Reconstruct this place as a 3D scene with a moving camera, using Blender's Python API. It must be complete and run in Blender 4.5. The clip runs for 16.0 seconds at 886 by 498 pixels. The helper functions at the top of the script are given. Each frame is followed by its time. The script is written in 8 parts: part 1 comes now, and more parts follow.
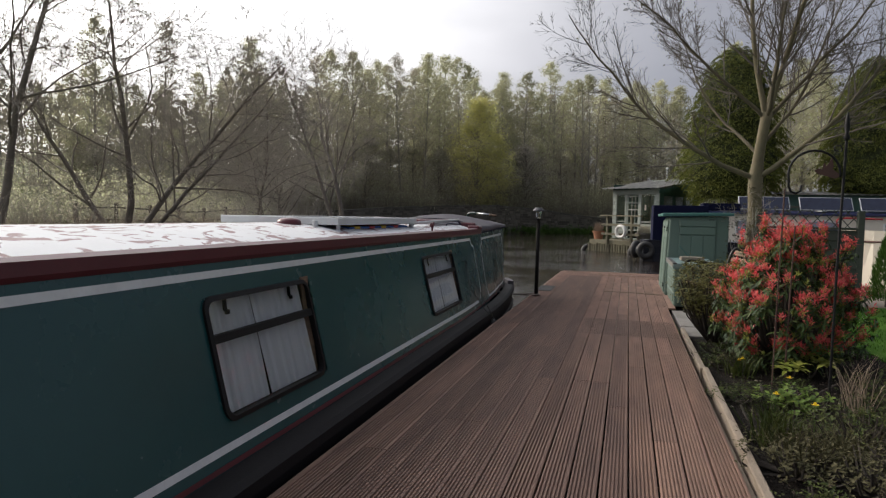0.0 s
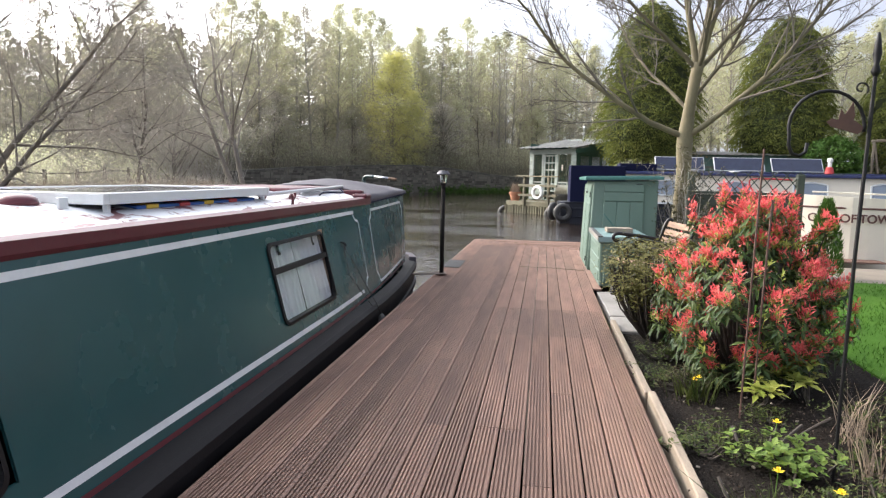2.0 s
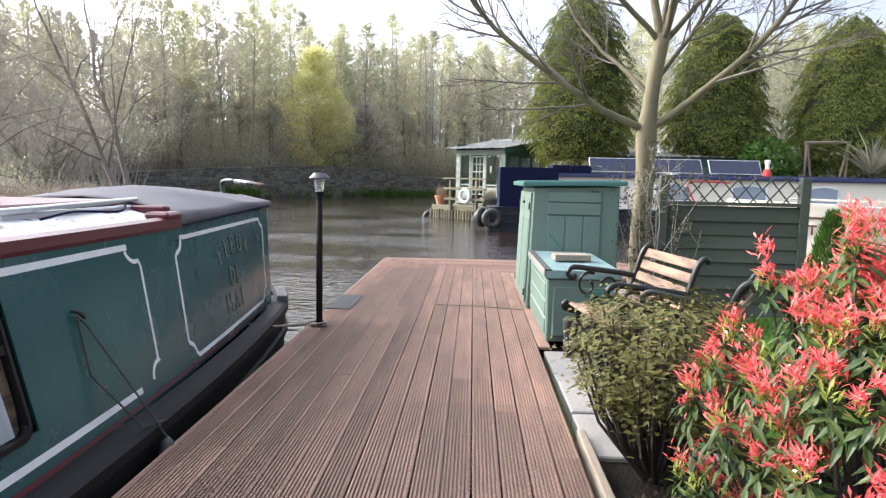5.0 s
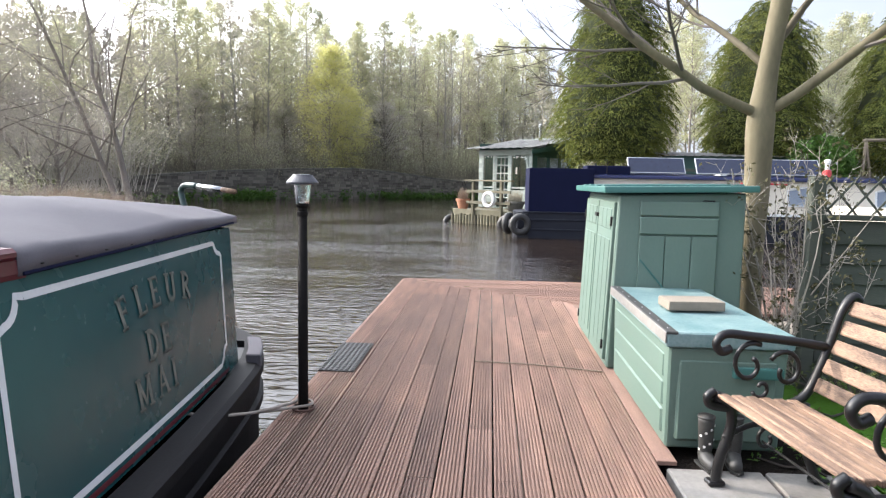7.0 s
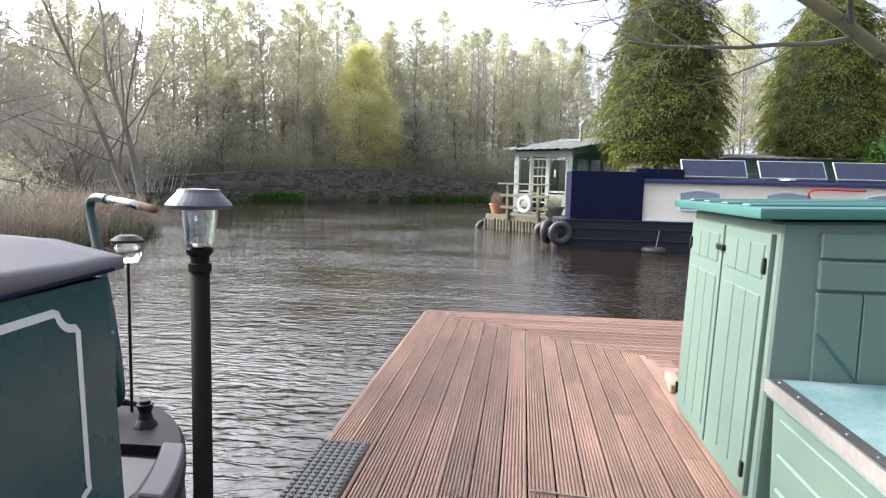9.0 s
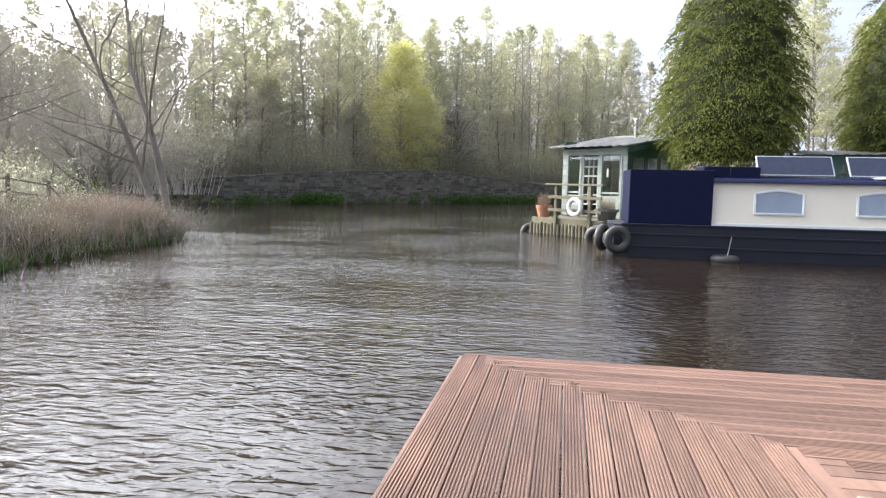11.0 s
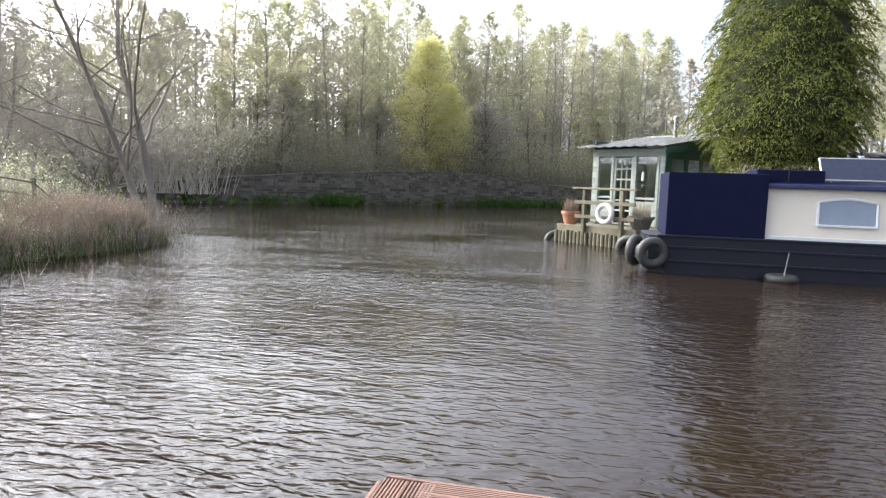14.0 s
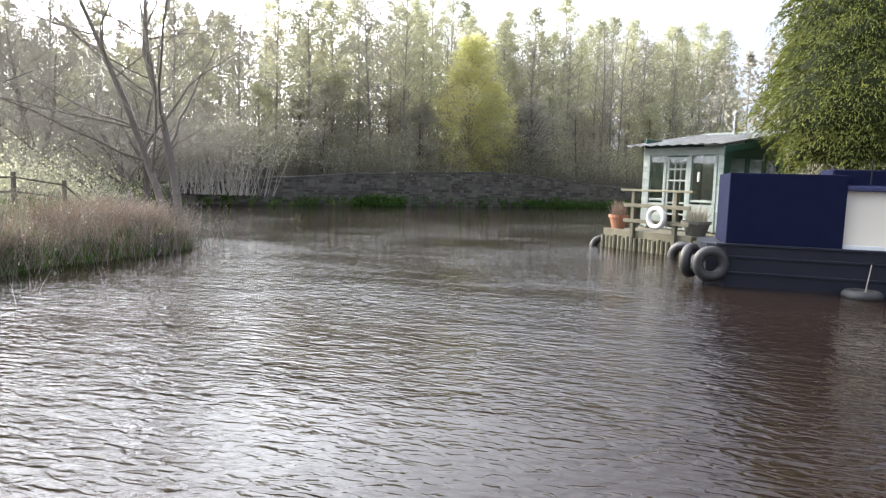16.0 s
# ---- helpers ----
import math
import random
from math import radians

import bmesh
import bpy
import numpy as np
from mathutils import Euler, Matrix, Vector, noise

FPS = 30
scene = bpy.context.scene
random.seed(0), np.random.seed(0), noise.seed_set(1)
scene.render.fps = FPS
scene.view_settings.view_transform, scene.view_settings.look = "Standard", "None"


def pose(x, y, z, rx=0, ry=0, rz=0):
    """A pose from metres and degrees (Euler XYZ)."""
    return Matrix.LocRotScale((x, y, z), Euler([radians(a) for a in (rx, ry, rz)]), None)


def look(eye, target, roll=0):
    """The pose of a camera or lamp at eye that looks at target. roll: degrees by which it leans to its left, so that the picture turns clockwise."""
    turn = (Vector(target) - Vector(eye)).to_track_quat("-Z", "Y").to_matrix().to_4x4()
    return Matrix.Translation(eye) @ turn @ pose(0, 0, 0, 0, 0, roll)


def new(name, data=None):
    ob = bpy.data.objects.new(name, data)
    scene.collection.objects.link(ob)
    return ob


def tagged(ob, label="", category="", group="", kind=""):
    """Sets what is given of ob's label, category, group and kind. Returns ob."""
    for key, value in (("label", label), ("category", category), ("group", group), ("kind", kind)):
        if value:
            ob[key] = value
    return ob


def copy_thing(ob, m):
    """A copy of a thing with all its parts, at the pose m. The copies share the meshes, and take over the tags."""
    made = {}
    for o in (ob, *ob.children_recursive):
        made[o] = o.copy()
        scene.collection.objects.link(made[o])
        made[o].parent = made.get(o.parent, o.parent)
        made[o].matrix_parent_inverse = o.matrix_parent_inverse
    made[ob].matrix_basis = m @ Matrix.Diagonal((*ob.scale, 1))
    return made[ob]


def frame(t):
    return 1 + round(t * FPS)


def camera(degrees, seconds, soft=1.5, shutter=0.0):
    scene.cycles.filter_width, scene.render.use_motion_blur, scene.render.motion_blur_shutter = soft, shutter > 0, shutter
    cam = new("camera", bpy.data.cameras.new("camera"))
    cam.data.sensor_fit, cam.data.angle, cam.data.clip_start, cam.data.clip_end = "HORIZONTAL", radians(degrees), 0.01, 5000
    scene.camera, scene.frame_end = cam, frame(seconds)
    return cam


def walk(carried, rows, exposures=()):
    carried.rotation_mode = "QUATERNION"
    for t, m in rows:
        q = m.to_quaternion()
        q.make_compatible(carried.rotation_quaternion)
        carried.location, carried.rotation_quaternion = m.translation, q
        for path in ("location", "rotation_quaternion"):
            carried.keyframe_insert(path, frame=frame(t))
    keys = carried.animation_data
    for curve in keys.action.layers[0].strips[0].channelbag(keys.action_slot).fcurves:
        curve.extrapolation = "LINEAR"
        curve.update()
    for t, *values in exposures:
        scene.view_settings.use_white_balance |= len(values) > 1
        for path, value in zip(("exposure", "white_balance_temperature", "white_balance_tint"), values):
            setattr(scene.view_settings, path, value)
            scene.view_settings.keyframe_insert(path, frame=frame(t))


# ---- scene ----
cam = camera(68.8, 16.0, soft=1.25)
PATH = [
    (0, (1.266, -1.863, 1.203), (0.736, 0.062, 1.098), 1.3),
    (0.5, (1.24, -1.424, 1.231), (0.771, 0.512, 1.041), 1.1),
    (1, (1.179, -1.026, 1.257), (0.784, 0.922, 1.035), 1.2),
    (1.5, (1.207, -0.62, 1.256), (0.894, 1.342, 1.028), 1.2),
    (2, (1.24, -0.206, 1.277), (0.956, 1.761, 1.053), 1.2),
    (2.5, (1.211, 0.218, 1.283), (0.932, 2.186, 1.059), 1.2),
    (3, (1.257, 0.673, 1.29), (0.984, 2.642, 1.066), 1.3),
    (3.5, (1.305, 1.101, 1.348), (1.03, 3.07, 1.128), 1.3),
    (4, (1.324, 1.505, 1.366), (1.096, 3.48, 1.144), 1.3),
    (4.2, (1.332, 1.668, 1.355), (1.158, 3.648, 1.134), 1.3),
    (6.3, (1.18, 3.768, 1.299), (1.142, 5.757, 1.09), 1.2),
    (6.5, (1.136, 3.977, 1.297), (1.061, 5.965, 1.089), 1.2),
    (7, (1.058, 4.424, 1.327), (0.933, 6.409, 1.117), 1.1),
    (7.5, (1.013, 4.987, 1.325), (0.866, 6.97, 1.115), 1.1),
    (8, (0.892, 5.425, 1.306), (0.715, 7.406, 1.098), 1.2),
    (8.5, (0.874, 5.837, 1.315), (0.68, 7.817, 1.108), 1.2),
    (9, (0.918, 6.276, 1.383), (0.696, 8.253, 1.176), 1.4),
    (9.5, (0.865, 6.681, 1.375), (0.594, 8.652, 1.168), 1.3),
    (12, (0.694, 8.855, 1.374), (0.286, 10.802, 1.169), 1.5),
    (12.5, (0.77, 9.169, 1.38), (0.325, 11.108, 1.176), 1.7),
    (13, (0.785, 9.517, 1.394), (0.334, 11.455, 1.19), 1.7),
    (13.5, (0.829, 9.891, 1.364), (0.401, 11.834, 1.16), 1.7),
    (14, (0.894, 10.288, 1.389), (0.445, 12.226, 1.186), 1.8),
    (14.5, (0.832, 10.637, 1.416), (0.329, 12.562, 1.21), 1.7),
    (15, (0.887, 10.938, 1.426), (0.365, 12.858, 1.221), 1.7),
    (15.5, (0.937, 11.285, 1.457), (0.407, 13.202, 1.251), 1.7),
    (16, (0.898, 11.55, 1.457), (0.309, 13.45, 1.249), 1.7),
]
EXPOSURES = [(t, e, k, 13) for t, e, k in ((0.0, -1.2, 6450), (0.5, -0.55, 6420), (1.0, -0.02, 6380), (1.5, 0.16, 6320), (3.0, 0.44, 6100), (6.5, 0.5, 6000), (9.5, 0.5, 5980), (12.0, 0.46, 6000), (16.0, 0.46, 6000))]
walk(cam, [(t, look(eye, target, roll)) for t, eye, target, roll in PATH], EXPOSURES)

# ---- world, sun, exposure ----
WATER_Z = -0.48
SUN_FROM = Vector((-0.84, 0.31, 0.47)).normalized()
world = bpy.data.worlds.new("sky")
scene.world = world
world.use_nodes = True
wn = world.node_tree.nodes
wl = world.node_tree.links
wbg = wn["Background"]
wsky = wn.new("ShaderNodeTexSky")
wsky.sky_type = 'NISHITA'
wsky.sun_disc = False
wsky.sun_elevation = math.asin(SUN_FROM.z)
wsky.sun_rotation = math.atan2(SUN_FROM.x, SUN_FROM.y)
wsky.dust_density = 3.0
wsky.air_density = 1.2
# thin high cloud over the blue
wtc = wn.new("ShaderNodeTexCoord")
wmap = wn.new("ShaderNodeMapping")
wmap.inputs["Scale"].default_value = (1.0, 1.0, 2.6)
wl.new(wtc.outputs["Generated"], wmap.inputs["Vector"])
wno = wn.new("ShaderNodeTexNoise")
wno.inputs["Scale"].default_value = 2.3
wno.inputs["Detail"].default_value = 7
wl.new(wmap.outputs["Vector"], wno.inputs["Vector"])
wramp = wn.new("ShaderNodeMapRange")
wramp.inputs["From Min"].default_value = 0.28
wramp.inputs["From Max"].default_value = 0.62
wramp.inputs["To Min"].default_value = 0.62
wramp.inputs["To Max"].default_value = 0.97
wl.new(wno.outputs["Fac"], wramp.inputs["Value"])
wmix = wn.new("ShaderNodeMix")
wmix.data_type = 'RGBA'
wl.new(wramp.outputs["Result"], wmix.inputs["Factor"])
wl.new(wsky.outputs["Color"], wmix.inputs[6])
# the thin cloud glows round the sun
wdot = wn.new("ShaderNodeVectorMath")
wdot.operation = 'DOT_PRODUCT'
wnrm = wn.new("ShaderNodeVectorMath")
wnrm.operation = 'NORMALIZE'
wl.new(wtc.outputs["Generated"], wnrm.inputs[0])
wl.new(wnrm.outputs[0], wdot.inputs[0])
wdot.inputs[1].default_value = SUN_FROM
wglow = wn.new("ShaderNodeMapRange")
wglow.inputs["From Min"].default_value = 0.05
wglow.inputs["From Max"].default_value = 1.0
wl.new(wdot.outputs["Value"], wglow.inputs["Value"])
wpow = wn.new("ShaderNodeMath")
wpow.operation = 'POWER'
wpow.inputs[1].default_value = 3.4
wl.new(wglow.outputs["Result"], wpow.inputs[0])
wcloud = wn.new("ShaderNodeMix")
wcloud.data_type = 'RGBA'
wl.new(wpow.outputs[0], wcloud.inputs["Factor"])
wcloud.inputs[6].default_value = (7.4, 7.8, 9.0, 1)
wcloud.inputs[7].default_value = (115.0, 114.0, 110.0, 1)
wl.new(wcloud.outputs[2], wmix.inputs[7])
wl.new(wmix.outputs[2], wbg.inputs["Color"])
wbg.inputs["Strength"].default_value = 0.1
sun = new("sun", bpy.data.lights.new("sun", 'SUN'))
sun.data.energy = 5.0
sun.data.angle = radians(1.5)
sun.data.color = (1.0, 0.86, 0.68)
sun.matrix_world = look(SUN_FROM * 50, (0, 0, 0))

# ---- materials ----


def material(name, colour, colour2=None, rough=0.6, metal=0.0, scale=6.0, stretch=(1, 1, 1), bump=0.15, fine=60.0,
             contrast=0.5, vary=0.0, coat=0.0, leaf=0.0, spec=0.5, bump_dist=0.004):
    """Two-scale noise between two colours, with fine relief. vary: change from object to object. leaf: light let through."""
    m = bpy.data.materials.new(name)
    m.use_nodes = True
    n, l = m.node_tree.nodes, m.node_tree.links
    b = n["Principled BSDF"]
    colour2 = colour2 or tuple(c * 0.7 for c in colour)
    tc = n.new("ShaderNodeTexCoord")
    mp = n.new("ShaderNodeMapping")
    mp.inputs["Scale"].default_value = stretch
    l.new(tc.outputs["Object"], mp.inputs["Vector"])
    big = n.new("ShaderNodeTexNoise")
    big.inputs["Scale"].default_value = scale
    big.inputs["Detail"].default_value = 6
    small = n.new("ShaderNodeTexNoise")
    small.inputs["Scale"].default_value = fine
    small.inputs["Detail"].default_value = 4
    vec = mp.outputs["Vector"]
    if vary:
        oi = n.new("ShaderNodeObjectInfo")
        add = n.new("ShaderNodeVectorMath")
        add.operation = 'ADD'
        mul = n.new("ShaderNodeMath")
        mul.operation = 'MULTIPLY'
        mul.inputs[1].default_value = 37.0
        l.new(oi.outputs["Random"], mul.inputs[0])
        l.new(vec, add.inputs[0])
        l.new(mul.outputs[0], add.inputs[1])
        vec = add.outputs[0]
    l.new(vec, big.inputs["Vector"])
    l.new(vec, small.inputs["Vector"])
    mixf = n.new("ShaderNodeMath")
    mixf.operation = 'MULTIPLY_ADD'
    mixf.inputs[1].default_value = 0.35
    l.new(small.outputs["Fac"], mixf.inputs[0])
    sc = n.new("ShaderNodeMath")
    sc.operation = 'MULTIPLY'
    sc.inputs[1].default_value = 0.65
    l.new(big.outputs["Fac"], sc.inputs[0])
    l.new(sc.outputs[0], mixf.inputs[2])
    mr = n.new("ShaderNodeMapRange")
    mr.inputs["From Min"].default_value = 0.5 - 0.5 * (1 - contrast) - 0.02
    mr.inputs["From Max"].default_value = 0.5 + 0.5 * (1 - contrast) + 0.02
    l.new(mixf.outputs[0], mr.inputs["Value"])
    mx = n.new("ShaderNodeMix")
    mx.data_type = 'RGBA'
    mx.inputs[6].default_value = (*colour, 1)
    mx.inputs[7].default_value = (*colour2, 1)
    l.new(mr.outputs["Result"], mx.inputs["Factor"])
    out = mx.outputs[2]
    if vary:
        hs = n.new("ShaderNodeHueSaturation")
        vr = n.new("ShaderNodeMapRange")
        vr.inputs["To Min"].default_value = 1 - vary
        vr.inputs["To Max"].default_value = 1 + vary
        l.new(oi.outputs["Random"], vr.inputs["Value"])
        l.new(vr.outputs["Result"], hs.inputs["Value"])
        l.new(out, hs.inputs["Color"])
        out = hs.outputs["Color"]
    l.new(out, b.inputs["Base Color"])
    rr = n.new("ShaderNodeMapRange")
    rr.inputs["To Min"].default_value = max(0.02, rough - 0.12)
    rr.inputs["To Max"].default_value = min(1.0, rough + 0.12)
    l.new(mixf.outputs[0], rr.inputs["Value"])
    l.new(rr.outputs["Result"], b.inputs["Roughness"])
    b.inputs["Metallic"].default_value = metal
    b.inputs["Coat Weight"].default_value = coat
    b.inputs["Specular IOR Level"].default_value = spec
    if bump:
        bp = n.new("ShaderNodeBump")
        bp.inputs["Strength"].default_value = bump
        bp.inputs["Distance"].default_value = bump_dist
        l.new(small.outputs["Fac"], bp.inputs["Height"])
        l.new(bp.outputs["Normal"], b.inputs["Normal"])
    if leaf:
        tr = n.new("ShaderNodeBsdfTranslucent")
        l.new(out, tr.inputs["Color"])
        ms = n.new("ShaderNodeMixShader")
        ms.inputs[0].default_value = leaf
        l.new(b.outputs[0], ms.inputs[1])
        l.new(tr.outputs[0], ms.inputs[2])
        l.new(ms.outputs[0], n["Material Output"].inputs["Surface"])
    return m


def leaf_material(name, colour, colour2, rough=0.55, through_light=0.35, vary=0.0):
    """Leaves whose colour changes from leaf to leaf, and by vary from plant to plant."""
    m = material(name, colour, colour2, rough, scale=1.0, bump=0.0, leaf=through_light, contrast=0.4, spec=0.2, vary=vary)
    n, l = m.node_tree.nodes, m.node_tree.links
    geo = n.new("ShaderNodeNewGeometry")
    for lk in list(l):
        if lk.to_node.type == 'MIX' and lk.to_socket.name == "Factor":
            l.remove(lk)
    mx = [x for x in n if x.type == 'MIX'][0]
    l.new(geo.outputs["Random Per Island"], mx.inputs["Factor"])
    return m


def glass_material(name, colour=(0.9, 0.95, 0.95), rough=0.02):
    m = bpy.data.materials.new(name)
    m.use_nodes = True
    b = m.node_tree.nodes["Principled BSDF"]
    b.inputs["Base Color"].default_value = (*colour, 1)
    b.inputs["Roughness"].default_value = rough
    b.inputs["Transmission Weight"].default_value = 1.0
    b.inputs["IOR"].default_value = 1.45
    return m


def water_material():
    m = bpy.data.materials.new("canal_water")
    m.use_nodes = True
    n, l = m.node_tree.nodes, m.node_tree.links
    b = n["Principled BSDF"]
    b.inputs["Base Color"].default_value = (0.018, 0.012, 0.008, 1)
    b.inputs["Roughness"].default_value = 0.03
    b.inputs["IOR"].default_value = 1.33
    b.inputs["Specular IOR Level"].default_value = 0.7
    tc = n.new("ShaderNodeTexCoord")
    mp = n.new("ShaderNodeMapping")
    mp.inputs["Rotation"].default_value = (0, 0, radians(-14))
    mp.inputs["Scale"].default_value = (0.8, 1.9, 1)
    l.new(tc.outputs["Object"], mp.inputs["Vector"])
    waves = []
    for scale, detail, dist in ((6.2, 1.5, 0.6), (17.0, 2, 0.4), (0.22, 2, 0.4), (2.3, 1, 0.5)):
        t = n.new("ShaderNodeTexNoise")
        t.inputs["Scale"].default_value = scale
        t.inputs["Detail"].default_value = detail
        t.inputs["Distortion"].default_value = dist
        l.new(mp.outputs["Vector"], t.inputs["Vector"])
        waves.append(t)
    # calmer and more ruffled patches
    calm = n.new("ShaderNodeMapRange")
    calm.inputs["From Min"].default_value = 0.35
    calm.inputs["From Max"].default_value = 0.65
    calm.inputs["To Min"].default_value = 0.32
    calm.inputs["To Max"].default_value = 1.0
    l.new(waves[2].outputs["Fac"], calm.inputs["Value"])
    s = n.new("ShaderNodeMath")
    s.operation = 'MULTIPLY_ADD'
    s.inputs[1].default_value = 0.16
    l.new(waves[1].outputs["Fac"], s.inputs[0])
    l.new(waves[0].outputs["Fac"], s.inputs[2])
    swell = n.new("ShaderNodeMath")
    swell.operation = 'MULTIPLY_ADD'
    swell.inputs[1].default_value = 0.9
    l.new(waves[3].outputs["Fac"], swell.inputs[0])
    l.new(s.outputs[0], swell.inputs[2])
    p = n.new("ShaderNodeMath")
    p.operation = 'MULTIPLY'
    l.new(swell.outputs[0], p.inputs[0])
    l.new(calm.outputs["Result"], p.inputs[1])
    bp = n.new("ShaderNodeBump")
    bp.inputs["Strength"].default_value = 1.0
    bp.inputs["Distance"].default_value = 0.036
    l.new(p.outputs[0], bp.inputs["Height"])
    l.new(bp.outputs["Normal"], b.inputs["Normal"])
    return m


M = {}
M["water"] = water_material()
M["deck"] = material("decking_timber", (0.26, 0.158, 0.117), (0.145, 0.092, 0.074), 0.74, scale=1.6, stretch=(6, 0.9, 6), fine=40, bump=0.35, vary=0.20, contrast=0.70, spec=0.3)
M["raw_wood"] = material("weathered_pale_timber", (0.30, 0.245, 0.185), (0.13, 0.105, 0.08), 0.8, scale=3, stretch=(6, 1, 6), fine=50, bump=0.4, vary=0.15, contrast=0.6)
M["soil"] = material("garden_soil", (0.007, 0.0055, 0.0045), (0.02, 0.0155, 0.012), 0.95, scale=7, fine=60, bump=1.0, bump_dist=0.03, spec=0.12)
# green paint, its base lifted towards teal for reflected sky
M["green_paint"] = material("sky_lifted_boat_green", (0.012, 0.060, 0.064), (0.018, 0.073, 0.076), 0.26, scale=2.5, fine=8, bump=0.02, spec=0.45)
M["white_line"] = material("white_line_paint", (0.72, 0.74, 0.74), (0.55, 0.57, 0.57), 0.35, scale=9, bump=0.05)
M["maroon"] = material("maroon_paint", (0.075, 0.009, 0.017), (0.115, 0.02, 0.028), 0.35, scale=4, bump=0.05)
M["hull_black"] = material("hull_blacking", (0.007, 0.007, 0.008), (0.018, 0.017, 0.018), 0.6, scale=4, bump=0.2, spec=0.15)
M["canvas_grey"] = material("grey_canvas", (0.082, 0.078, 0.088), (0.14, 0.133, 0.147), 0.78, scale=3, fine=150, bump=0.3, spec=0.2)
M["black_rubber"] = material("black_rubber", (0.018, 0.018, 0.018), (0.055, 0.054, 0.05), 0.55, scale=20, bump=0.2)
M["black_metal"] = material("black_painted_metal", (0.006, 0.006, 0.007), (0.014, 0.013, 0.013), 0.5, scale=18, bump=0.15, spec=0.22)
M["curtain"] = material("white_curtain", (0.82, 0.83, 0.85), (0.74, 0.75, 0.78), 0.9, scale=12, bump=0.1, leaf=0.0)
M["glass"] = glass_material("window_glass")
M["steel"] = material("brushed_steel", (0.55, 0.56, 0.56), (0.42, 0.42, 0.43), 0.28, metal=1.0, scale=10, bump=0.05)
M["alu"] = material("aluminium_frame", (0.60, 0.61, 0.62), (0.50, 0.51, 0.52), 0.42, metal=0.7, scale=10, bump=0.05)
M["solar"] = material("solar_cells", (0.012, 0.016, 0.035), (0.02, 0.028, 0.06), 0.16, scale=7, bump=0.0, coat=0.5)
# opaque pale blue pane: the reflected sky is its base colour
M["sky_toned_pane"] = material("painted_sky_reflection_pane", (0.17, 0.21, 0.27), (0.24, 0.29, 0.35), 0.10, scale=2, bump=0.0, coat=0.4)
M["resin_green"] = material("sage_green_plastic", (0.09, 0.148, 0.12), (0.132, 0.185, 0.152), 0.55, scale=2.5, stretch=(1, 1, 0.5), bump=0.1, contrast=0.45)
M["resin_lid"] = material("teal_plastic_lid", (0.03, 0.115, 0.105), (0.055, 0.155, 0.14), 0.45, scale=3, bump=0.08)
M["chest_lid"] = material("bleached_teal_lid", (0.075, 0.16, 0.165), (0.22, 0.30, 0.295), 0.5, scale=5, bump=0.1, contrast=0.72)
M["stone"] = material("rough_stone", (0.15, 0.13, 0.10), (0.26, 0.22, 0.175), 0.9, scale=4, fine=30, bump=0.6, vary=0.25)
M["dark_stone"] = material("dark_weathered_stone", (0.075, 0.073, 0.062), (0.15, 0.142, 0.12), 0.9, scale=1.6, fine=14, bump=0.6, vary=0.35, bump_dist=0.02)
M["paving"] = material("pale_worn_paving", (0.29, 0.275, 0.255), (0.15, 0.142, 0.13), 0.8, scale=4, fine=40, bump=0.3, vary=0.1)
M["iron"] = material("black_cast_iron", (0.007, 0.007, 0.008), (0.014, 0.014, 0.014), 0.36, scale=20, bump=0.2, spec=0.35)
M["slat"] = material("worn_bench_timber", (0.29, 0.185, 0.118), (0.085, 0.055, 0.04), 0.75, scale=2.6, stretch=(7, 1.2, 7), fine=40, bump=0.4, vary=0.25, contrast=0.82)
M["fence"] = material("dark_green_fence_timber", (0.035, 0.045, 0.034), (0.07, 0.075, 0.06), 0.85, scale=2.5, stretch=(0.7, 4, 6), fine=40, bump=0.4, vary=0.2)
M["navy"] = material("navy_canvas", (0.006, 0.008, 0.026), (0.009, 0.011, 0.036), 0.85, scale=3, fine=120, bump=0.1, spec=0.1)
M["navy_hull"] = material("blue_black_hull_paint", (0.008, 0.010, 0.017), (0.015, 0.018, 0.028), 0.5, scale=2, bump=0.1, spec=0.3)
M["blue_roof"] = material("blue_roof_paint", (0.012, 0.018, 0.07), (0.018, 0.026, 0.10), 0.35, scale=2, bump=0.02)
M["cream"] = material("cream_paint", (0.72, 0.67, 0.55), (0.63, 0.59, 0.50), 0.3, scale=1.5, bump=0.02, contrast=0.3)
M["hut_paint"] = material("pale_sage_boards", (0.17, 0.205, 0.18), (0.32, 0.355, 0.32), 0.7, scale=4, stretch=(1, 1, 4), bump=0.25, vary=0.2, contrast=0.55)
M["hut_green"] = material("dark_green_boards", (0.028, 0.075, 0.062), (0.04, 0.10, 0.08), 0.6, scale=3, bump=0.2)
M["roof_sheet"] = material("weathered_roof_sheet", (0.16, 0.17, 0.17), (0.42, 0.42, 0.40), 0.6, scale=5, fine=20, bump=0.2, contrast=0.65)
M["mossy_timber"] = material("mossy_timber", (0.10, 0.092, 0.062), (0.19, 0.175, 0.115), 0.85, scale=4, fine=30, bump=0.3, vary=0.3)
M["terracotta"] = material("terracotta", (0.36, 0.15, 0.08), (0.44, 0.22, 0.13), 0.8, scale=6, bump=0.2)
# darker copy of the bark: backlit shade of thin limbs, painted in
M["bark"] = material("backlit_limb_bark", (0.07, 0.06, 0.038), (0.14, 0.12, 0.075), 0.9, scale=5, fine=35, bump=0.5)
M["limb_bark"] = M["bark"]
M["bark"] = material("olive_bark", (0.10, 0.085, 0.05), (0.19, 0.165, 0.10), 0.9, scale=5, stretch=(1, 1, 0.35), fine=35, bump=0.5, contrast=0.6)
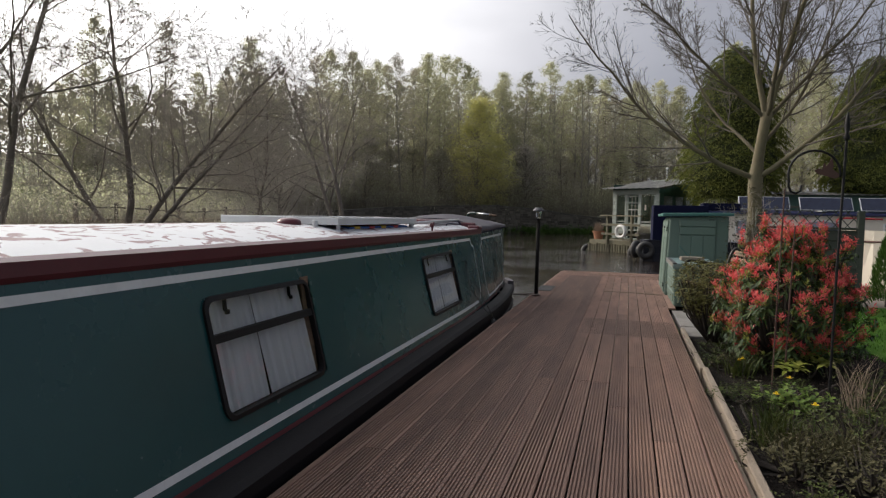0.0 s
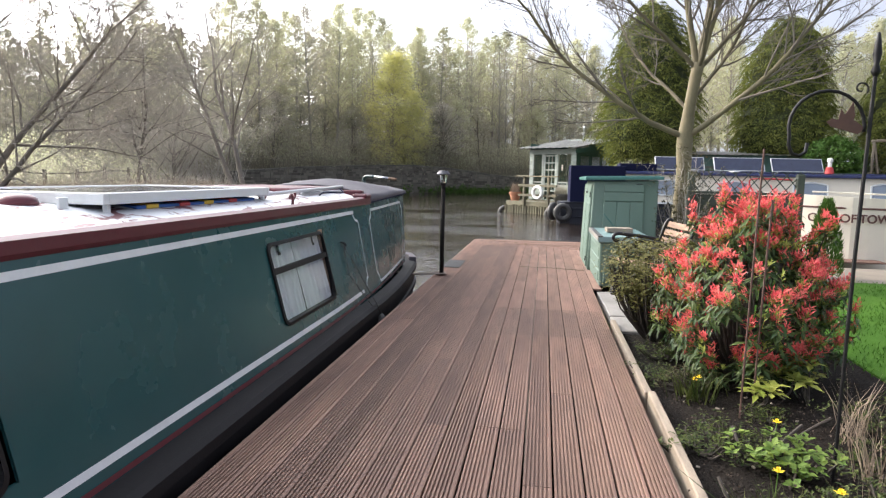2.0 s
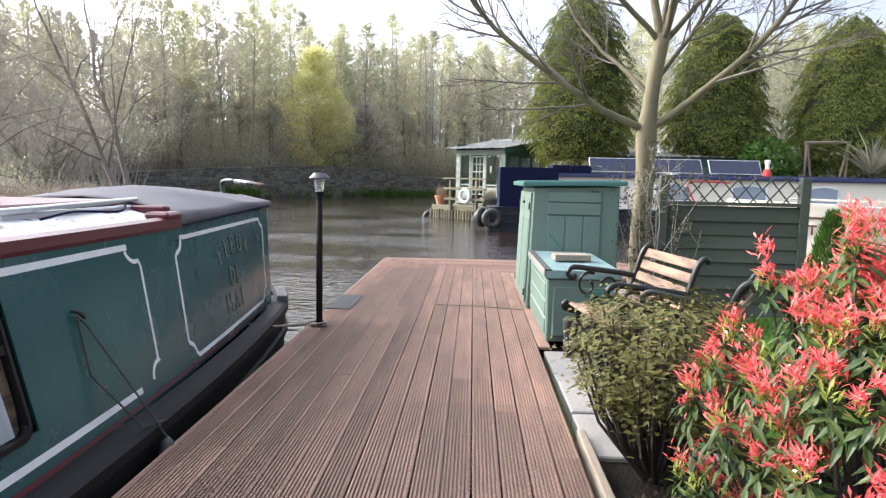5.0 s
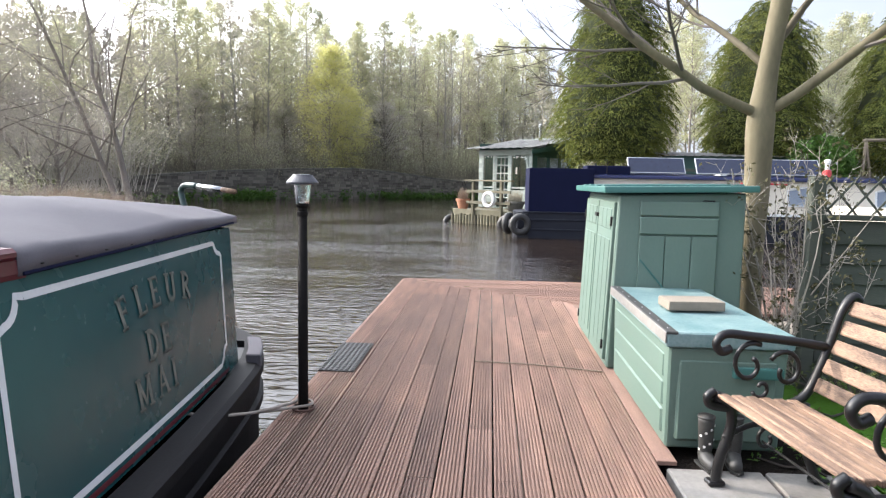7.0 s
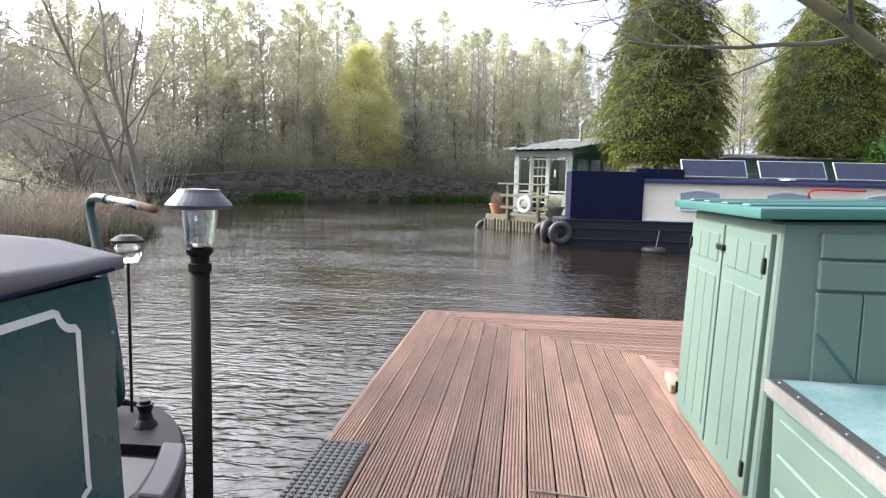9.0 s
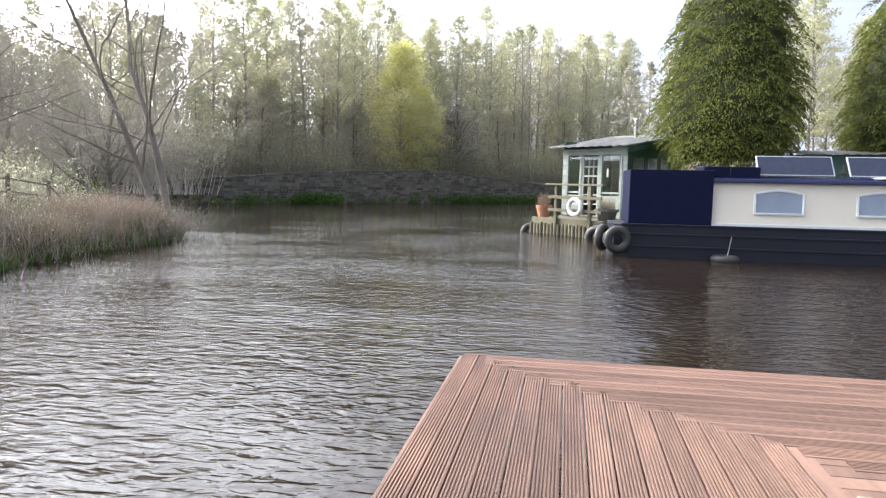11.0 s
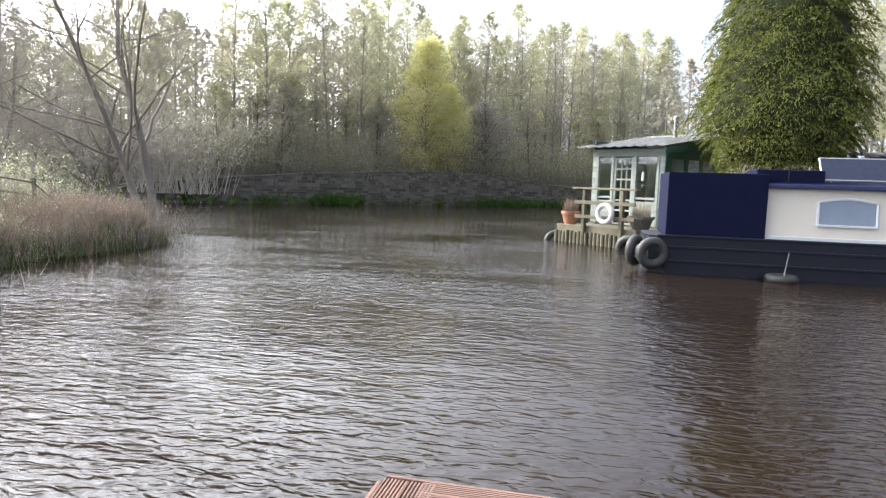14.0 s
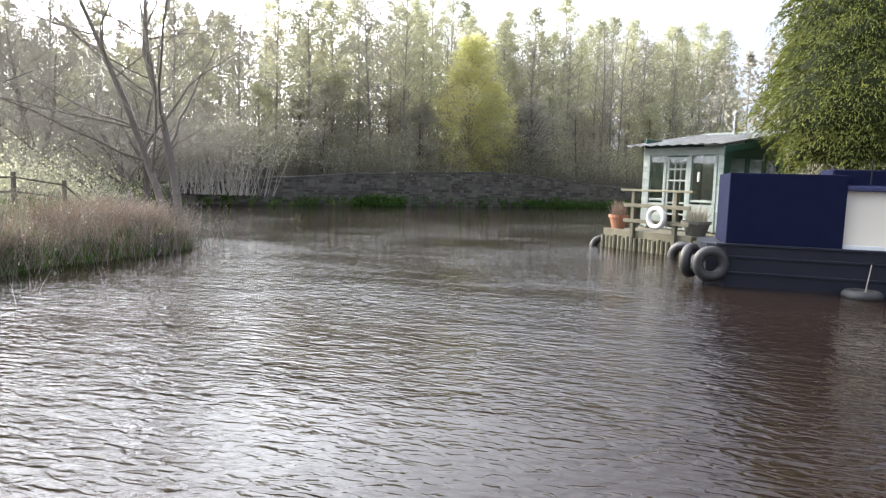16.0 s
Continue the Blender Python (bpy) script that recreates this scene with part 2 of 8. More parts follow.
M["dark_bark"] = material("dark_bark", (0.030, 0.024, 0.020), (0.065, 0.054, 0.044), 0.9, scale=4, fine=30, bump=0.5)
M["grey_bark"] = material("grey_bark", (0.085, 0.072, 0.06), (0.16, 0.14, 0.12), 0.9, scale=3, fine=25, bump=0.4)
# wood and bank barks lightened: haze and veiling glare put into the colour
M["wood_bark"] = material("haze_paled_woodland_bark", (0.20, 0.185, 0.165), (0.34, 0.32, 0.29), 0.9, scale=3, stretch=(0.6, 0.6, 2), bump=0.3)
M["bank_bark"] = material("glare_paled_bank_bark", (0.13, 0.115, 0.098), (0.25, 0.22, 0.19), 0.9, scale=4, fine=30, bump=0.5)
M["birch_bark"] = material("birch_bark", (0.42, 0.41, 0.38), (0.14, 0.09, 0.08), 0.8, scale=3, stretch=(0.6, 0.6, 3), bump=0.2, contrast=0.6)
# twig colour raised to pale grey in place of distance haze
M["twig"] = material("haze_paled_twigs", (0.40, 0.37, 0.32), (0.54, 0.50, 0.44), 0.9, scale=1, bump=0)
M["scrub_stem"] = material("greenish_scrub_stems", (0.20, 0.18, 0.14), (0.31, 0.285, 0.225), 0.9, scale=1, bump=0)
M["litter"] = material("dark_leaf_litter", (0.035, 0.026, 0.019), (0.085, 0.062, 0.045), 0.95, scale=30, bump=0)
M["lawn"] = leaf_material("lawn_grass", (0.03, 0.09, 0.008), (0.06, 0.14, 0.015))
M["reed"] = leaf_material("dry_reeds", (0.19, 0.145, 0.11), (0.34, 0.27, 0.205), 0.8, 0.3)
# wood leaf colours lightened and greyed: the haze is in the paint
M["leaf_spring"] = leaf_material("haze_paled_spring_leaves", (0.41, 0.425, 0.265), (0.57, 0.56, 0.395), 0.6, 0.6, 0.22)
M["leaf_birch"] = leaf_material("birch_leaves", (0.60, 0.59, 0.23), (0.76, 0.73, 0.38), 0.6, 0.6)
M["leaf_dull"] = leaf_material("haze_paled_dull_leaves", (0.37, 0.355, 0.275), (0.51, 0.48, 0.39), 0.6, 0.55, 0.2)
M["conifer"] = leaf_material("golden_conifer_sprays", (0.065, 0.088, 0.02), (0.185, 0.195, 0.04), 0.85, 0.13)
M["red_tip"] = leaf_material("red_young_leaves", (0.68, 0.06, 0.085), (0.84, 0.26, 0.22), 0.5, 0.35)
M["pieris_leaf"] = leaf_material("glossy_shrub_leaves", (0.022, 0.048, 0.013), (0.075, 0.105, 0.026), 0.4, 0.15)
M["lime_leaf"] = leaf_material("lime_young_leaves", (0.20, 0.25, 0.045), (0.33, 0.34, 0.08), 0.4, 0.25)
M["clump_leaf"] = leaf_material("fresh_green_clump_leaves", (0.075, 0.13, 0.025), (0.15, 0.21, 0.04), 0.5, 0.2)
M["bed_leaf"] = leaf_material("dark_bed_leaves", (0.025, 0.042, 0.01), (0.075, 0.09, 0.02), 0.6, 0.15)
M["bed_grey"] = leaf_material("grey_bed_leaves", (0.045, 0.045, 0.02), (0.11, 0.10, 0.05), 0.7, 0.2)
M["tiller_green"] = material("dark_tiller_paint", (0.008, 0.03, 0.026), (0.02, 0.05, 0.045), 0.3, scale=10, bump=0.1)
M["shrub_leaf"] = leaf_material("bronze_shrub_leaves", (0.075, 0.08, 0.02), (0.16, 0.145, 0.045), 0.5, 0.25)
M["ivy"] = leaf_material("ivy_leaves", (0.05, 0.11, 0.02), (0.10, 0.18, 0.035), 0.5, 0.2)
M["yellow_flower"] = leaf_material("yellow_petals", (0.75, 0.55, 0.03), (0.85, 0.66, 0.06))
M["white_plastic"] = material("white_plastic", (0.75, 0.75, 0.72), (0.62, 0.62, 0.58), 0.4, scale=8, bump=0.05)
M["rope"] = material("old_rope", (0.34, 0.30, 0.26), (0.22, 0.19, 0.16), 0.95, scale=40, bump=0.5)
M["gold"] = material("faded_gilt_lettering", (0.07, 0.10, 0.093), (0.24, 0.235, 0.19), 0.55, scale=14, bump=0.0, contrast=0.65)
M["pole_black"] = material("matt_black_pole", (0.006, 0.006, 0.006), (0.016, 0.014, 0.013), 0.7, scale=22, bump=0.2, spec=0.08)
M["red_paint"] = material("red_paint", (0.45, 0.03, 0.03), (0.38, 0.03, 0.03), 0.4)
M["brown_letter"] = material("brown_lettering", (0.08, 0.035, 0.03), (0.12, 0.05, 0.04), 0.5)
M["rust"] = material("rusty_steel", (0.10, 0.05, 0.035), (0.06, 0.035, 0.03), 0.8, scale=20, bump=0.3)
M["interior"] = material("unlit_interior_tone", (0.02, 0.02, 0.02), (0.03, 0.03, 0.03), 0.9)


def roof_material():
    """White roof paint that has flaked off to maroon in streaks."""
    m = material("flaking_white_roof", (0.66, 0.68, 0.70), (0.58, 0.60, 0.62), 0.42, scale=3, bump=0.1)
    n, l = m.node_tree.nodes, m.node_tree.links
    b = n["Principled BSDF"]
    old = b.inputs["Base Color"].links[0].from_socket
    tc = n.new("ShaderNodeTexCoord")
    mp = n.new("ShaderNodeMapping")
    mp.inputs["Scale"].default_value = (1.6, 0.9, 1)
    l.new(tc.outputs["Object"], mp.inputs["Vector"])
    t = n.new("ShaderNodeTexNoise")
    t.inputs["Scale"].default_value = 5.5
    t.inputs["Detail"].default_value = 8
    t.inputs["Distortion"].default_value = 1.4
    l.new(mp.outputs["Vector"], t.inputs["Vector"])
    r = n.new("ShaderNodeMapRange")
    r.inputs["From Min"].default_value = 0.56
    r.inputs["From Max"].default_value = 0.60
    l.new(t.outputs["Fac"], r.inputs["Value"])
    mx = n.new("ShaderNodeMix")
    mx.data_type = 'RGBA'
    l.new(r.outputs["Result"], mx.inputs["Factor"])
    l.new(old, mx.inputs[6])
    mx.inputs[7].default_value = (0.17, 0.07, 0.075, 1)
    l.new(mx.outputs[2], b.inputs["Base Color"])
    return m


M["roof_white"] = roof_material()

# ---- building helpers ----


def thing(name, x=0, y=0, z=0, rz=0, label="", category="", group="", kind=""):
    ob = new(name)
    ob.matrix_world = pose(x, y, z, 0, 0, rz)
    ob.empty_display_size = 0.1
    return tagged(ob, label, category, group, kind)


def mesh_of(bm, mat, smooth=False):
    me = bpy.data.meshes.new("mesh")
    bm.normal_update()
    bm.to_mesh(me)
    bm.free()
    me.materials.append(mat)
    if smooth:
        me.polygons.foreach_set("use_smooth", [True] * len(me.polygons))
    return me


def part(name, bm, mat, parent=None, label="", smooth=False, kind=""):
    ob = new(name, mesh_of(bm, mat, smooth))
    if parent is not None:
        ob.parent = parent
    return tagged(ob, label, kind=kind)


def raw(name, verts, faces, mat, parent=None, label="", smooth=False, kind=""):
    me = bpy.data.meshes.new("mesh")
    me.from_pydata(verts, [], faces)
    me.materials.append(mat)
    if smooth:
        me.polygons.foreach_set("use_smooth", [True] * len(me.polygons))
    ob = new(name, me)
    if parent is not None:
        ob.parent = parent
    return tagged(ob, label, kind=kind)


def box(x0, x1, y0, y1, z0, z1, bevel=0.0, bm=None, seg=1):
    own = bmesh.new()
    bmesh.ops.create_cube(own, size=1.0)
    for v in own.verts:
        v.co = Vector((x0 + (v.co.x + 0.5) * (x1 - x0), y0 + (v.co.y + 0.5) * (y1 - y0), z0 + (v.co.z + 0.5) * (z1 - z0)))
    if bevel:
        bmesh.ops.bevel(own, geom=own.edges[:], offset=bevel, segments=seg, affect='EDGES', profile=0.7)
    if bm is None:
        return own
    return merge(bm, own)


def merge(bm, other):
    me = bpy.data.meshes.new("tmp")
    other.to_mesh(me)
    other.free()
    bm.from_mesh(me)
    bpy.data.meshes.remove(me)
    return bm


def moved(bm, m):
    bmesh.ops.transform(bm, matrix=m, verts=bm.verts[:])
    return bm


def tube(points, radius, sides=8, bm=None, closed=False):
    """A tube along points; radius is one number or one for each point."""
    bm = bm or bmesh.new()
    pts = [Vector(p) for p in points]
    n = len(pts)
    rad = radius if isinstance(radius, (list, tuple)) else [radius] * n
    rings, up = [], None
    for i, p in enumerate(pts):
        if closed:
            d = pts[(i + 1) % n] - pts[i - 1]
        else:
            d = pts[min(i + 1, n - 1)] - pts[max(i - 1, 0)]
        d.normalize()
        if up is None:
            up = d.orthogonal().normalized()
        up = (up - d * up.dot(d))
        up = up.normalized() if up.length > 1e-5 else d.orthogonal().normalized()
        side = d.cross(up)
        rings.append([bm.verts.new(p + (up * math.cos(a) + side * math.sin(a)) * rad[i])
                      for a in (2 * math.pi * k / sides for k in range(sides))])
    for i in range(n if closed else n - 1):
        a, b = rings[i], rings[(i + 1) % n]
        for k in range(sides):
            bm.faces.new((a[k], a[(k + 1) % sides], b[(k + 1) % sides], b[k]))
    if not closed:
        bm.faces.new(rings[0][::-1])
        bm.faces.new(rings[-1])
    return bm


def lathe(profile, sides=20, bm=None, centre=(0, 0, 0), ends=True):
    """Turns (radius, height) pairs about the upright axis."""
    bm = bm or bmesh.new()
    c = Vector(centre)
    rings = [[bm.verts.new(c + Vector((r * math.cos(a), r * math.sin(a), z)))
              for a in (2 * math.pi * k / sides for k in range(sides))] for r, z in profile]
    for a, b in zip(rings, rings[1:]):
        for k in range(sides):
            bm.faces.new((a[k], a[(k + 1) % sides], b[(k + 1) % sides], b[k]))
    if ends:
        bm.faces.new(rings[0][::-1])
        bm.faces.new(rings[-1])
    return bm


def slab(outline, z0, z1, bm=None):
    """An upright prism over a plan outline."""
    bm = bm or bmesh.new()
    lo = [bm.verts.new((x, y, z0)) for x, y in outline]
    hi = [bm.verts.new((x, y, z1)) for x, y in outline]
    n = len(outline)
    bm.faces.new(lo[::-1])
    bm.faces.new(hi)
    for i in range(n):
        bm.faces.new((lo[i], lo[(i + 1) % n], hi[(i + 1) % n], hi[i]))
    bmesh.ops.recalc_face_normals(bm, faces=bm.faces[:])
    return bm


def smooth_path(points, steps=6):
    """Catmull-Rom through the points."""
    p = [Vector(q) for q in points]
    p = [p[0] * 2 - p[1]] + p + [p[-1] * 2 - p[-2]]
    out = []
    for i in range(1, len(p) - 2):
        for k in range(steps):
            t = k / steps
            a, b, c, d = p[i - 1], p[i], p[i + 1], p[i + 2]
            out.append(0.5 * (2 * b + (c - a) * t + (2 * a - 5 * b + 4 * c - d) * t * t + (3 * b - a - 3 * c + d) * t ** 3))
    out.append(p[-2])
    return out


def lettering(name, text, size, mat, parent, m, depth=0.002, label=""):
    cu = bpy.data.curves.new("letters", 'FONT')
    cu.body, cu.size, cu.extrude, cu.align_x, cu.offset = text, size, depth, 'CENTER', size * 0.022
    tmp = new("letters_source", cu)
    me = bpy.data.meshes.new_from_object(tmp.evaluated_get(bpy.context.evaluated_depsgraph_get()))
    bpy.data.objects.remove(tmp)
    me.materials.clear()
    me.materials.append(mat)
    ob = new(name, me)
    ob.parent = parent
    ob.matrix_basis = m
    return tagged(ob, label)

# ---- ground and water ----
WATER_OUTLINE = [(1.97, -60), (1.97, 11.3), (4.4, 11.3), (5.4, 10.9), (60, 10.9), (60, 28.9), (6.0, 28.9), (4.6, 33.5), (4.0, 79.5),
                 (-29.0, 45.0), (-25.0, 37), (-17.0, 29.2), (-12.6, 27.0), (-11.0, 26.3), (-10.3, 25.2), (-10.1, 22.8), (-10.4, 21.6), (-9.7, 18.4), (-8.8, 10), (-8.8, -60)]


def water_depth(px, py):
    """How far a place lies inside the canal's outline (land is negative)."""
    inside = np.zeros(px.shape, bool)
    dist = np.full(px.shape, 1e9)
    n = len(WATER_OUTLINE)
    for i in range(n):
        (ax, ay), (bx, by) = WATER_OUTLINE[i], WATER_OUTLINE[(i + 1) % n]
        cross = ((ay > py) != (by > py)) & (px < (bx - ax) * (py - ay) / (by - ay + 1e-12) + ax)
        inside ^= cross
        t = np.clip(((px - ax) * (bx - ax) + (py - ay) * (by - ay)) / ((bx - ax) ** 2 + (by - ay) ** 2), 0, 1)
        dist = np.minimum(dist, np.hypot(px - ax - t * (bx - ax), py - ay - t * (by - ay)))
    return np.where(inside, dist, -dist)


def behind_wall(px, py):
    """Metres behind the line of the stone wall."""
    return ((py - 50) - (px + 24)) * 0.7071


def ground_height(px, py):
    d = water_depth(px, py)
    land = np.clip(-d / 0.7, 0, 1)
    h = np.full(px.shape, 0.0)
    left = px < -8
    h = np.where(left, -0.18 + 0.48 * np.clip(-d / 2.0, 0, 1) + 0.08 * np.sin(px * 0.9) * np.sin(py * 0.7), h)
    home = (px > 1.5) & (py < 12)
    h = np.where(home, -0.075, h)
    right = (px > 1.5) & (py > 27)
    h = np.where(right, 0.15 + 0.25 * np.clip((py - 30) / 20, 0, 1), h)
    w = behind_wall(px, py)
    h = np.where(w > 0, 0.9 + np.clip((w - 3) / 7, 0, 9), h)
    h = np.where((w > -3) & (w <= 0) & (px < -24), np.maximum(h, 0.2 + 0.7 * np.clip((w + 3) / 3, 0, 1)), h)
    sharp = home | (w > -1)
    land = np.where(sharp, (d < 0) * 1.0, land)
    return np.where(d > 0, -1.1, -0.75 + (h + 0.75) * np.where(land > 0, 0.35 + 0.65 * land, 0))


gx = np.concatenate([[-900, -400, -200, -120, -80, -60], np.arange(-46, 26, 0.5), [30, 38, 50, 70, 110, 200, 400, 900]])
gy = np.concatenate([[-900, -300, -120, -60, -30, -15], np.arange(-8, 36, 0.5), np.arange(36, 100, 1.0), [110, 130, 170, 260, 500, 1200]])
GX, GY = np.meshgrid(gx, gy)
GZ = ground_height(GX, GY)
gverts = np.stack([GX.ravel(), GY.ravel(), GZ.ravel()], 1).tolist()
nx = len(gx)
gfaces = [(j * nx + i, j * nx + i + 1, (j + 1) * nx + i + 1, (j + 1) * nx + i) for j in range(len(gy) - 1) for i in range(nx - 1)]


def ground_material():
    """Rough grass with bare earth; dark soil and leaf litter under the woods."""
    m = material("rough_ground", (0.075, 0.10, 0.025), (0.13, 0.14, 0.045), 0.95, scale=0.8, fine=9, bump=0.6, bump_dist=0.05)
    return m


M["ground"] = ground_material()
ground = raw("ground", gverts, gfaces, M["ground"], smooth=True)
tagged(ground, "rough grassy canal bank and field", "ground", kind="structure")

wm = bmesh.new()
for p in ((-300, -300), (300, -300), (300, 90), (-300, 90)):
    wm.verts.new((*p, WATER_Z))
wm.faces.new(wm.verts[:])
water = part("water", wm, M["water"])
tagged(water, "rippled brown canal water", "water", kind="structure")

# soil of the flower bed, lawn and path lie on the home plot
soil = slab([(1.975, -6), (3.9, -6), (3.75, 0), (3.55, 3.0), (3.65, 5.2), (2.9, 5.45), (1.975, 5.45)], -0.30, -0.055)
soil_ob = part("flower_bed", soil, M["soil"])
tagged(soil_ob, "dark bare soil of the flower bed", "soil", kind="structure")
turf = slab([(3.555, 3.0), (3.76, -0.2), (3.9, -6), (14, -6), (14, 9.2), (5.0, 9.2), (2.9, 9.3), (2.9, 5.46), (3.655, 5.2)], -0.3, -0.045)
M["turf"] = material("mown_turf", (0.03, 0.085, 0.008), (0.055, 0.12, 0.014), 0.95, scale=3, fine=60, bump=0.8, bump_dist=0.015, spec=0.1)
turf_ob = part("lawn", turf, M["turf"])
tagged(turf_ob, "short green lawn beside the flower bed", "lawn", kind="structure")
gravel = slab([(5.0, 9.21), (14, 9.21), (14, 10.85), (5.2, 10.85), (4.4, 11.2), (2.9, 11.2), (2.9, 9.31)], -0.3, -0.05)
gravel_ob = part("gravel_path", gravel, M["stone"])
tagged(gravel_ob, "strip of grey gravel behind the lawn", "path", kind="structure")

# ---- far stone wall ----
WALL_A, WALL_DIR = Vector((-24, 50, 0)), Vector((0.70711, 0.70711, 0))
wall_top = [(-6, 0.55), (-2.5, 1.02), (1.7, 1.45), (6.3, 1.84), (13.0, 2.15), (18.4, 2.33), (23.2, 2.1), (28.4, 1.57), (32.0, 1.33), (40, 1.1)]


def top_at(s):
    for (a, za), (b, zb) in zip(wall_top, wall_top[1:]):
        if a <= s <= b:
            return za + (zb - za) * (s - a) / (b - a)
    return wall_top[-1][1]


stone_wall = thing("stone_wall", WALL_A.x, WALL_A.y, 0, 45, "long low humped wall of dark weathered stone at the water", "wall", kind="structure")
core = bmesh.new()
steps = [-6 + 0.5 * i for i in range(93)]
for s in steps:
    for y, z in ((0.05, -1.2), (0.05, top_at(s) - 0.13), (0.55, top_at(s) - 0.13), (0.55, -0.2)):
        core.verts.new((s, y, z))
core.verts.ensure_lookup_table()
for i in range(len(steps) - 1):
    for k in range(3):
        core.faces.new((core.verts[4 * i + k], core.verts[4 * i + 4 + k], core.verts[4 * i + 5 + k], core.verts[4 * i + 1 + k]))
part("wall_core", core, M["dark_stone"], stone_wall, "dark mortar core")
cope_rng = random.Random(5)
s = -6.0
while s < 39.5:
    w = cope_rng.uniform(0.55, 0.95)
    z0, z1 = top_at(s), top_at(min(s + w, 40))
    c = box(s + 0.01, s + w - 0.01, -0.03, 0.6, -0.13, 0.0, 0.02)
    for v in c.verts:
        v.co.z += z0 + (z1 - z0) * (v.co.x - s) / w
    part("coping_stone", c, M["dark_stone"], stone_wall)
    s += w
# courses of stones, proud of the core
vs, fs = [], []
row = -0.55
while row < 2.3:
    hgt = cope_rng.uniform(0.16, 0.26)
    s = -6.0 + cope_rng.uniform(0, 0.3)
    while s < 39:
        w = cope_rng.uniform(0.28, 0.7)
        top = min(row + hgt, top_at(s + w / 2) - 0.14)
        if top - row > 0.06:
            o = cope_rng.uniform(0.0, 0.05)
            g = 0.014
            b0 = len(vs)
            for x in (s + g, s + w - g):
                for z in (row + g, top - g):
                    vs.append((x, o - 0.03, z))
                    vs.append((x, 0.06, z))
            fs += [(b0, b0 + 4, b0 + 6, b0 + 2), (b0 + 2, b0 + 6, b0 + 7, b0 + 3), (b0, b0 + 2, b0 + 3, b0 + 1), (b0 + 4, b0 + 5, b0 + 7, b0 + 6)]
        s += w
    row += hgt
ms = leaf_material("wall_stones", (0.075, 0.07, 0.06), (0.19, 0.176, 0.15), 0.9, 0.0)
raw("stone_courses", vs, fs, ms, stone_wall, "courses of dark squared stone", kind="stuff")

# ---- timber deck ----
deck = thing("deck", 0, 0, 0, 0, "reddish brown grooved timber decking along the mooring", "deck", kind="structure")
DECK_LEFT, DECK_SKEW, PITCH = -0.115, 0.0088, 0.1315


def board_profile(width):
    """Cross section of a grooved board: ridges across its top."""
    n = 7
    rid = width / n
    pts = [(0.0, -0.028), (0.0, -0.003)]
    for i in range(n):
        a = i * rid
        pts += [(a + rid * 0.06, 0.0), (a + rid * 0.56, 0.0), (a + rid * 0.64, -0.010), (a + rid * 0.98, -0.010)]
    pts = pts[:-2] + [(width, -0.003), (width, -0.028)]
    return pts


def board_mesh(width, length, cut=None):
    bm = bmesh.new()
    prof = board_profile(width)
    a = [bm.verts.new((x, 0, z)) for x, z in prof]
    b = [bm.verts.new((x, length, z)) for x, z in prof]
    n = len(prof)
    for i in range(n):
        bm.faces.new((a[i], b[i], b[(i + 1) % n], a[(i + 1) % n]))
    bm.faces.new(a)
    bm.faces.new(b[::-1])
    bmesh.ops.recalc_face_normals(bm, faces=bm.faces[:])
    if cut:
        geom = bm.verts[:] + bm.edges[:] + bm.faces[:]
        res = bmesh.ops.bisect_plane(bm, geom=geom, plane_co=cut[0], plane_no=cut[1], clear_outer=True)
        ed = [g for g in res["geom_cut"] if isinstance(g, bmesh.types.BMEdge)]
        bmesh.ops.contextual_create(bm, geom=ed)
    return bm


def mitre(x):
    return 13.06 - 0.70 * x


board_rng = random.Random(11)
shared = {}
for i in range(15):
    u0 = DECK_LEFT + i * PITCH
    y = -6.0
    first = True
    while True:
        xm = u0 + DECK_SKEW * y
        length = round(board_rng.choice((4.2, 4.8)) if not first else board_rng.choice((1.2, 2.4, 3.6, 4.8)), 2)
        first = False
        end = mitre(xm + 0.0) if i > 1 else 13.08
        last = y + length > end - 1.0
        if last:
            length = end - y + 0.12
            cut = ((0, length - 0.12, 0), (0.70, 1, 0)) if i > 1 else ((0, length - 0.12, 0), (0, 1, 0))
            me = mesh_of(board_mesh(PITCH - 0.010, length, cut), M["deck"])
        else:
            if length not in shared:
                shared[length] = mesh_of(board_mesh(PITCH - 0.010, length - 0.004), M["deck"])
            me = shared[length]
        b = new("board", me)
        b.parent = deck
        b.matrix_basis = pose(u0 + DECK_SKEW * y, y, board_rng.uniform(-0.0015, 0.0015), 0, 0, -math.degrees(DECK_SKEW))
        if last:
            break
        y += length
# the boards of the far arm run the other way from the mitre
for j in range(16):
    y1 = 13.10 - j * 0.1315
    x0 = max((13.06 - y1) / 0.70, 0.17)
    x0b = max((13.06 - (y1 - 0.13)) / 0.70, 0.17)
    if y1 < 11.35:
        break
    # local board runs along its own y; turned so that it runs along +x
    me = mesh_of(board_mesh(PITCH - 0.010, 7.0 - x0 if j % 2 == 0 else 2.6 - x0 * 0.3, ((0, 0.02, 0), (-0.70 if x0 > 0.17 else 0.0, -0.49 if x0 > 0.17 else -1.0, 0))), M["deck"])
    b = new("board", me)
    b.parent = deck
    b.matrix_basis = pose(x0, y1 + 0.012 * x0, 0.001, 0, 0, -90 + 0.7)
    if j % 2:
        ln = 2.6 - x0 * 0.3
        me2 = mesh_of(board_mesh(PITCH - 0.010, 7.0 - x0 - ln), M["deck"])
        b2 = new("board", me2)
        b2.parent = deck
        b2.matrix_basis = pose(x0 + ln + 0.003, y1 + 0.012 * (x0 + ln), 0.001, 0, 0, -90 + 0.7)
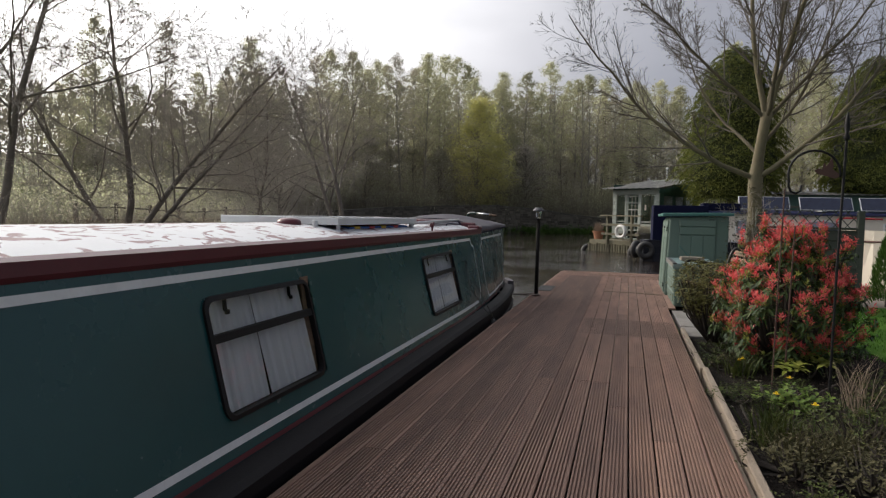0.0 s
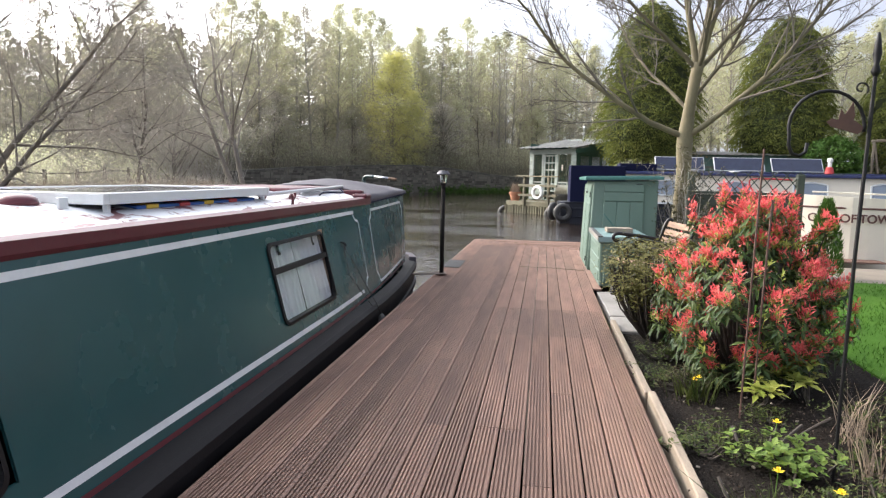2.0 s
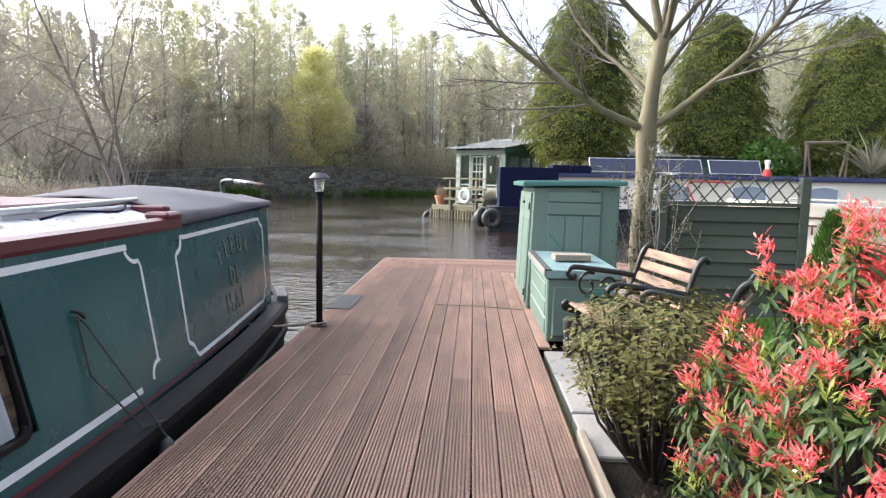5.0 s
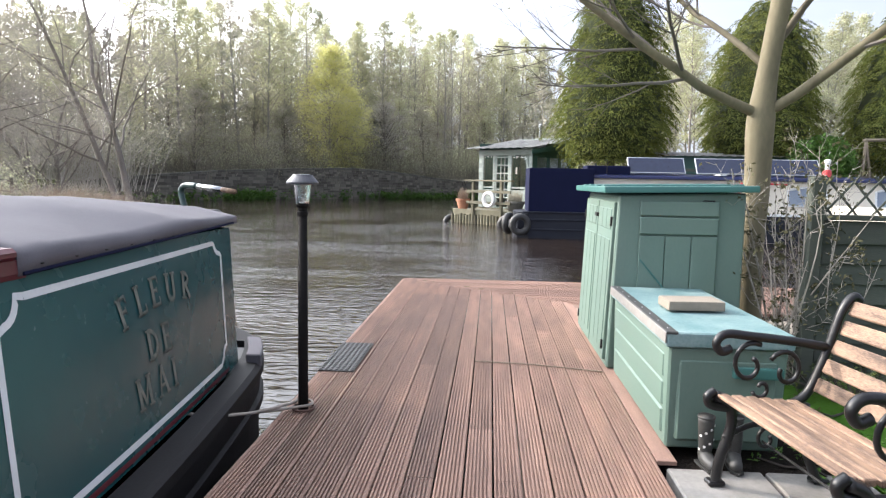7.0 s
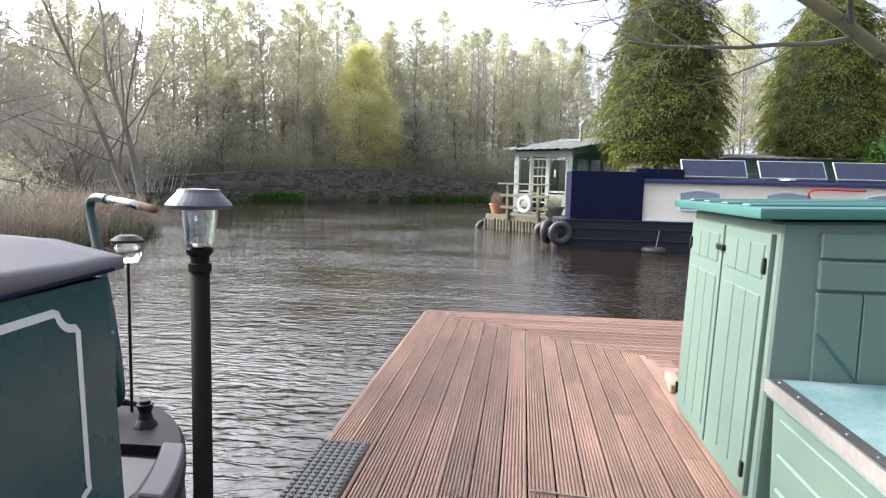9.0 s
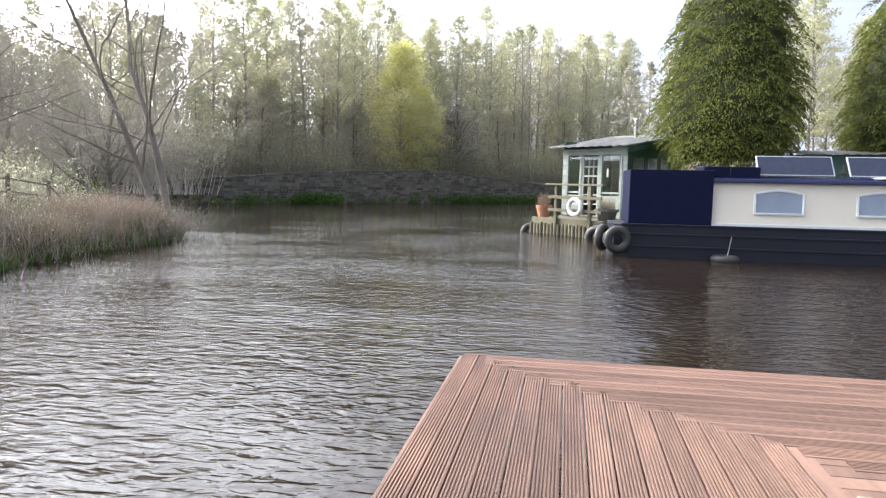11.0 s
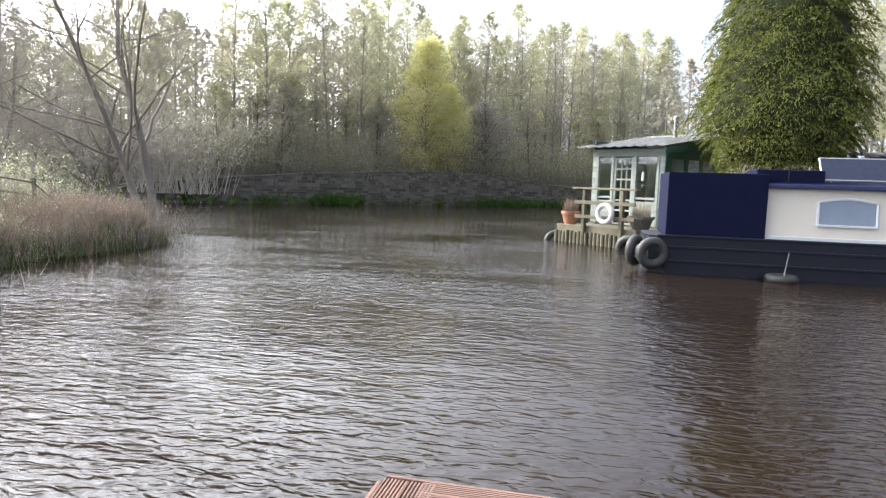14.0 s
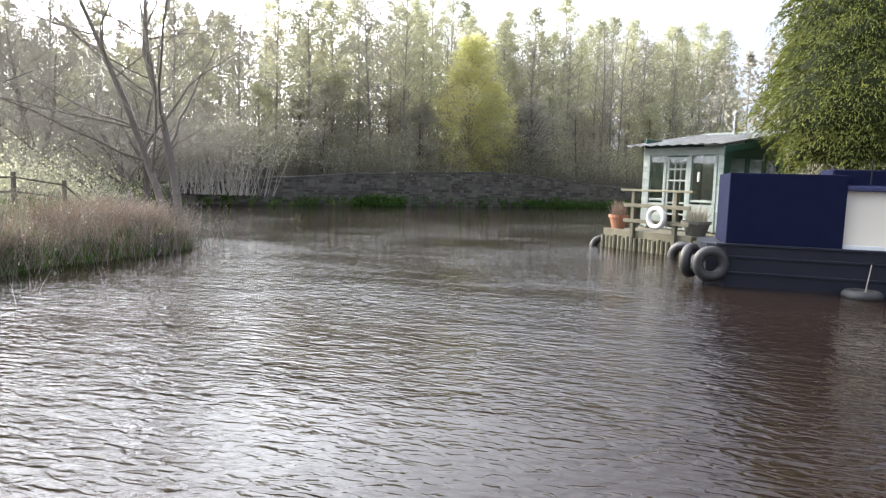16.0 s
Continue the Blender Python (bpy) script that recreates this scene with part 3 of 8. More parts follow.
# joists, fascia and posts below
for x in (0.0, 0.62, 1.24, 1.86):
    part("joist", box(x - 0.02, x + 0.03, -6, 12.2, -0.18, -0.030), M["raw_wood"], deck)
part("fascia", moved(box(-0.022, 0, -6, 13.05, -0.20, -0.002, 0.003), pose(DECK_LEFT - 0.003, 0, 0, 0, 0, -math.degrees(DECK_SKEW))), M["deck"], deck)
part("fascia", box(0.0, 7.0, 13.105, 13.127, -0.20, -0.004, 0.003), M["deck"], deck)
for y in np.arange(-5, 13.2, 1.8):
    part("post", box(0.0, 0.1, y, y + 0.1, -1.1, -0.18, 0.005), M["raw_wood"], deck)

for k in range(10):
    part("board", box(1.958, 3.0, 10.43 + k * 0.1315, 10.555 + k * 0.1315, -0.028, -0.006, 0.002), M["deck"], deck)
# narrow closing board along the stores
part("edge_board", moved(box(1.858, 1.955, 7.52, 11.70, -0.028, -0.005, 0.003), pose(0, 0, 0, 0, 0, -math.degrees(DECK_SKEW))), M["deck"], deck)
# timber kerb between deck and flower bed
kerb_rng = random.Random(3)
y = -6.0
kerbs = [(-6.0, -2.6), (-2.6, 0.55), (0.55, 3.72), (3.72, 5.75)]
for a, b in kerbs:
    k = box(0, 0.045, 0, b - a - 0.006, -0.16, 0.022, 0.006)
    ob = part("timber_kerb", k, M["raw_wood"])
    ob.matrix_world = pose(1.885 + 0.0100 * a, a, kerb_rng.uniform(-0.012, 0.004), 0, 0, kerb_rng.uniform(-0.9, -0.3))
    tagged(ob, "pale weathered timber edging board beside the deck", "edging board", "kerb boards")

# paving under the bench
pav = random.Random(8)
for i, (x0, x1) in enumerate(((1.965, 2.42), (2.43, 2.88))):
    for y0, y1 in ((5.5, 6.1), (6.11, 6.72), (6.73, 7.5)):
        ob = part("paving_slab", box(x0 + 0.004, x1 - 0.004, y0 + 0.004, y1 - 0.004, -0.12, -0.03 + pav.uniform(-0.006, 0.004), 0.008), M["paving"])
        tagged(ob, "pale worn paving slab with moss stains", "paving slab", "paving under the bench")
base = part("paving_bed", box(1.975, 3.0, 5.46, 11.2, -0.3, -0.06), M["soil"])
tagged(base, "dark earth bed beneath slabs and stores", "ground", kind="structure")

# ---- green narrowboat at the deck ----
BOAT_END = 8.50


def lerp(a, b, t):
    return a + (b - a) * t


def side_x(y, z, off=0.0):
    """The cabin side's x: it leans in, and draws in towards the stern."""
    s = min(max((y - 4.6) / 3.8, 0), 1.15) ** 1.7
    up = min(max((z - 0.1) / 0.85, 0), 1.2)
    return -0.262 - 0.255 * z - lerp(0.24, 0.075, up) * s + off


boat = thing("narrowboat", -1.25, 2, WATER_Z, 0, "dark green narrowboat with white lining and maroon roof edge", "narrowboat")
boat_mi = Matrix.Translation((1.25, -2, -WATER_Z))


def bpart(name, bm, mat, label="", smooth=False, parent=None):
    ob = part(name, moved(bm, boat_mi), mat, parent or boat, label, smooth)
    return ob


WINDOWS = [(0.53, 1.475), (3.69, 4.75)]
WIN_Z = (0.295, 0.815)
ys = sorted(set([-8 + 0.5 * i for i in range(17)] + [0.55, 1.52, 3.71, 4.81] + [4.8 + 0.2 * i for i in range(19)] + [BOAT_END, 2.2, 2.9]))
ys = [v for v in ys if v <= BOAT_END]
zs = [0.10, 0.2, WIN_Z[0], 0.56, WIN_Z[1], 0.9, 1.0]
for mirror, nm in ((False, "cabin_side"), (True, "cabin_side")):
    bm = bmesh.new()
    grid = [[bm.verts.new((side_x(y, z) if not mirror else -2.46 - side_x(y, z), y, z)) for z in zs] for y in ys]
    for i in range(len(ys) - 1):
        for k in range(len(zs) - 1):
            ym, zm = (ys[i] + ys[i + 1]) / 2, (zs[k] + zs[k + 1]) / 2
            if not mirror and any(a < ym < b for a, b in WINDOWS) and WIN_Z[0] < zm < WIN_Z[1]:
                continue
            bm.faces.new((grid[i][k], grid[i + 1][k], grid[i + 1][k + 1], grid[i][k + 1]))
    inner = [[bm.verts.new((v.co.x + (0.012 if mirror else -0.012), v.co.y, v.co.z)) for v in col] for col in grid]
    for i in range(len(ys) - 1):
        for k in range(len(zs) - 1):
            ym, zm = (ys[i] + ys[i + 1]) / 2, (zs[k] + zs[k + 1]) / 2
            if not mirror and any(a < ym < b for a, b in WINDOWS) and WIN_Z[0] < zm < WIN_Z[1]:
                continue
            bm.faces.new((inner[i][k], inner[i][k + 1], inner[i + 1][k + 1], inner[i + 1][k]))
    bpart(nm, bm, M["green_paint"], "dark green painted steel side", smooth=False)
# stern bulkhead
bm = bmesh.new()
ring = [(side_x(BOAT_END, z), z) for z in zs] + [(-2.46 - side_x(BOAT_END, z), z) for z in reversed(zs)]
bm.faces.new([bm.verts.new((x, BOAT_END - 0.01, z)) for x, z in ring])
bmesh.ops.solidify(bm, geom=bm.faces[:], thickness=0.02)
bpart("bulkhead", bm, M["green_paint"])
# roof: cambered, from the near edge to the far edge
bm = bmesh.new()
rows = []
ry = [v for v in ys if v <= 6.55] + [6.55]
for y in ry:
    xa, xb = side_x(y, 1.0) - 0.015, -2.46 - side_x(y, 1.0) + 0.015
    rows.append([bm.verts.new((lerp(xa, xb, t), y, 1.005 + 0.115 * (1 - (2 * t - 1) ** 2))) for t in [k / 12 for k in range(13)]])
for a, b in zip(rows, rows[1:]):
    for k in range(12):
        bm.faces.new((a[k], b[k], b[k + 1], a[k + 1]))
bmesh.ops.recalc_face_normals(bm, faces=bm.faces[:])
bpart("roof", bm, M["roof_white"], "white roof paint flaking to maroon", smooth=True)
# maroon handrail along both edges
for mirror in (False, True):
    bm = bmesh.new()
    prev = None
    for y in ry:
        pr = []
        for dx, z in ((0.012, 0.965), (0.022, 0.985), (0.018, 1.032), (-0.01, 1.045), (-0.05, 1.043), (-0.06, 1.02)):
            x = side_x(y, 1.0) + dx
            pr.append(bm.verts.new((x if not mirror else -2.46 - x, y, z)))
        if prev:
            for k in range(5):
                bm.faces.new((prev[k], pr[k], pr[k + 1], prev[k + 1]))
        prev = pr
    bm.faces.new(prev)
    bmesh.ops.recalc_face_normals(bm, faces=bm.faces[:])
    bpart("handrail", bm, M["maroon"], "maroon painted roof handrail")


def ribbon(path, width, off=0.0025, bm=None):
    """A painted line of one width on the cabin side, along (y, z) points."""
    bm = bm or bmesh.new()
    n = len(path)
    prev = None
    for i, (y, z) in enumerate(path):
        a = path[max(i - 1, 0)]
        b = path[min(i + 1, n - 1)]
        d = Vector((b[0] - a[0], b[1] - a[1]))
        d.normalize()
        p = Vector((-d.y, d.x)) * width / 2
        lo, hi = (y - p.x, z - p.y), (y + p.x, z + p.y)
        cur = [bm.verts.new((side_x(q[0], q[1], off), q[0], q[1])) for q in (lo, hi)]
        if prev:
            bm.faces.new((prev[0], cur[0], cur[1], prev[1]))
        prev = cur
    return bm


def dense(path, step=0.15):
    out = []
    for a, b in zip(path, path[1:]):
        k = max(1, int(math.hypot(b[0] - a[0], b[1] - a[1]) / step))
        out += [(lerp(a[0], b[0], t / k), lerp(a[1], b[1], t / k)) for t in range(k)]
    return out + [path[-1]]


def notch(cy, cz, r, a0, a1):
    return [(cy + r * math.cos(radians(lerp(a0, a1, t / 5))), cz + r * math.sin(radians(lerp(a0, a1, t / 5)))) for t in range(6)]


top_z, low_z, lw = 0.915, 0.195, 0.032
bpart("lining", ribbon(dense([(-8, top_z), (5.80, top_z)]), lw), M["white_line"], "white coach line")
bpart("lining", ribbon(dense([(-8, low_z), (5.60, low_z)]), lw), M["white_line"], "white coach line")
bpart("lining", ribbon(notch(5.86, 0.93, 0.10, 200, 285) + dense([(5.90, 0.80), (5.84, 0.30)]) + notch(5.84, 0.19, 0.10, 80, 170), 0.024), M["white_line"], "white coach line")
p2 = dense([(6.52, 0.905), (8.19, 0.925)]) + notch(8.29, 0.94, 0.085, 195, 270) + dense([(8.305, 0.84), (8.28, 0.32)]) + \
    notch(8.29, 0.21, 0.08, 95, 170) + dense([(8.16, 0.185), (6.40, 0.165)]) + notch(6.27, 0.17, 0.10, 10, 80) + dense([(6.28, 0.29), (6.36, 0.80)]) + notch(6.38, 0.92, 0.10, -80, -5)
bpart("lining", ribbon(p2 + [p2[0]], 0.028), M["white_line"], "white panel outline")
bpart("lining", ribbon(dense([(-8, 0.128), (8.3, 0.128)]), 0.022), M["maroon"], "maroon coach line")

# hull with gunwale and rubbing strakes


def hull_x(y):
    return -0.155 - 0.36 * min(max((y - 5.4) / 4.0, 0), 1) ** 1.9


hull_y = [-8 + i for i in range(13)] + [5.0 + 0.25 * i for i in range(14)] + [8.4] + [8.6, 8.75, 8.9, 9.05, 9.2, 9.32, 9.43, 9.51, 9.57, 9.6]


def stern_plan(y):
    """Half outline of the hull: round counter past the cabin."""
    x = hull_x(min(y, 8.4))
    if y > 8.4:
        half = -1.23 - x
        t = min((y - 8.4) / 1.2, 1)
        x = -1.23 - half * math.sqrt(max(0.0, 1 - t ** 1.32))
    return x


bm = bmesh.new()
prev = None
for y in hull_y:
    xo = stern_plan(y)
    pr = []
    for dx, z in ((-0.14, 0.112), (-0.03, 0.108), (0.0, 0.085), (0.0, 0.03), (-0.02, 0.02), (-0.03, -0.12), (-0.005, -0.13), (-0.005, -0.18), (-0.035, -0.19), (-0.05, -1.0)):
        half = xo + dx * (1.0 if y < 8.4 else max(0.15, (xo + 1.23) / 0.74))
        pr.append((half, z))
    full = [bm.verts.new((x, y, z)) for x, z in pr] + [bm.verts.new((-2.46 - x, y, z)) for x, z in reversed(pr)]
    if prev:
        n = len(full)
        for k in range(n - 1):
            bm.faces.new((prev[k], full[k], full[k + 1], prev[k + 1]))
    prev = full
bmesh.ops.remove_doubles(bm, verts=bm.verts[:], dist=0.0005)
bmesh.ops.recalc_face_normals(bm, faces=bm.faces[:])
bpart("hull", bm, M["hull_black"], "black painted steel hull with rubbing strake")
# stern deck and its raised rim
plan = [(stern_plan(y) - 0.03, y) for y in hull_y if y >= 8.25]
plan = plan + [(-2.46 - x, y) for x, y in reversed(plan)]
bpart("stern_deck", slab(plan, 0.02, 0.06), M["hull_black"], "dark steel stern deck")
rim = [(stern_plan(y) - 0.06, y) for y in (8.50, 8.62, 8.74, 8.86, 8.98)]
bm = bmesh.new()
prev = None
for x, y in rim:
    cur = [bm.verts.new(v) for v in ((x + 0.055, y, 0.06), (x + 0.055, y, 0.165), (x - 0.05, y, 0.165), (x - 0.05, y, 0.06))]
    if prev:
        for k in range(4):
            bm.faces.new((prev[k], cur[k], cur[(k + 1) % 4], prev[(k + 1) % 4]))
    else:
        bm.faces.new(cur[::-1])
    prev = cur
bm.faces.new(prev)
bmesh.ops.bevel(bm, geom=bm.edges[:], offset=0.008, segments=1, affect='EDGES')
bpart("stern_locker", bm, M["canvas_grey"], "scuffed grey steel stern rim")
bpart("counter_top", slab([(stern_plan(y) - 0.05, y) for y in hull_y if 9.0 <= y <= 9.52] + [(-1.5, 9.52), (-1.9, 9.0)], 0.06, 0.112), M["hull_black"])
bpart("tread_mat", box(-1.0, -0.60, 8.52, 8.98, 0.06, 0.078, 0.004), M["black_rubber"], "black ribbed rubber mat")

# tiller: swan neck of painted steel with a bright end and a wooden grip
ttop = smooth_path([(-1.23, 9.40, 0.17), (-1.12, 9.36, 0.20), (-1.14, 9.38, 0.42), (-1.28, 9.50, 0.80), (-1.42, 9.62, 1.10), (-1.45, 9.645, 1.20), (-1.40, 9.62, 1.245), (-1.26, 9.53, 1.245)], 6)
til = bpart("tiller", tube(ttop, 0.026, 10), M["tiller_green"], "green swan-neck tiller", smooth=True)
bpart("tiller_bar", tube([(-1.30, 9.555, 1.246), (-0.99, 9.37, 1.225)], 0.023, 12), M["steel"], "bright steel tiller bar", smooth=True, parent=til)
bpart("grip", tube([(-0.99, 9.37, 1.225), (-0.98, 9.364, 1.224), (-0.86, 9.295, 1.212)], [0.017, 0.021, 0.02], 12), M["slat"], "wooden tiller grip", smooth=True, parent=til)
bpart("rudder_cup", lathe([(0.09, 0.06), (0.09, 0.085), (0.05, 0.10), (0.045, 0.19), (0.03, 0.21)], 16, centre=(-1.23, 9.40, 0)), M["black_metal"])
bpart("mooring_stud", lathe([(0.06, 0.108), (0.058, 0.118), (0.036, 0.15), (0.030, 0.185), (0.040, 0.215), (0.042, 0.225), (0.026, 0.228), (0.026, 0.245)], 16, centre=(-0.92, 9.27, 0)), M["black_metal"], "black steel mooring stud")
# solar lantern hung at the stern
lan = bpart("lantern", lathe([(0.012, 0.93), (0.05, 0.935), (0.068, 0.975), (0.064, 1.02), (0.03, 1.045)], 16, centre=(-1.10, 9.44, -0.01)), M["glass"], "crackled glass globe lantern", smooth=True)
bpart("lantern_cap", lathe([(0.03, 1.038), (0.080, 1.038), (0.081, 1.050), (0.05, 1.072), (0.04, 1.075)], 18, centre=(-1.10, 9.44, -0.01)), M["black_metal"], parent=lan)
bpart("stem", tube([(-1.10, 9.44, 0.92), (-1.10, 9.44, 0.10)], 0.008, 8), M["black_metal"], parent=lan)
bpart("junction_box", box(-0.70, -0.60, BOAT_END, BOAT_END + 0.07, 0.55, 0.78, 0.008), M["hut_green"])

# grey canvas over the stern well
bm = bmesh.new()
rows = []
for i in range(25):
    i = i / 2
    y = lerp(6.50, 8.57, i / 12)
    xa = side_x(min(y, BOAT_END), 1.0) + 0.022
    xb = -2.46 - xa
    rise = 0.115 + 0.05 * math.sin(math.pi * min(1, i / 11)) - 0.05 * (i / 12) ** 2
    r = [bm.verts.new((xa + 0.002, y, 0.975 + 0.05 * (i / 12)))]
    for k in range(25):
        t = k / 24
        crease = 0.006 * math.sin(9 * t + i) + 0.007 * max(0, math.sin(17 * t + 0.9 * i)) ** 6 + 0.006 * max(0, math.sin(2.1 * i - 5 * t)) ** 8
        r.append(bm.verts.new((lerp(xa, xb, t), y, 1.045 + 0.03 * (i / 12) + rise * (1 - abs(2 * t - 1) ** 1.9) + crease)))
    r.append(bm.verts.new((xb - 0.002, y, 0.975)))
    rows.append(r)
for a, b in zip(rows, rows[1:]):
    for k in range(len(a) - 1):
        bm.faces.new((a[k], b[k], b[k + 1], a[k + 1]))
bm.faces.new(rows[-1])
bmesh.ops.recalc_face_normals(bm, faces=bm.faces[:])
bmesh.ops.solidify(bm, geom=bm.faces[:], thickness=0.006)
cover = bpart("canvas_cover", bm, M["canvas_grey"], "stretched grey canvas cover", smooth=True)
for i in range(9):
    y = 6.62 + i * 0.205
    bpart("stud_fastener", lathe([(0.007, 0), (0.006, 0.004)], 8, centre=(side_x(y, 1.0) + 0.026, y, 1.005 + 0.02 * i / 9)), M["black_metal"], parent=cover)
bpart("canvas_hem", tube([(side_x(lerp(6.52, 8.5, k / 10), 1.0) + 0.026, lerp(6.52, 8.5, k / 10), 0.982 + 0.048 * k / 10) for k in range(11)], 0.007, 6), M["navy"], "dark bound hem", parent=cover)
# maroon step where the roof ends
bpart("roof_coaming", box(-1.95, -0.60, 6.46, 6.54, 1.02, 1.11, 0.012), M["maroon"], "maroon painted coaming")
bpart("coaming_block", box(-0.66, -0.505, 6.30, 6.50, 1.03, 1.075, 0.015), M["maroon"])
bpart("slide_rail", box(-1.72, -1.66, 4.9, 6.5, 1.10, 1.15, 0.01), M["maroon"])
bpart("slide_rail", box(-0.86, -0.82, 5.3, 6.5, 1.07, 1.11, 0.01), M["alu"])
bpart("hatch", box(-1.66, -0.9, 5.2, 6.46, 1.10, 1.145, 0.012), M["maroon"], "maroon sliding hatch")

# windows
WINDOW_BOW = random.Random(21)
for wi, (ya, yb) in enumerate(WINDOWS):
    za, zb = WIN_Z
    win = thing("window", 0, 0, 0, 0)
    win.parent = boat
    win.matrix_basis = boat_mi
    tagged(win, "black framed hopper window with white curtains")

    def rounded(ya, yb, za, zb, r, n=5):
        out = []
        for cy, cz, a0 in ((yb - r, zb - r, 0), (ya + r, zb - r, 90), (ya + r, za + r, 180), (yb - r, za + r, 270)):
            out += [(cy + r * math.cos(radians(a0 + 90 * t / n)), cz + r * math.sin(radians(a0 + 90 * t / n))) for t in range(n + 1)]
        return out
    bm = bmesh.new()
    o = rounded(ya - 0.008, yb + 0.008, za - 0.008, zb + 0.008, 0.065)
    i_ = rounded(ya + 0.014, yb - 0.014, za + 0.014, zb - 0.014, 0.05)
    rings = [[bm.verts.new((side_x(y, z, off), y, z)) for y, z in src] for src, off in ((o, 0.002), (o, 0.014), (i_, 0.018), (i_, -0.03))]
    n = len(o)
    for a, b in zip(rings, rings[1:]):
        for k in range(n):
            bm.faces.new((a[k], a[(k + 1) % n], b[(k + 1) % n], b[k]))
    bmesh.ops.recalc_face_normals(bm, faces=bm.faces[:])
    part("window_frame", bm, M["black_metal"], win, "black rubber and metal frame")
    tz = lerp(za, zb, 0.66)
    bm = bmesh.new()
    rows = [[bm.verts.new((side_x(y, z, off), y, z)) for y in (ya + 0.01, yb - 0.01)] for z, off in ((tz - 0.018, -0.01), (tz - 0.018, 0.012), (tz + 0.018, 0.012), (tz + 0.018, -0.01))]
    for a, b in zip(rows, rows[1:]):
        bm.faces.new((a[0], a[1], b[1], b[0]))
    part("transom", bm, M["black_metal"], win)
    for z0, z1, off in ((za + 0.0, tz - 0.017, -0.004), (tz + 0.017, zb, 0.002)):
        bm = bmesh.new()
        bm.faces.new([bm.verts.new((side_x(y, z, off), y, z)) for y, z in ((ya, z0), (yb, z0), (yb, z1), (ya, z1))])
        pane = part("pane", bm, M["glass"], win)
        pane.visible_shadow = False
    # two curtains with folds, drawn, with a narrow gap
    gap = lerp(ya, yb, 0.42)
    for c0, c1, ph in ((ya - 0.03, gap - 0.002, 0.3), (gap + 0.002, yb - 0.06, 1.7)):
        bm = bmesh.new()
        prev = None
        m_ = 40
        for k in range(m_ + 1):
            y = lerp(c0, c1, k / m_)
            fold = 0.016 * math.sin(k * 0.95 + ph) + 0.008 * math.sin(k * 2.3 + ph)
            cur = [bm.verts.new((side_x(y, z, -0.050 + fold * lerp(1.2, 0.5, q)), y + 0.01 * math.sin(3 * q + ph), z)) for q, z in ((0, za - 0.05), (0.5, (za + zb) / 2), (1, zb + 0.05))]
            if prev:
                for j in range(2):
                    bm.faces.new((prev[j], cur[j], cur[j + 1], prev[j + 1]))
            prev = cur
        part("curtain", bm, M["curtain"], win, "white net curtain", smooth=True)
    for yy in (lerp(ya, yb, 0.18), lerp(ya, yb, 0.80)):
        bm = box(side_x(yy, zb - 0.05, -0.03), side_x(yy, zb - 0.05, -0.008), yy - 0.012, yy + 0.012, zb - 0.075, zb - 0.02, 0.004)
        box(side_x(yy, zb - 0.08, -0.03), side_x(yy, zb - 0.08, -0.014), yy - 0.006, yy + 0.03, zb - 0.09, zb - 0.07, 0.003, bm)
        part("catch", bm, M["black_metal"], win)
    part("window_lining", box(side_x(yb, 0.6, -0.07), side_x(yb, 0.6, -0.05), yb - 0.055, yb + 0.03, za - 0.02, zb + 0.02), M["slat"], win, "bare timber reveal")
# solid dark box added behind the curtains as the unlit inside
bpart("cabin_lining", box(-1.95, -0.62, -7.9, 6.3, 0.12, 0.98), M["interior"])

# name on the stern panel


def side_frame(y, z, turn=0.0, off=0.0035):
    """A pose on the cabin side: its x runs along the boat, its y up the side."""
    o = Vector((side_x(y, z, off), y, z))
    ex = (Vector((side_x(y + 0.05, z, off), y + 0.05, z)) - o).normalized()
    ey = (Vector((side_x(y, z + 0.05, off), y, z + 0.05)) - o).normalized()
    en = ex.cross(ey).normalized()
    ey = en.cross(ex)
    m = Matrix((ex, ey, en)).transposed().to_4x4()
    m.translation = o
    return boat_mi @ m @ pose(0, 0, 0, 0, 0, turn)


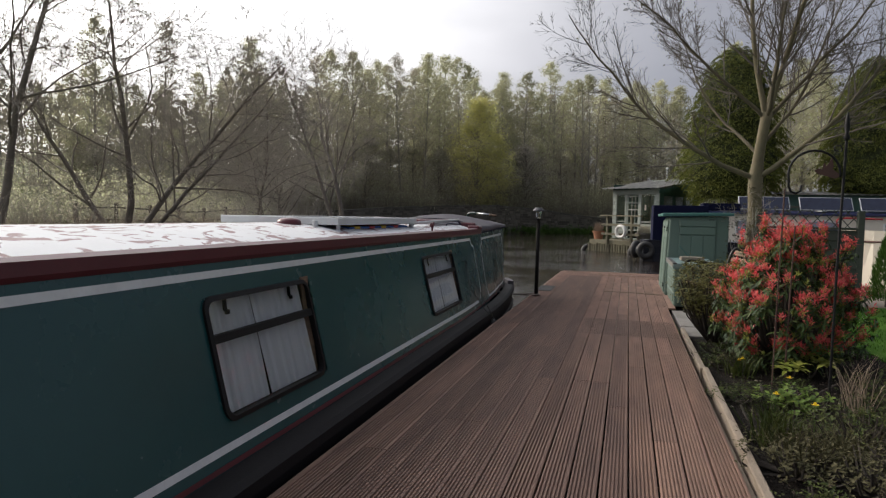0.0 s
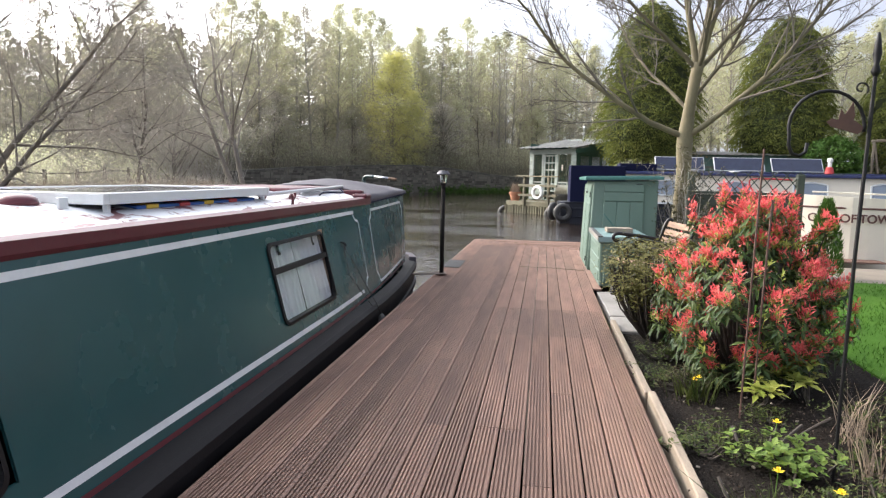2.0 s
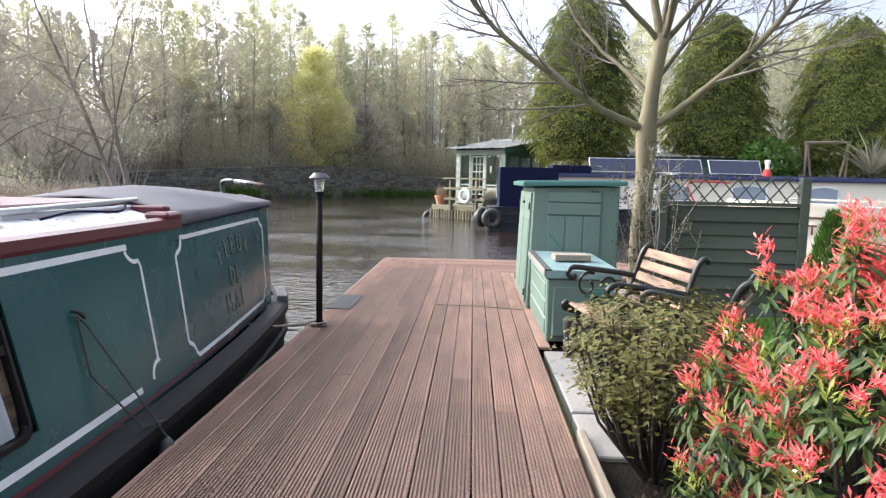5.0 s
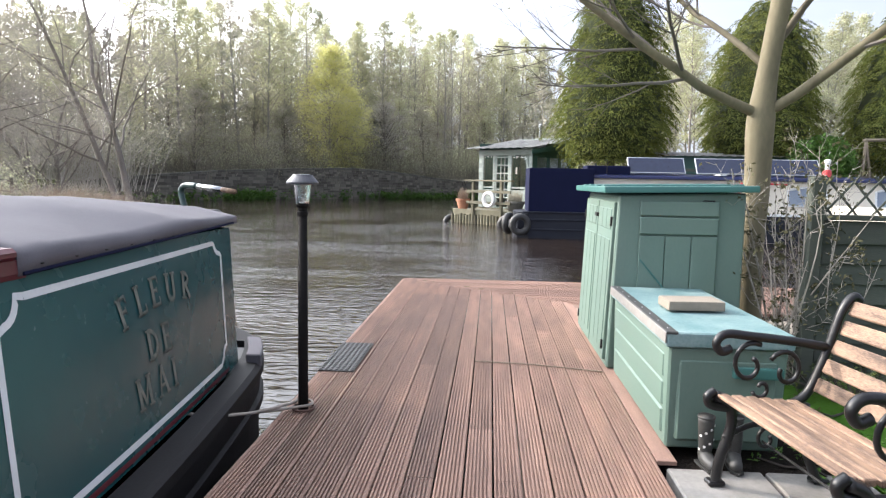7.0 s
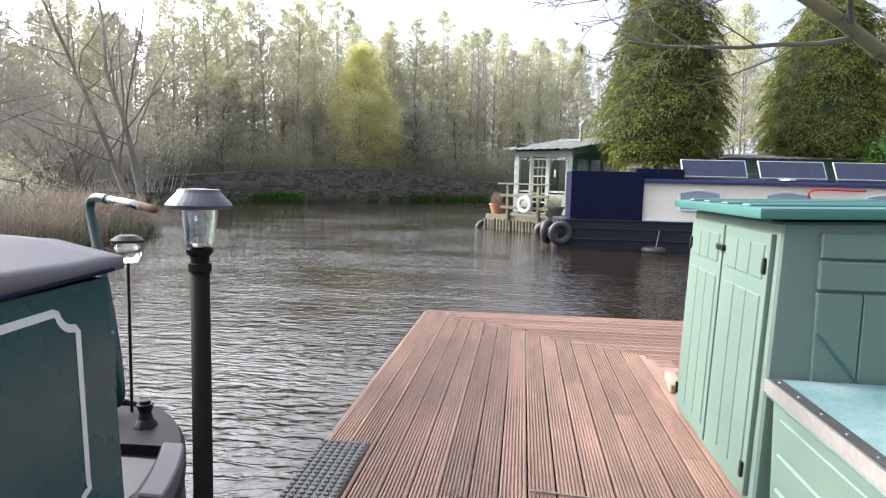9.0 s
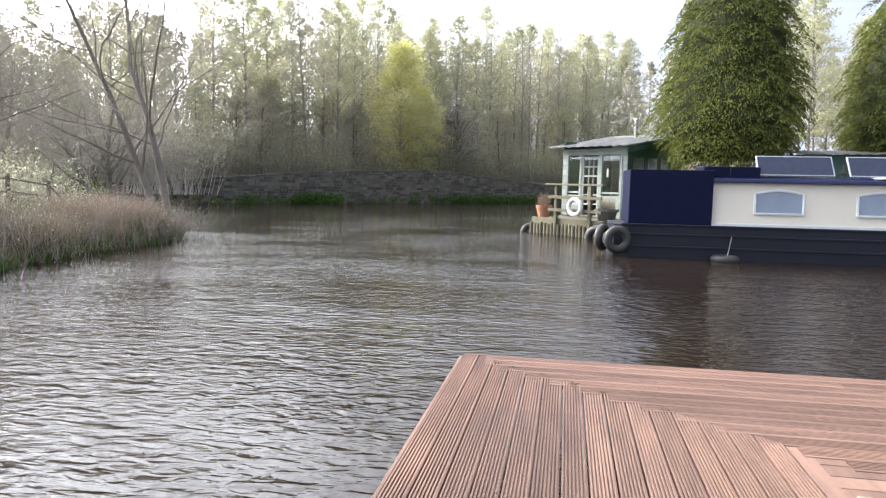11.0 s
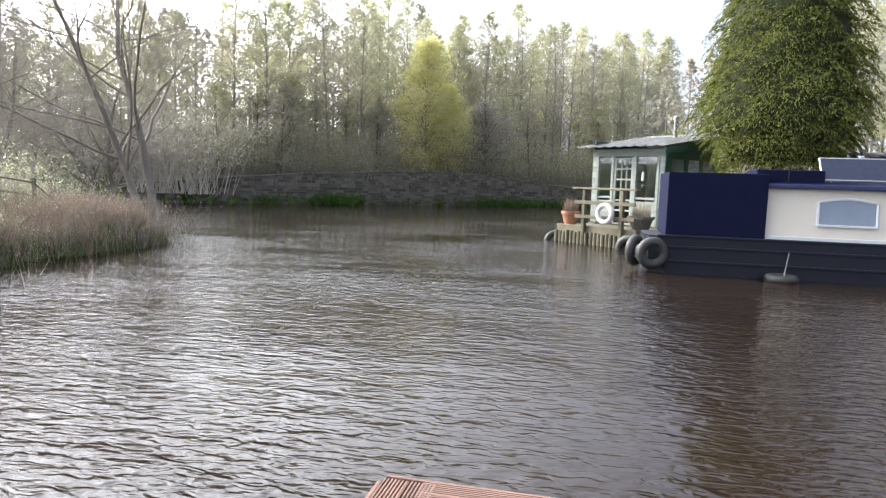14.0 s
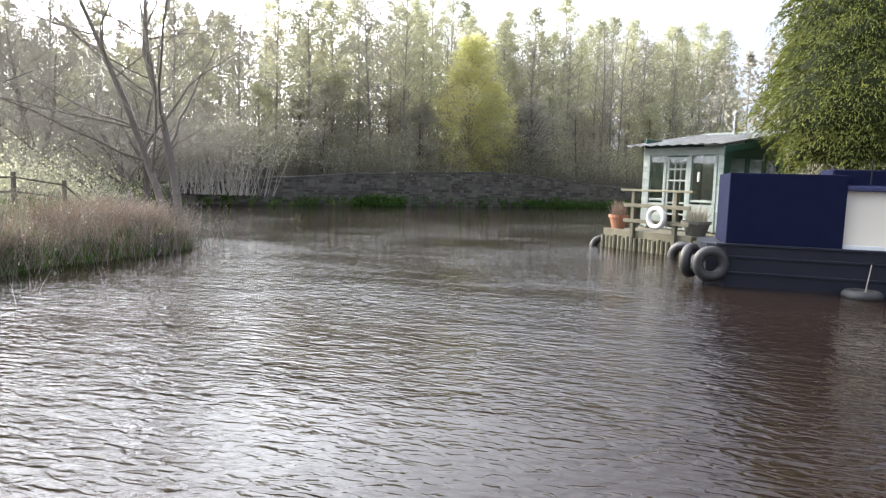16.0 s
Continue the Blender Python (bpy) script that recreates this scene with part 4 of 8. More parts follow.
def serif_letter(ch, h, mat, m, depth, label):
    """A painted capital with thick stems, thin strokes and slab serifs."""
    bm = bmesh.new()
    T, H, S = 0.17 * h, 0.075 * h, 0.06 * h

    def stroke(pts, w):
        for (ax, ay), (bx, by) in zip(pts, pts[1:]):
            d = Vector((bx - ax, by - ay)).normalized() * w / 2
            bm.faces.new([bm.verts.new((x, y, depth)) for x, y in ((ax - d.y, ay + d.x), (ax + d.y, ay - d.x), (bx + d.y, by - d.x), (bx - d.y, by + d.x))])

    def stem(x, y0=0.0, y1=1.0, foot=True, head=True):
        stroke([(x, y0 * h), (x, y1 * h)], T)
        for on, y in ((foot, y0 * h + S / 2), (head, y1 * h - S / 2)):
            if on:
                stroke([(x - T * 1.05, y), (x + T * 1.05, y)], S)

    def bowl(x, y, rx, ry, a0, a1):
        pts = [(x + rx * math.cos(radians(lerp(a0, a1, k / 10))), y + ry * math.sin(radians(lerp(a0, a1, k / 10)))) for k in range(11)]
        stroke(pts, T * 0.8)

    x0 = T * 1.05
    if ch in "FELDRI":
        stem(x0)
    if ch in "FE":
        stroke([(x0, h - H / 2), (0.62 * h, h - H / 2)], H)
        stroke([(0.62 * h - S / 2, h), (0.62 * h - S / 2, 0.76 * h)], S)
        stroke([(x0, 0.53 * h), (0.48 * h, 0.53 * h)], H)
        stroke([(0.48 * h, 0.62 * h), (0.48 * h, 0.44 * h)], S)
    if ch in "EL":
        stroke([(x0, H / 2), (0.64 * h, H / 2)], H)
        stroke([(0.64 * h - S / 2, 0), (0.64 * h - S / 2, 0.26 * h)], S)
    if ch == "D":
        bowl(x0, 0.5 * h, 0.52 * h, 0.46 * h, 90, -90)
    if ch == "R":
        bowl(x0, 0.74 * h, 0.40 * h, 0.22 * h, 90, -90)
        stroke([(0.36 * h, 0.50 * h), (0.66 * h, 0.03 * h)], T)
    if ch == "U":
        stem(x0, 0.28, 1.0, foot=False)
        stem(x0 + 0.48 * h, 0.28, 1.0, foot=False)
        bowl(x0 + 0.24 * h, 0.29 * h, 0.24 * h, 0.25 * h, 180, 360)
    if ch == "A":
        stroke([(0.08 * h, 0), (0.38 * h, h)], H * 1.2)
        stroke([(0.68 * h, 0), (0.38 * h, h)], T)
        stroke([(0.20 * h, 0.34 * h), (0.58 * h, 0.34 * h)], H)
        for x in (0.08 * h, 0.68 * h):
            stroke([(x - T * 0.8, S / 2), (x + T * 0.8, S / 2)], S)
    if ch == "M":
        stem(x0)
        stem(x0 + 0.68 * h)
        stroke([(x0, h), (x0 + 0.34 * h, 0.12 * h)], T * 0.8)
        stroke([(x0 + 0.34 * h, 0.12 * h), (x0 + 0.68 * h, h)], H)
    ob = part("name_letter", bm, mat, boat, label)
    ob.matrix_basis = m
    return ob


M["letter_shade"] = material("dark_letter_shade", (0.010, 0.014, 0.012), (0.02, 0.03, 0.025), 0.4)
for word in ((("F", 6.945, 0.650, 12), ("L", 7.095, 0.682, 7), ("E", 7.235, 0.70, 2), ("U", 7.385, 0.70, -3), ("R", 7.565, 0.685, -8)),
             (("D", 7.125, 0.47, 0), ("E", 7.28, 0.47, 0)), (("M", 6.96, 0.285, 0), ("A", 7.165, 0.285, 0), ("I", 7.33, 0.285, 0))):
    for ch, yy, zz, tn in word:
        yy += 0.13
        serif_letter(ch, 0.142, M["letter_shade"], side_frame(yy + 0.008, zz - 0.008, tn, 0.003), 0.0004, "dark letter shading")
        serif_letter(ch, 0.142, M["gold"], side_frame(yy, zz, tn, 0.0045), 0.0010, "faded gilt painted letter")

# on the roof: solar panel in a white frame, ventilator, pole hooks, mat
ROOF_Z = 1.08
M["white_frame"] = material("white_panel_frame", (0.66, 0.68, 0.68), (0.55, 0.57, 0.57), 0.4, scale=8, bump=0.05)
sp = thing("solar_panel", -1.25, 3.48, ROOF_Z - 0.02, 0, "flat solar panel in a deep white frame on the boat roof", "solar panel")
part("panel_frame", merge(merge(box(-0.50, 0.50, -0.94, -0.90, 0.05, 0.105, 0.004), box(-0.50, 0.50, 0.90, 0.94, 0.05, 0.105, 0.004)),
                          merge(box(-0.50, -0.46, -0.90, 0.90, 0.05, 0.105, 0.004), box(0.46, 0.50, -0.90, 0.90, 0.05, 0.105, 0.004))), M["white_frame"], sp, "white frame")
part("cell_panel", box(-0.46, 0.46, -0.90, 0.90, 0.085, 0.100), M["solar"], sp, "dark solar cells")
for x in (-0.47, 0.47):
    for y in (-0.88, 0.88):
        part("leg", box(x - 0.012, x + 0.012, y - 0.012, y + 0.012, -0.035 if x > 0 else -0.02, 0.055), M["white_frame"], sp)
M["blue_cloth"] = material("blue_woven_cloth", (0.03, 0.09, 0.30), (0.05, 0.13, 0.38), 0.9, scale=8, fine=200, bump=0.3)
M["yellow_cloth"] = material("yellow_woven_cloth", (0.62, 0.42, 0.05), (0.5, 0.33, 0.05), 0.9, scale=8, fine=200, bump=0.3)
mat2 = part("roof_mat", box(-0.36, 0.36, -0.5, 0.9, 0.0, 0.02, 0.006), M["blue_cloth"])
mat2.matrix_world = pose(-1.15, 3.35, ROOF_Z + 0.005, 0, 2.0, 0)
tagged(mat2, "folded blue striped mat lying beneath the solar panel", "mat")
for y0, mt in ((-0.42, "yellow_cloth"), (-0.10, "red_paint"), (0.18, "yellow_cloth"), (0.50, "red_paint")):
    part("stripe", box(-0.30, 0.366, y0, y0 + 0.11, 0.001, 0.0245, 0.004), M[mt], mat2, "bright woven stripe")
vent = thing("roof_ventilator", -1.08, 2.40, ROOF_Z + 0.0, 0, "maroon domed mushroom ventilator on the boat roof", "ventilator")
part("base", lathe([(0.075, -0.01), (0.075, 0.025), (0.06, 0.03)], 18), M["maroon"], vent)
part("dome", lathe([(0.085, 0.025), (0.090, 0.035), (0.084, 0.058), (0.055, 0.075), (0.01, 0.08)], 20), M["maroon"], vent, smooth=True)
latch = thing("roof_bracket", -0.90, 2.46, ROOF_Z - 0.02, 0, "small white bracket beside the ventilator", "bracket")
part("bracket", box(-0.01, 0.01, -0.03, 0.03, 0.0, 0.085, 0.004), M["white_frame"], latch)
for x, y in ((-0.80, 4.42), (-0.62, 4.55)):
    hk = thing("pole_hook", x, y, ROOF_Z - 0.045, 0, "maroon cranked pole hook on the roof edge", "pole hook", "pole hooks")
    part("hook", tube(smooth_path([(0, 0, 0), (0, 0, 0.045), (0.0, -0.02, 0.075), (0.0, -0.05, 0.07), (0.0, -0.06, 0.045)], 5), 0.011, 8), M["maroon"], hk, smooth=True)
    part("hook", tube(smooth_path([(0, 0, 0.04), (0, 0.03, 0.05), (0.0, 0.05, 0.07), (0.0, 0.045, 0.09)], 5), 0.010, 8), M["maroon"], hk, smooth=True)
rail = part("boat_pole", tube([(-0.78, 4.30, 1.11), (-0.86, 6.6, 1.14)], 0.016, 10), M["alu"], smooth=True)
tagged(rail, "grey metal pole lying along the boat roof", "pole")
rp = part("blue_line", tube(smooth_path([(-0.70, 5.4, 1.085), (-0.78, 5.8, 1.10), (-0.70, 6.1, 1.09), (-0.82, 6.4, 1.12)], 6), 0.007, 6), M["navy"], smooth=True)
tagged(rp, "thin blue rope lying on the boat roof", "rope")
vent2 = copy_thing(vent, pose(-1.3, 4.75, ROOF_Z + 0.01))

# ---- lamp post, mat and mooring line ----
M["lamp_cap"] = material("grey_plastic_cap", (0.045, 0.046, 0.055), (0.07, 0.07, 0.08), 0.45, scale=10, bump=0.05)
lamp = thing("lamp_post", 0.045, 7.98, 0, 0, "slim black solar lamp post with glass lantern at the deck edge", "lamp post")
part("pole", lathe([(0.029, -0.15), (0.028, 0.3), (0.026, 1.13)], 16), M["pole_black"], lamp, "scuffed black pole", smooth=True)
part("collar", lathe([(0.031, 1.118), (0.031, 1.140), (0.024, 1.142), (0.026, 1.16), (0.036, 1.172), (0.037, 1.18)], 18), M["pole_black"], lamp)
gl = lathe([(0.033, 1.18), (0.038, 1.20), (0.049, 1.287), (0.050, 1.292)], 24, ends=False)
for v in gl.verts:
    a = math.atan2(v.co.y, v.co.x)
    f = 1 + 0.025 * math.cos(a * 12)
    v.co.x *= f
    v.co.y *= f
bmesh.ops.solidify(gl, geom=gl.faces[:], thickness=0.003)
part("lantern_glass", gl, M["glass"], lamp, "ribbed clear glass", smooth=True)
part("lamp_holder", lathe([(0.03, 1.18), (0.03, 1.186), (0.012, 1.19), (0.010, 1.215)], 12), M["white_plastic"], lamp)
part("cap", lathe([(0.05, 1.290), (0.086, 1.293), (0.089, 1.303), (0.082, 1.312), (0.060, 1.336), (0.054, 1.346), (0.01, 1.348)], 28), M["lamp_cap"], lamp, "grey plastic cap with solar cell", smooth=False)

mat_ob = thing("tread_mat", 0.065, 9.11, 0.0, -0.5, "black perforated rubber tread mat on the deck", "mat")
bm = box(-0.125, 0.125, -0.385, 0.385, 0.003, 0.010, 0.002)
for i in range(7):
    for j in range(19):
        x, y = -0.108 + i * 0.036, -0.36 + j * 0.04
        box(x - 0.012, x + 0.012, y - 0.016, y + 0.010, 0.009, 0.017, 0.004, bm)
part("mat_body", bm, M["black_rubber"], mat_ob)

rope_bm = tube(smooth_path([(-0.50, 7.62, 0.085), (-0.36, 7.70, 0.05), (-0.18, 7.82, 0.03), (0.0, 7.92, 0.03), (0.09, 7.97, 0.035), (0.07, 8.04, 0.035), (0.0, 8.03, 0.04), (-0.01, 7.96, 0.045), (-0.16, 7.79, 0.045), (-0.34, 7.66, 0.062), (-0.49, 7.60, 0.095)], 6), 0.0085, 7)
rope = part("mooring_rope", rope_bm, M["rope"], smooth=True)
tagged(rope, "old fawn mooring rope looped round the lamp post", "rope")
ring_bm = tube([(0.045 + 0.062 * math.cos(a), 7.98 + 0.062 * math.sin(a), 0.012) for a in [k * math.pi / 12 for k in range(24)]], 0.007, 8, closed=True)
ring_ob = part("mooring_ring", ring_bm, M["rust"], smooth=True)
tagged(ring_ob, "rusty iron mooring ring round the post foot", "ring")
fender = thing("rope_fender", -0.20, 5.35, 0.0, 0, "black hanging boat fender on a thin line", "fender")
part("fender_body", lathe([(0.008, -0.20), (0.032, -0.185), (0.040, -0.12), (0.034, -0.05), (0.012, -0.02)], 14, centre=(0.085, 0.05, 0.05)), M["black_rubber"], fender, smooth=True)
part("line", tube([(0.085, 0.05, 0.03), (0.03, 0.02, 0.15), (side_x(5.25, 0.62, 0.02) + 0.20, -0.10, 0.62), (side_x(5.2, 0.66, 0.02) + 0.20, -0.15, 0.66)], 0.005, 6), M["black_rubber"], fender)
part("line", tube([(side_x(5.2, 0.66, 0.02) + 0.20, -0.15, 0.66), (side_x(5.18, 0.4, 0.02) + 0.20, -0.17, 0.4), (0.02, -0.05, 0.12), (0.06, 0.1, 0.10)], 0.005, 6), M["black_rubber"], fender)
part("hook", tube(smooth_path([(side_x(5.2, 0.69, 0.0) + 0.2, -0.15, 0.69), (side_x(5.2, 0.69, 0.03) + 0.2, -0.14, 0.68), (side_x(5.2, 0.66, 0.035) + 0.2, -0.12, 0.655), (side_x(5.2, 0.66, 0.02) + 0.2, -0.11, 0.67)], 4), 0.008, 8), M["black_metal"], fender)

# ---- green storage chest ----
chest = thing("storage_chest", 2.27, 8.30, 0, 0, "faded green plastic garden storage chest with bleached lid", "storage chest")
CX0, CX1, CY0, CY1 = -0.30, 0.32, -0.69, 0.72
bm = box(CX0 + 0.02, CX1 - 0.02, CY0 + 0.02, CY1 - 0.02, 0.0, 0.535, 0.03, seg=3)
for v in bm.verts:
    f = 1 - 0.035 * (1 - v.co.z / 0.53)
    v.co.x *= f
    v.co.y *= f
part("body", bm, M["resin_green"], chest, "sage green ribbed plastic body")
for k, (z0, z1) in enumerate(((0.06, 0.19), (0.205, 0.335), (0.35, 0.48))):
    part("side_panel", box(CX0 + 0.016, CX0 + 0.04, CY0 + 0.10, CY1 - 0.10, z0, z1, 0.01), M["resin_green"], chest)
part("end_panel", box(CX0 + 0.07, CX1 - 0.07, CY0 + 0.017, CY0 + 0.05, 0.05, 0.47, 0.012), M["resin_green"], chest)
part("end_handle", box(0.03, 0.27, CY0 - 0.012, CY0 + 0.04, 0.385, 0.44, 0.012, seg=2), M["resin_lid"], chest, "darker green recessed handle")
bm = box(CX0, CX1, CY0, CY1, 0.53, 0.605, 0.018, seg=3)
for v in bm.verts:
    if v.co.z > 0.58:
        v.co.z += 0.012 * (1 - (v.co.x / 0.32) ** 2)
lid = part("lid", bm, M["chest_lid"], chest, "bleached teal plastic lid")
part("trim_strip", box(CX0 - 0.004, CX0 + 0.055, CY0 - 0.003, CY1 + 0.003, 0.596, 0.611, 0.004), M["black_rubber"], lid, "dark strip nailed along the lid edge")
part("trim_face", box(CX0 - 0.007, CX0 - 0.002, CY0, CY1, 0.552, 0.607, 0.001), M["paving"], lid, "pale worn edge strip")
for j in range(8):
    part("nail", lathe([(0.005, 0), (0.004, 0.003)], 8, centre=(CX0 + 0.025, CY0 + 0.08 + j * 0.18, 0.611)), M["steel"], lid)
brick = part("stone_block", box(-0.16, 0.16, -0.10, 0.10, 0, 0.055, 0.012, seg=2), M["stone"])
brick.matrix_world = pose(2.27, 8.22, 0.618, 0, 0, 3)
tagged(brick, "flat buff stone block weighing down the chest lid", "stone block")

# ---- tall green cupboard ----
cup = thing("storage_cupboard", 2.42, 9.72, 0, 0, "tall green plastic garden cupboard with teal lid", "storage cupboard")
bm = bmesh.new()
for x0, x1, y0, y1, z0, z1 in ((-0.46, 0.46, -0.67, 0.67, 0.0, 1.25),):
    box(x0, x1, y0, y1, z0, z1, 0.03, bm, seg=3)
for v in bm.verts:
    f = v.co.z / 1.25
    v.co.x = v.co.x * (1 - 0.05 * f) + 0.02 * f
    v.co.y *= 1 - 0.02 * f
    if v.co.z > 1.0:
        v.co.z += 0.03 * (v.co.x + 0.46) / 0.92
part("body", bm, M["resin_green"], cup, "sage green plastic body")
for i, (y0, y1) in enumerate(((-0.61, -0.012), (0.012, 0.61))):
    door = part("door", moved(box(0, 0.03, y0, y1, 0.05, 1.20, 0.010, seg=2), pose(-0.482, 0, 0, 0, 2.0, 0)), M["resin_green"], cup, "ribbed plastic door, shut")
    for z0, z1 in ((0.12, 0.93), (1.0, 1.15)):
        w = (y1 - y0 - 0.10) / 3
        for k in range(3):
            part("door_panel", moved(box(-0.006, 0.01, y0 + 0.05 + k * w, y0 + 0.05 + (k + 1) * w - 0.008, z0, z1, 0.004), pose(-0.482, 0, 0, 0, 2.0, 0)), M["resin_green"], door)
    for z in (0.16, 1.06):
        yy = -0.58 if i == 0 else 0.58
        part("hinge", moved(box(-0.014, 0.0, yy - 0.012, yy + 0.012, z - 0.035, z + 0.035, 0.003), pose(-0.482, 0, 0, 0, 2.0, 0)), M["black_metal"], door, "black hinge")
part("lock", moved(box(-0.022, 0.0, -0.05, 0.05, 1.07, 1.10, 0.004), pose(-0.482, 0, 0, 0, 2.0, 0)), M["black_metal"], cup, "black hasp and lock")
# near end: rails, boarded panel and diagonal brace
for z0, z1 in ((1.11, 1.215), (0.98, 1.10)):
    part("end_rail", box(-0.27, 0.27, -0.682, -0.64, z0, z1, 0.006), M["resin_green"], cup)
for k in range(3):
    part("end_board", box(-0.27 + k * 0.181, -0.27 + (k + 1) * 0.181 - 0.004, -0.678, -0.64, 0.06, 0.968, 0.005), M["resin_green"], cup)
part("brace", tube([(-0.26, -0.679, 0.80), (-0.02, -0.679, 0.52)], 0.006, 5), M["resin_lid"], cup)
bm = box(-0.53, 0.52, -0.72, 0.72, 0.0, 0.045, 0.012, seg=2)
for y in (-0.45, -0.15, 0.15, 0.45):
    box(-0.50, 0.50, y - 0.05, y + 0.05, 0.04, 0.056, 0.006, bm)
part("lid", moved(bm, pose(0, 0, 1.275, 0, -1.3, 0)), M["resin_lid"], cup, "dark teal plastic lid, slightly sloped")
part("vent_slot", box(0.16, 0.24, -0.676, -0.66, 1.205, 1.225, 0.002), M["black_metal"], cup)
tub = thing("planter", 2.03, 10.85, 0, -6, "weathered timber trough beside the cupboard", "planter")
part("planter_side", box(-0.02, 0.05, -0.16, 0.16, 0, 0.06, 0.006), M["raw_wood"], tub)
part("planter_side", box(0.07, 0.12, -0.16, 0.16, 0, 0.06, 0.006), M["raw_wood"], tub)
part("planter_end", box(-0.02, 0.12, -0.185, -0.16, 0, 0.06, 0.006), M["raw_wood"], tub)
cane_l = part("bamboo_cane", tube([(1.02, 9.10, 0.006), (1.45, 9.05, 0.010), (1.92, 8.95, 0.006)], 0.0055, 6), M["raw_wood"])
tagged(cane_l, "thin pale cane lying across the deck", "cane")

# ---- bench ----
bench = thing("garden_bench", 2.43, 6.94, -0.03, 8, "worn slatted garden bench with black cast iron scroll ends", "bench")


def scroll(cx, cz, r0, r1, a0, a1, y, n=18):
    return [(cx + lerp(r0, r1, k / n) * math.cos(radians(lerp(a0, a1, k / n))), y, cz + lerp(r0, r1, k / n) * math.sin(radians(lerp(a0, a1, k / n)))) for k in range(n + 1)]


for y in (-0.43, 0.43):
    bm = tube(smooth_path([(-0.27, y, 0.0), (-0.25, y, 0.12), (-0.20, y, 0.28), (-0.22, y, 0.38), (-0.30, y, 0.42)], 5), [0.026] * 21, 8)
    tube(smooth_path([(0.31, y, 0.0), (0.25, y, 0.10), (0.20, y, 0.26), (0.20, y, 0.38)], 5), 0.024, 8, bm)
    tube(smooth_path([(-0.30, y, 0.44), (-0.34, y, 0.41), (-0.30, y, 0.37), (-0.1, y, 0.36), (0.16, y, 0.39), (0.27, y, 0.55), (0.36, y, 0.80), (0.42, y, 0.87), (0.46, y, 0.85)], 6), 0.022, 8, bm)
    tube(smooth_path([(0.30, y, 0.64), (0.12, y, 0.665), (-0.12, y, 0.69), (-0.26, y, 0.70), (-0.31, y, 0.66), (-0.28, y, 0.62), (-0.23, y, 0.635)], 6), 0.021, 8, bm)
    tube(scroll(-0.12, 0.56, 0.105, 0.03, 60, 420, y), 0.012, 7, bm)
    tube(scroll(0.08, 0.53, 0.10, 0.03, 150, -200, y), 0.012, 7, bm)
    tube(scroll(-0.05, 0.45, 0.05, 0.015, 200, 520, y), 0.010, 7, bm)
    tube(smooth_path([(-0.24, y, 0.22), (-0.08, y, 0.28), (0.08, y, 0.27), (0.21, y, 0.20)], 5), 0.014, 7, bm)
    tube(scroll(0.0, 0.21, 0.055, 0.02, 90, 400, y), 0.010, 7, bm)
    part("iron_end", bm, M["iron"], bench, "black cast iron scroll end", smooth=True)
    for x in (-0.27, 0.31):
        part("foot", box(x - 0.045, x + 0.045, y - 0.03, y + 0.03, 0, 0.022, 0.006), M["iron"], bench)
for k in range(6):
    x = -0.27 + k * 0.076
    part("seat_slat", box(x - 0.029, x + 0.029, -0.415, 0.415, 0.405 - 0.03 * (k / 5) + (0.01 if k == 0 else 0), 0.432 - 0.03 * (k / 5), 0.005), M["slat"], bench)
for k in range(5):
    t = k / 4
    x, z = lerp(0.245, 0.405, t), lerp(0.47, 0.82, t)
    part("back_slat", moved(box(-0.012, 0.012, -0.415, 0.415, -0.034, 0.034, 0.005), pose(x, 0, z, 0, 24, 0)), M["slat"], bench)
part("tie_rod", tube([(-0.02, -0.43, 0.2), (-0.02, 0.43, 0.2)], 0.006, 6), M["iron"], bench)
bench.scale = (0.86, 1, 1)
bench2 = copy_thing(bench, pose(2.50, 5.93, -0.03, 0, 0, -30))
bench2.scale = (0.86, 0.55, 1)
tagged(bench2, "narrow garden chair with black cast iron scroll arms", "chair")


def boot(x, y, turn, spots, label):
    """A child's wellington used as an ornament: shaft, foot and sole."""
    b = thing("boot_ornament", x, y, -0.03, turn, label, "ornament")
    b.scale = (0.86, 0.86, 0.86)
    bm = tube(smooth_path([(0, 0, 0.285), (0, 0, 0.20), (0.004, 0, 0.11), (0.0, -0.004, 0.065), (-0.005, -0.05, 0.045), (-0.006, -0.105, 0.037), (-0.006, -0.135, 0.032)], 3),
              [0.046, 0.046, 0.045, 0.044, 0.043, 0.041, 0.039, 0.038, 0.038, 0.040, 0.042, 0.042, 0.041, 0.040, 0.038, 0.036, 0.033, 0.028, 0.018], 12)
    part("boot_body", bm, M["black_rubber"], b, smooth=True)
    part("sole", slab([(-0.036, 0.045), (0.034, 0.045), (0.036, -0.03), (0.034, -0.12), (0.0, -0.155), (-0.036, -0.12), (-0.042, -0.03)], 0.0, 0.014), M["black_rubber"], b)
    part("rim", lathe([(0.047, 0.275), (0.050, 0.28), (0.047, 0.29), (0.040, 0.288)], 14, ends=False), M["black_rubber"], b, smooth=True)
    for k in range(spots):
        a = radians(200 + k * 37 % 140)
        part("spot", lathe([(0.008, 0.0), (0.007, 0.002)], 8, centre=(0, 0, 0)), M["white_plastic"], b).matrix_local = pose(0.0455 * math.cos(a), 0.0455 * math.sin(a), 0.10 + 0.02 * k, 90, 0, math.degrees(a) + 90)


boot(2.16, 7.54, 10, 8, "dark wellington boot ornament with pale spots beneath the bench")
boot(2.30, 7.55, -8, 0, "plain dark wellington boot ornament beneath the bench")

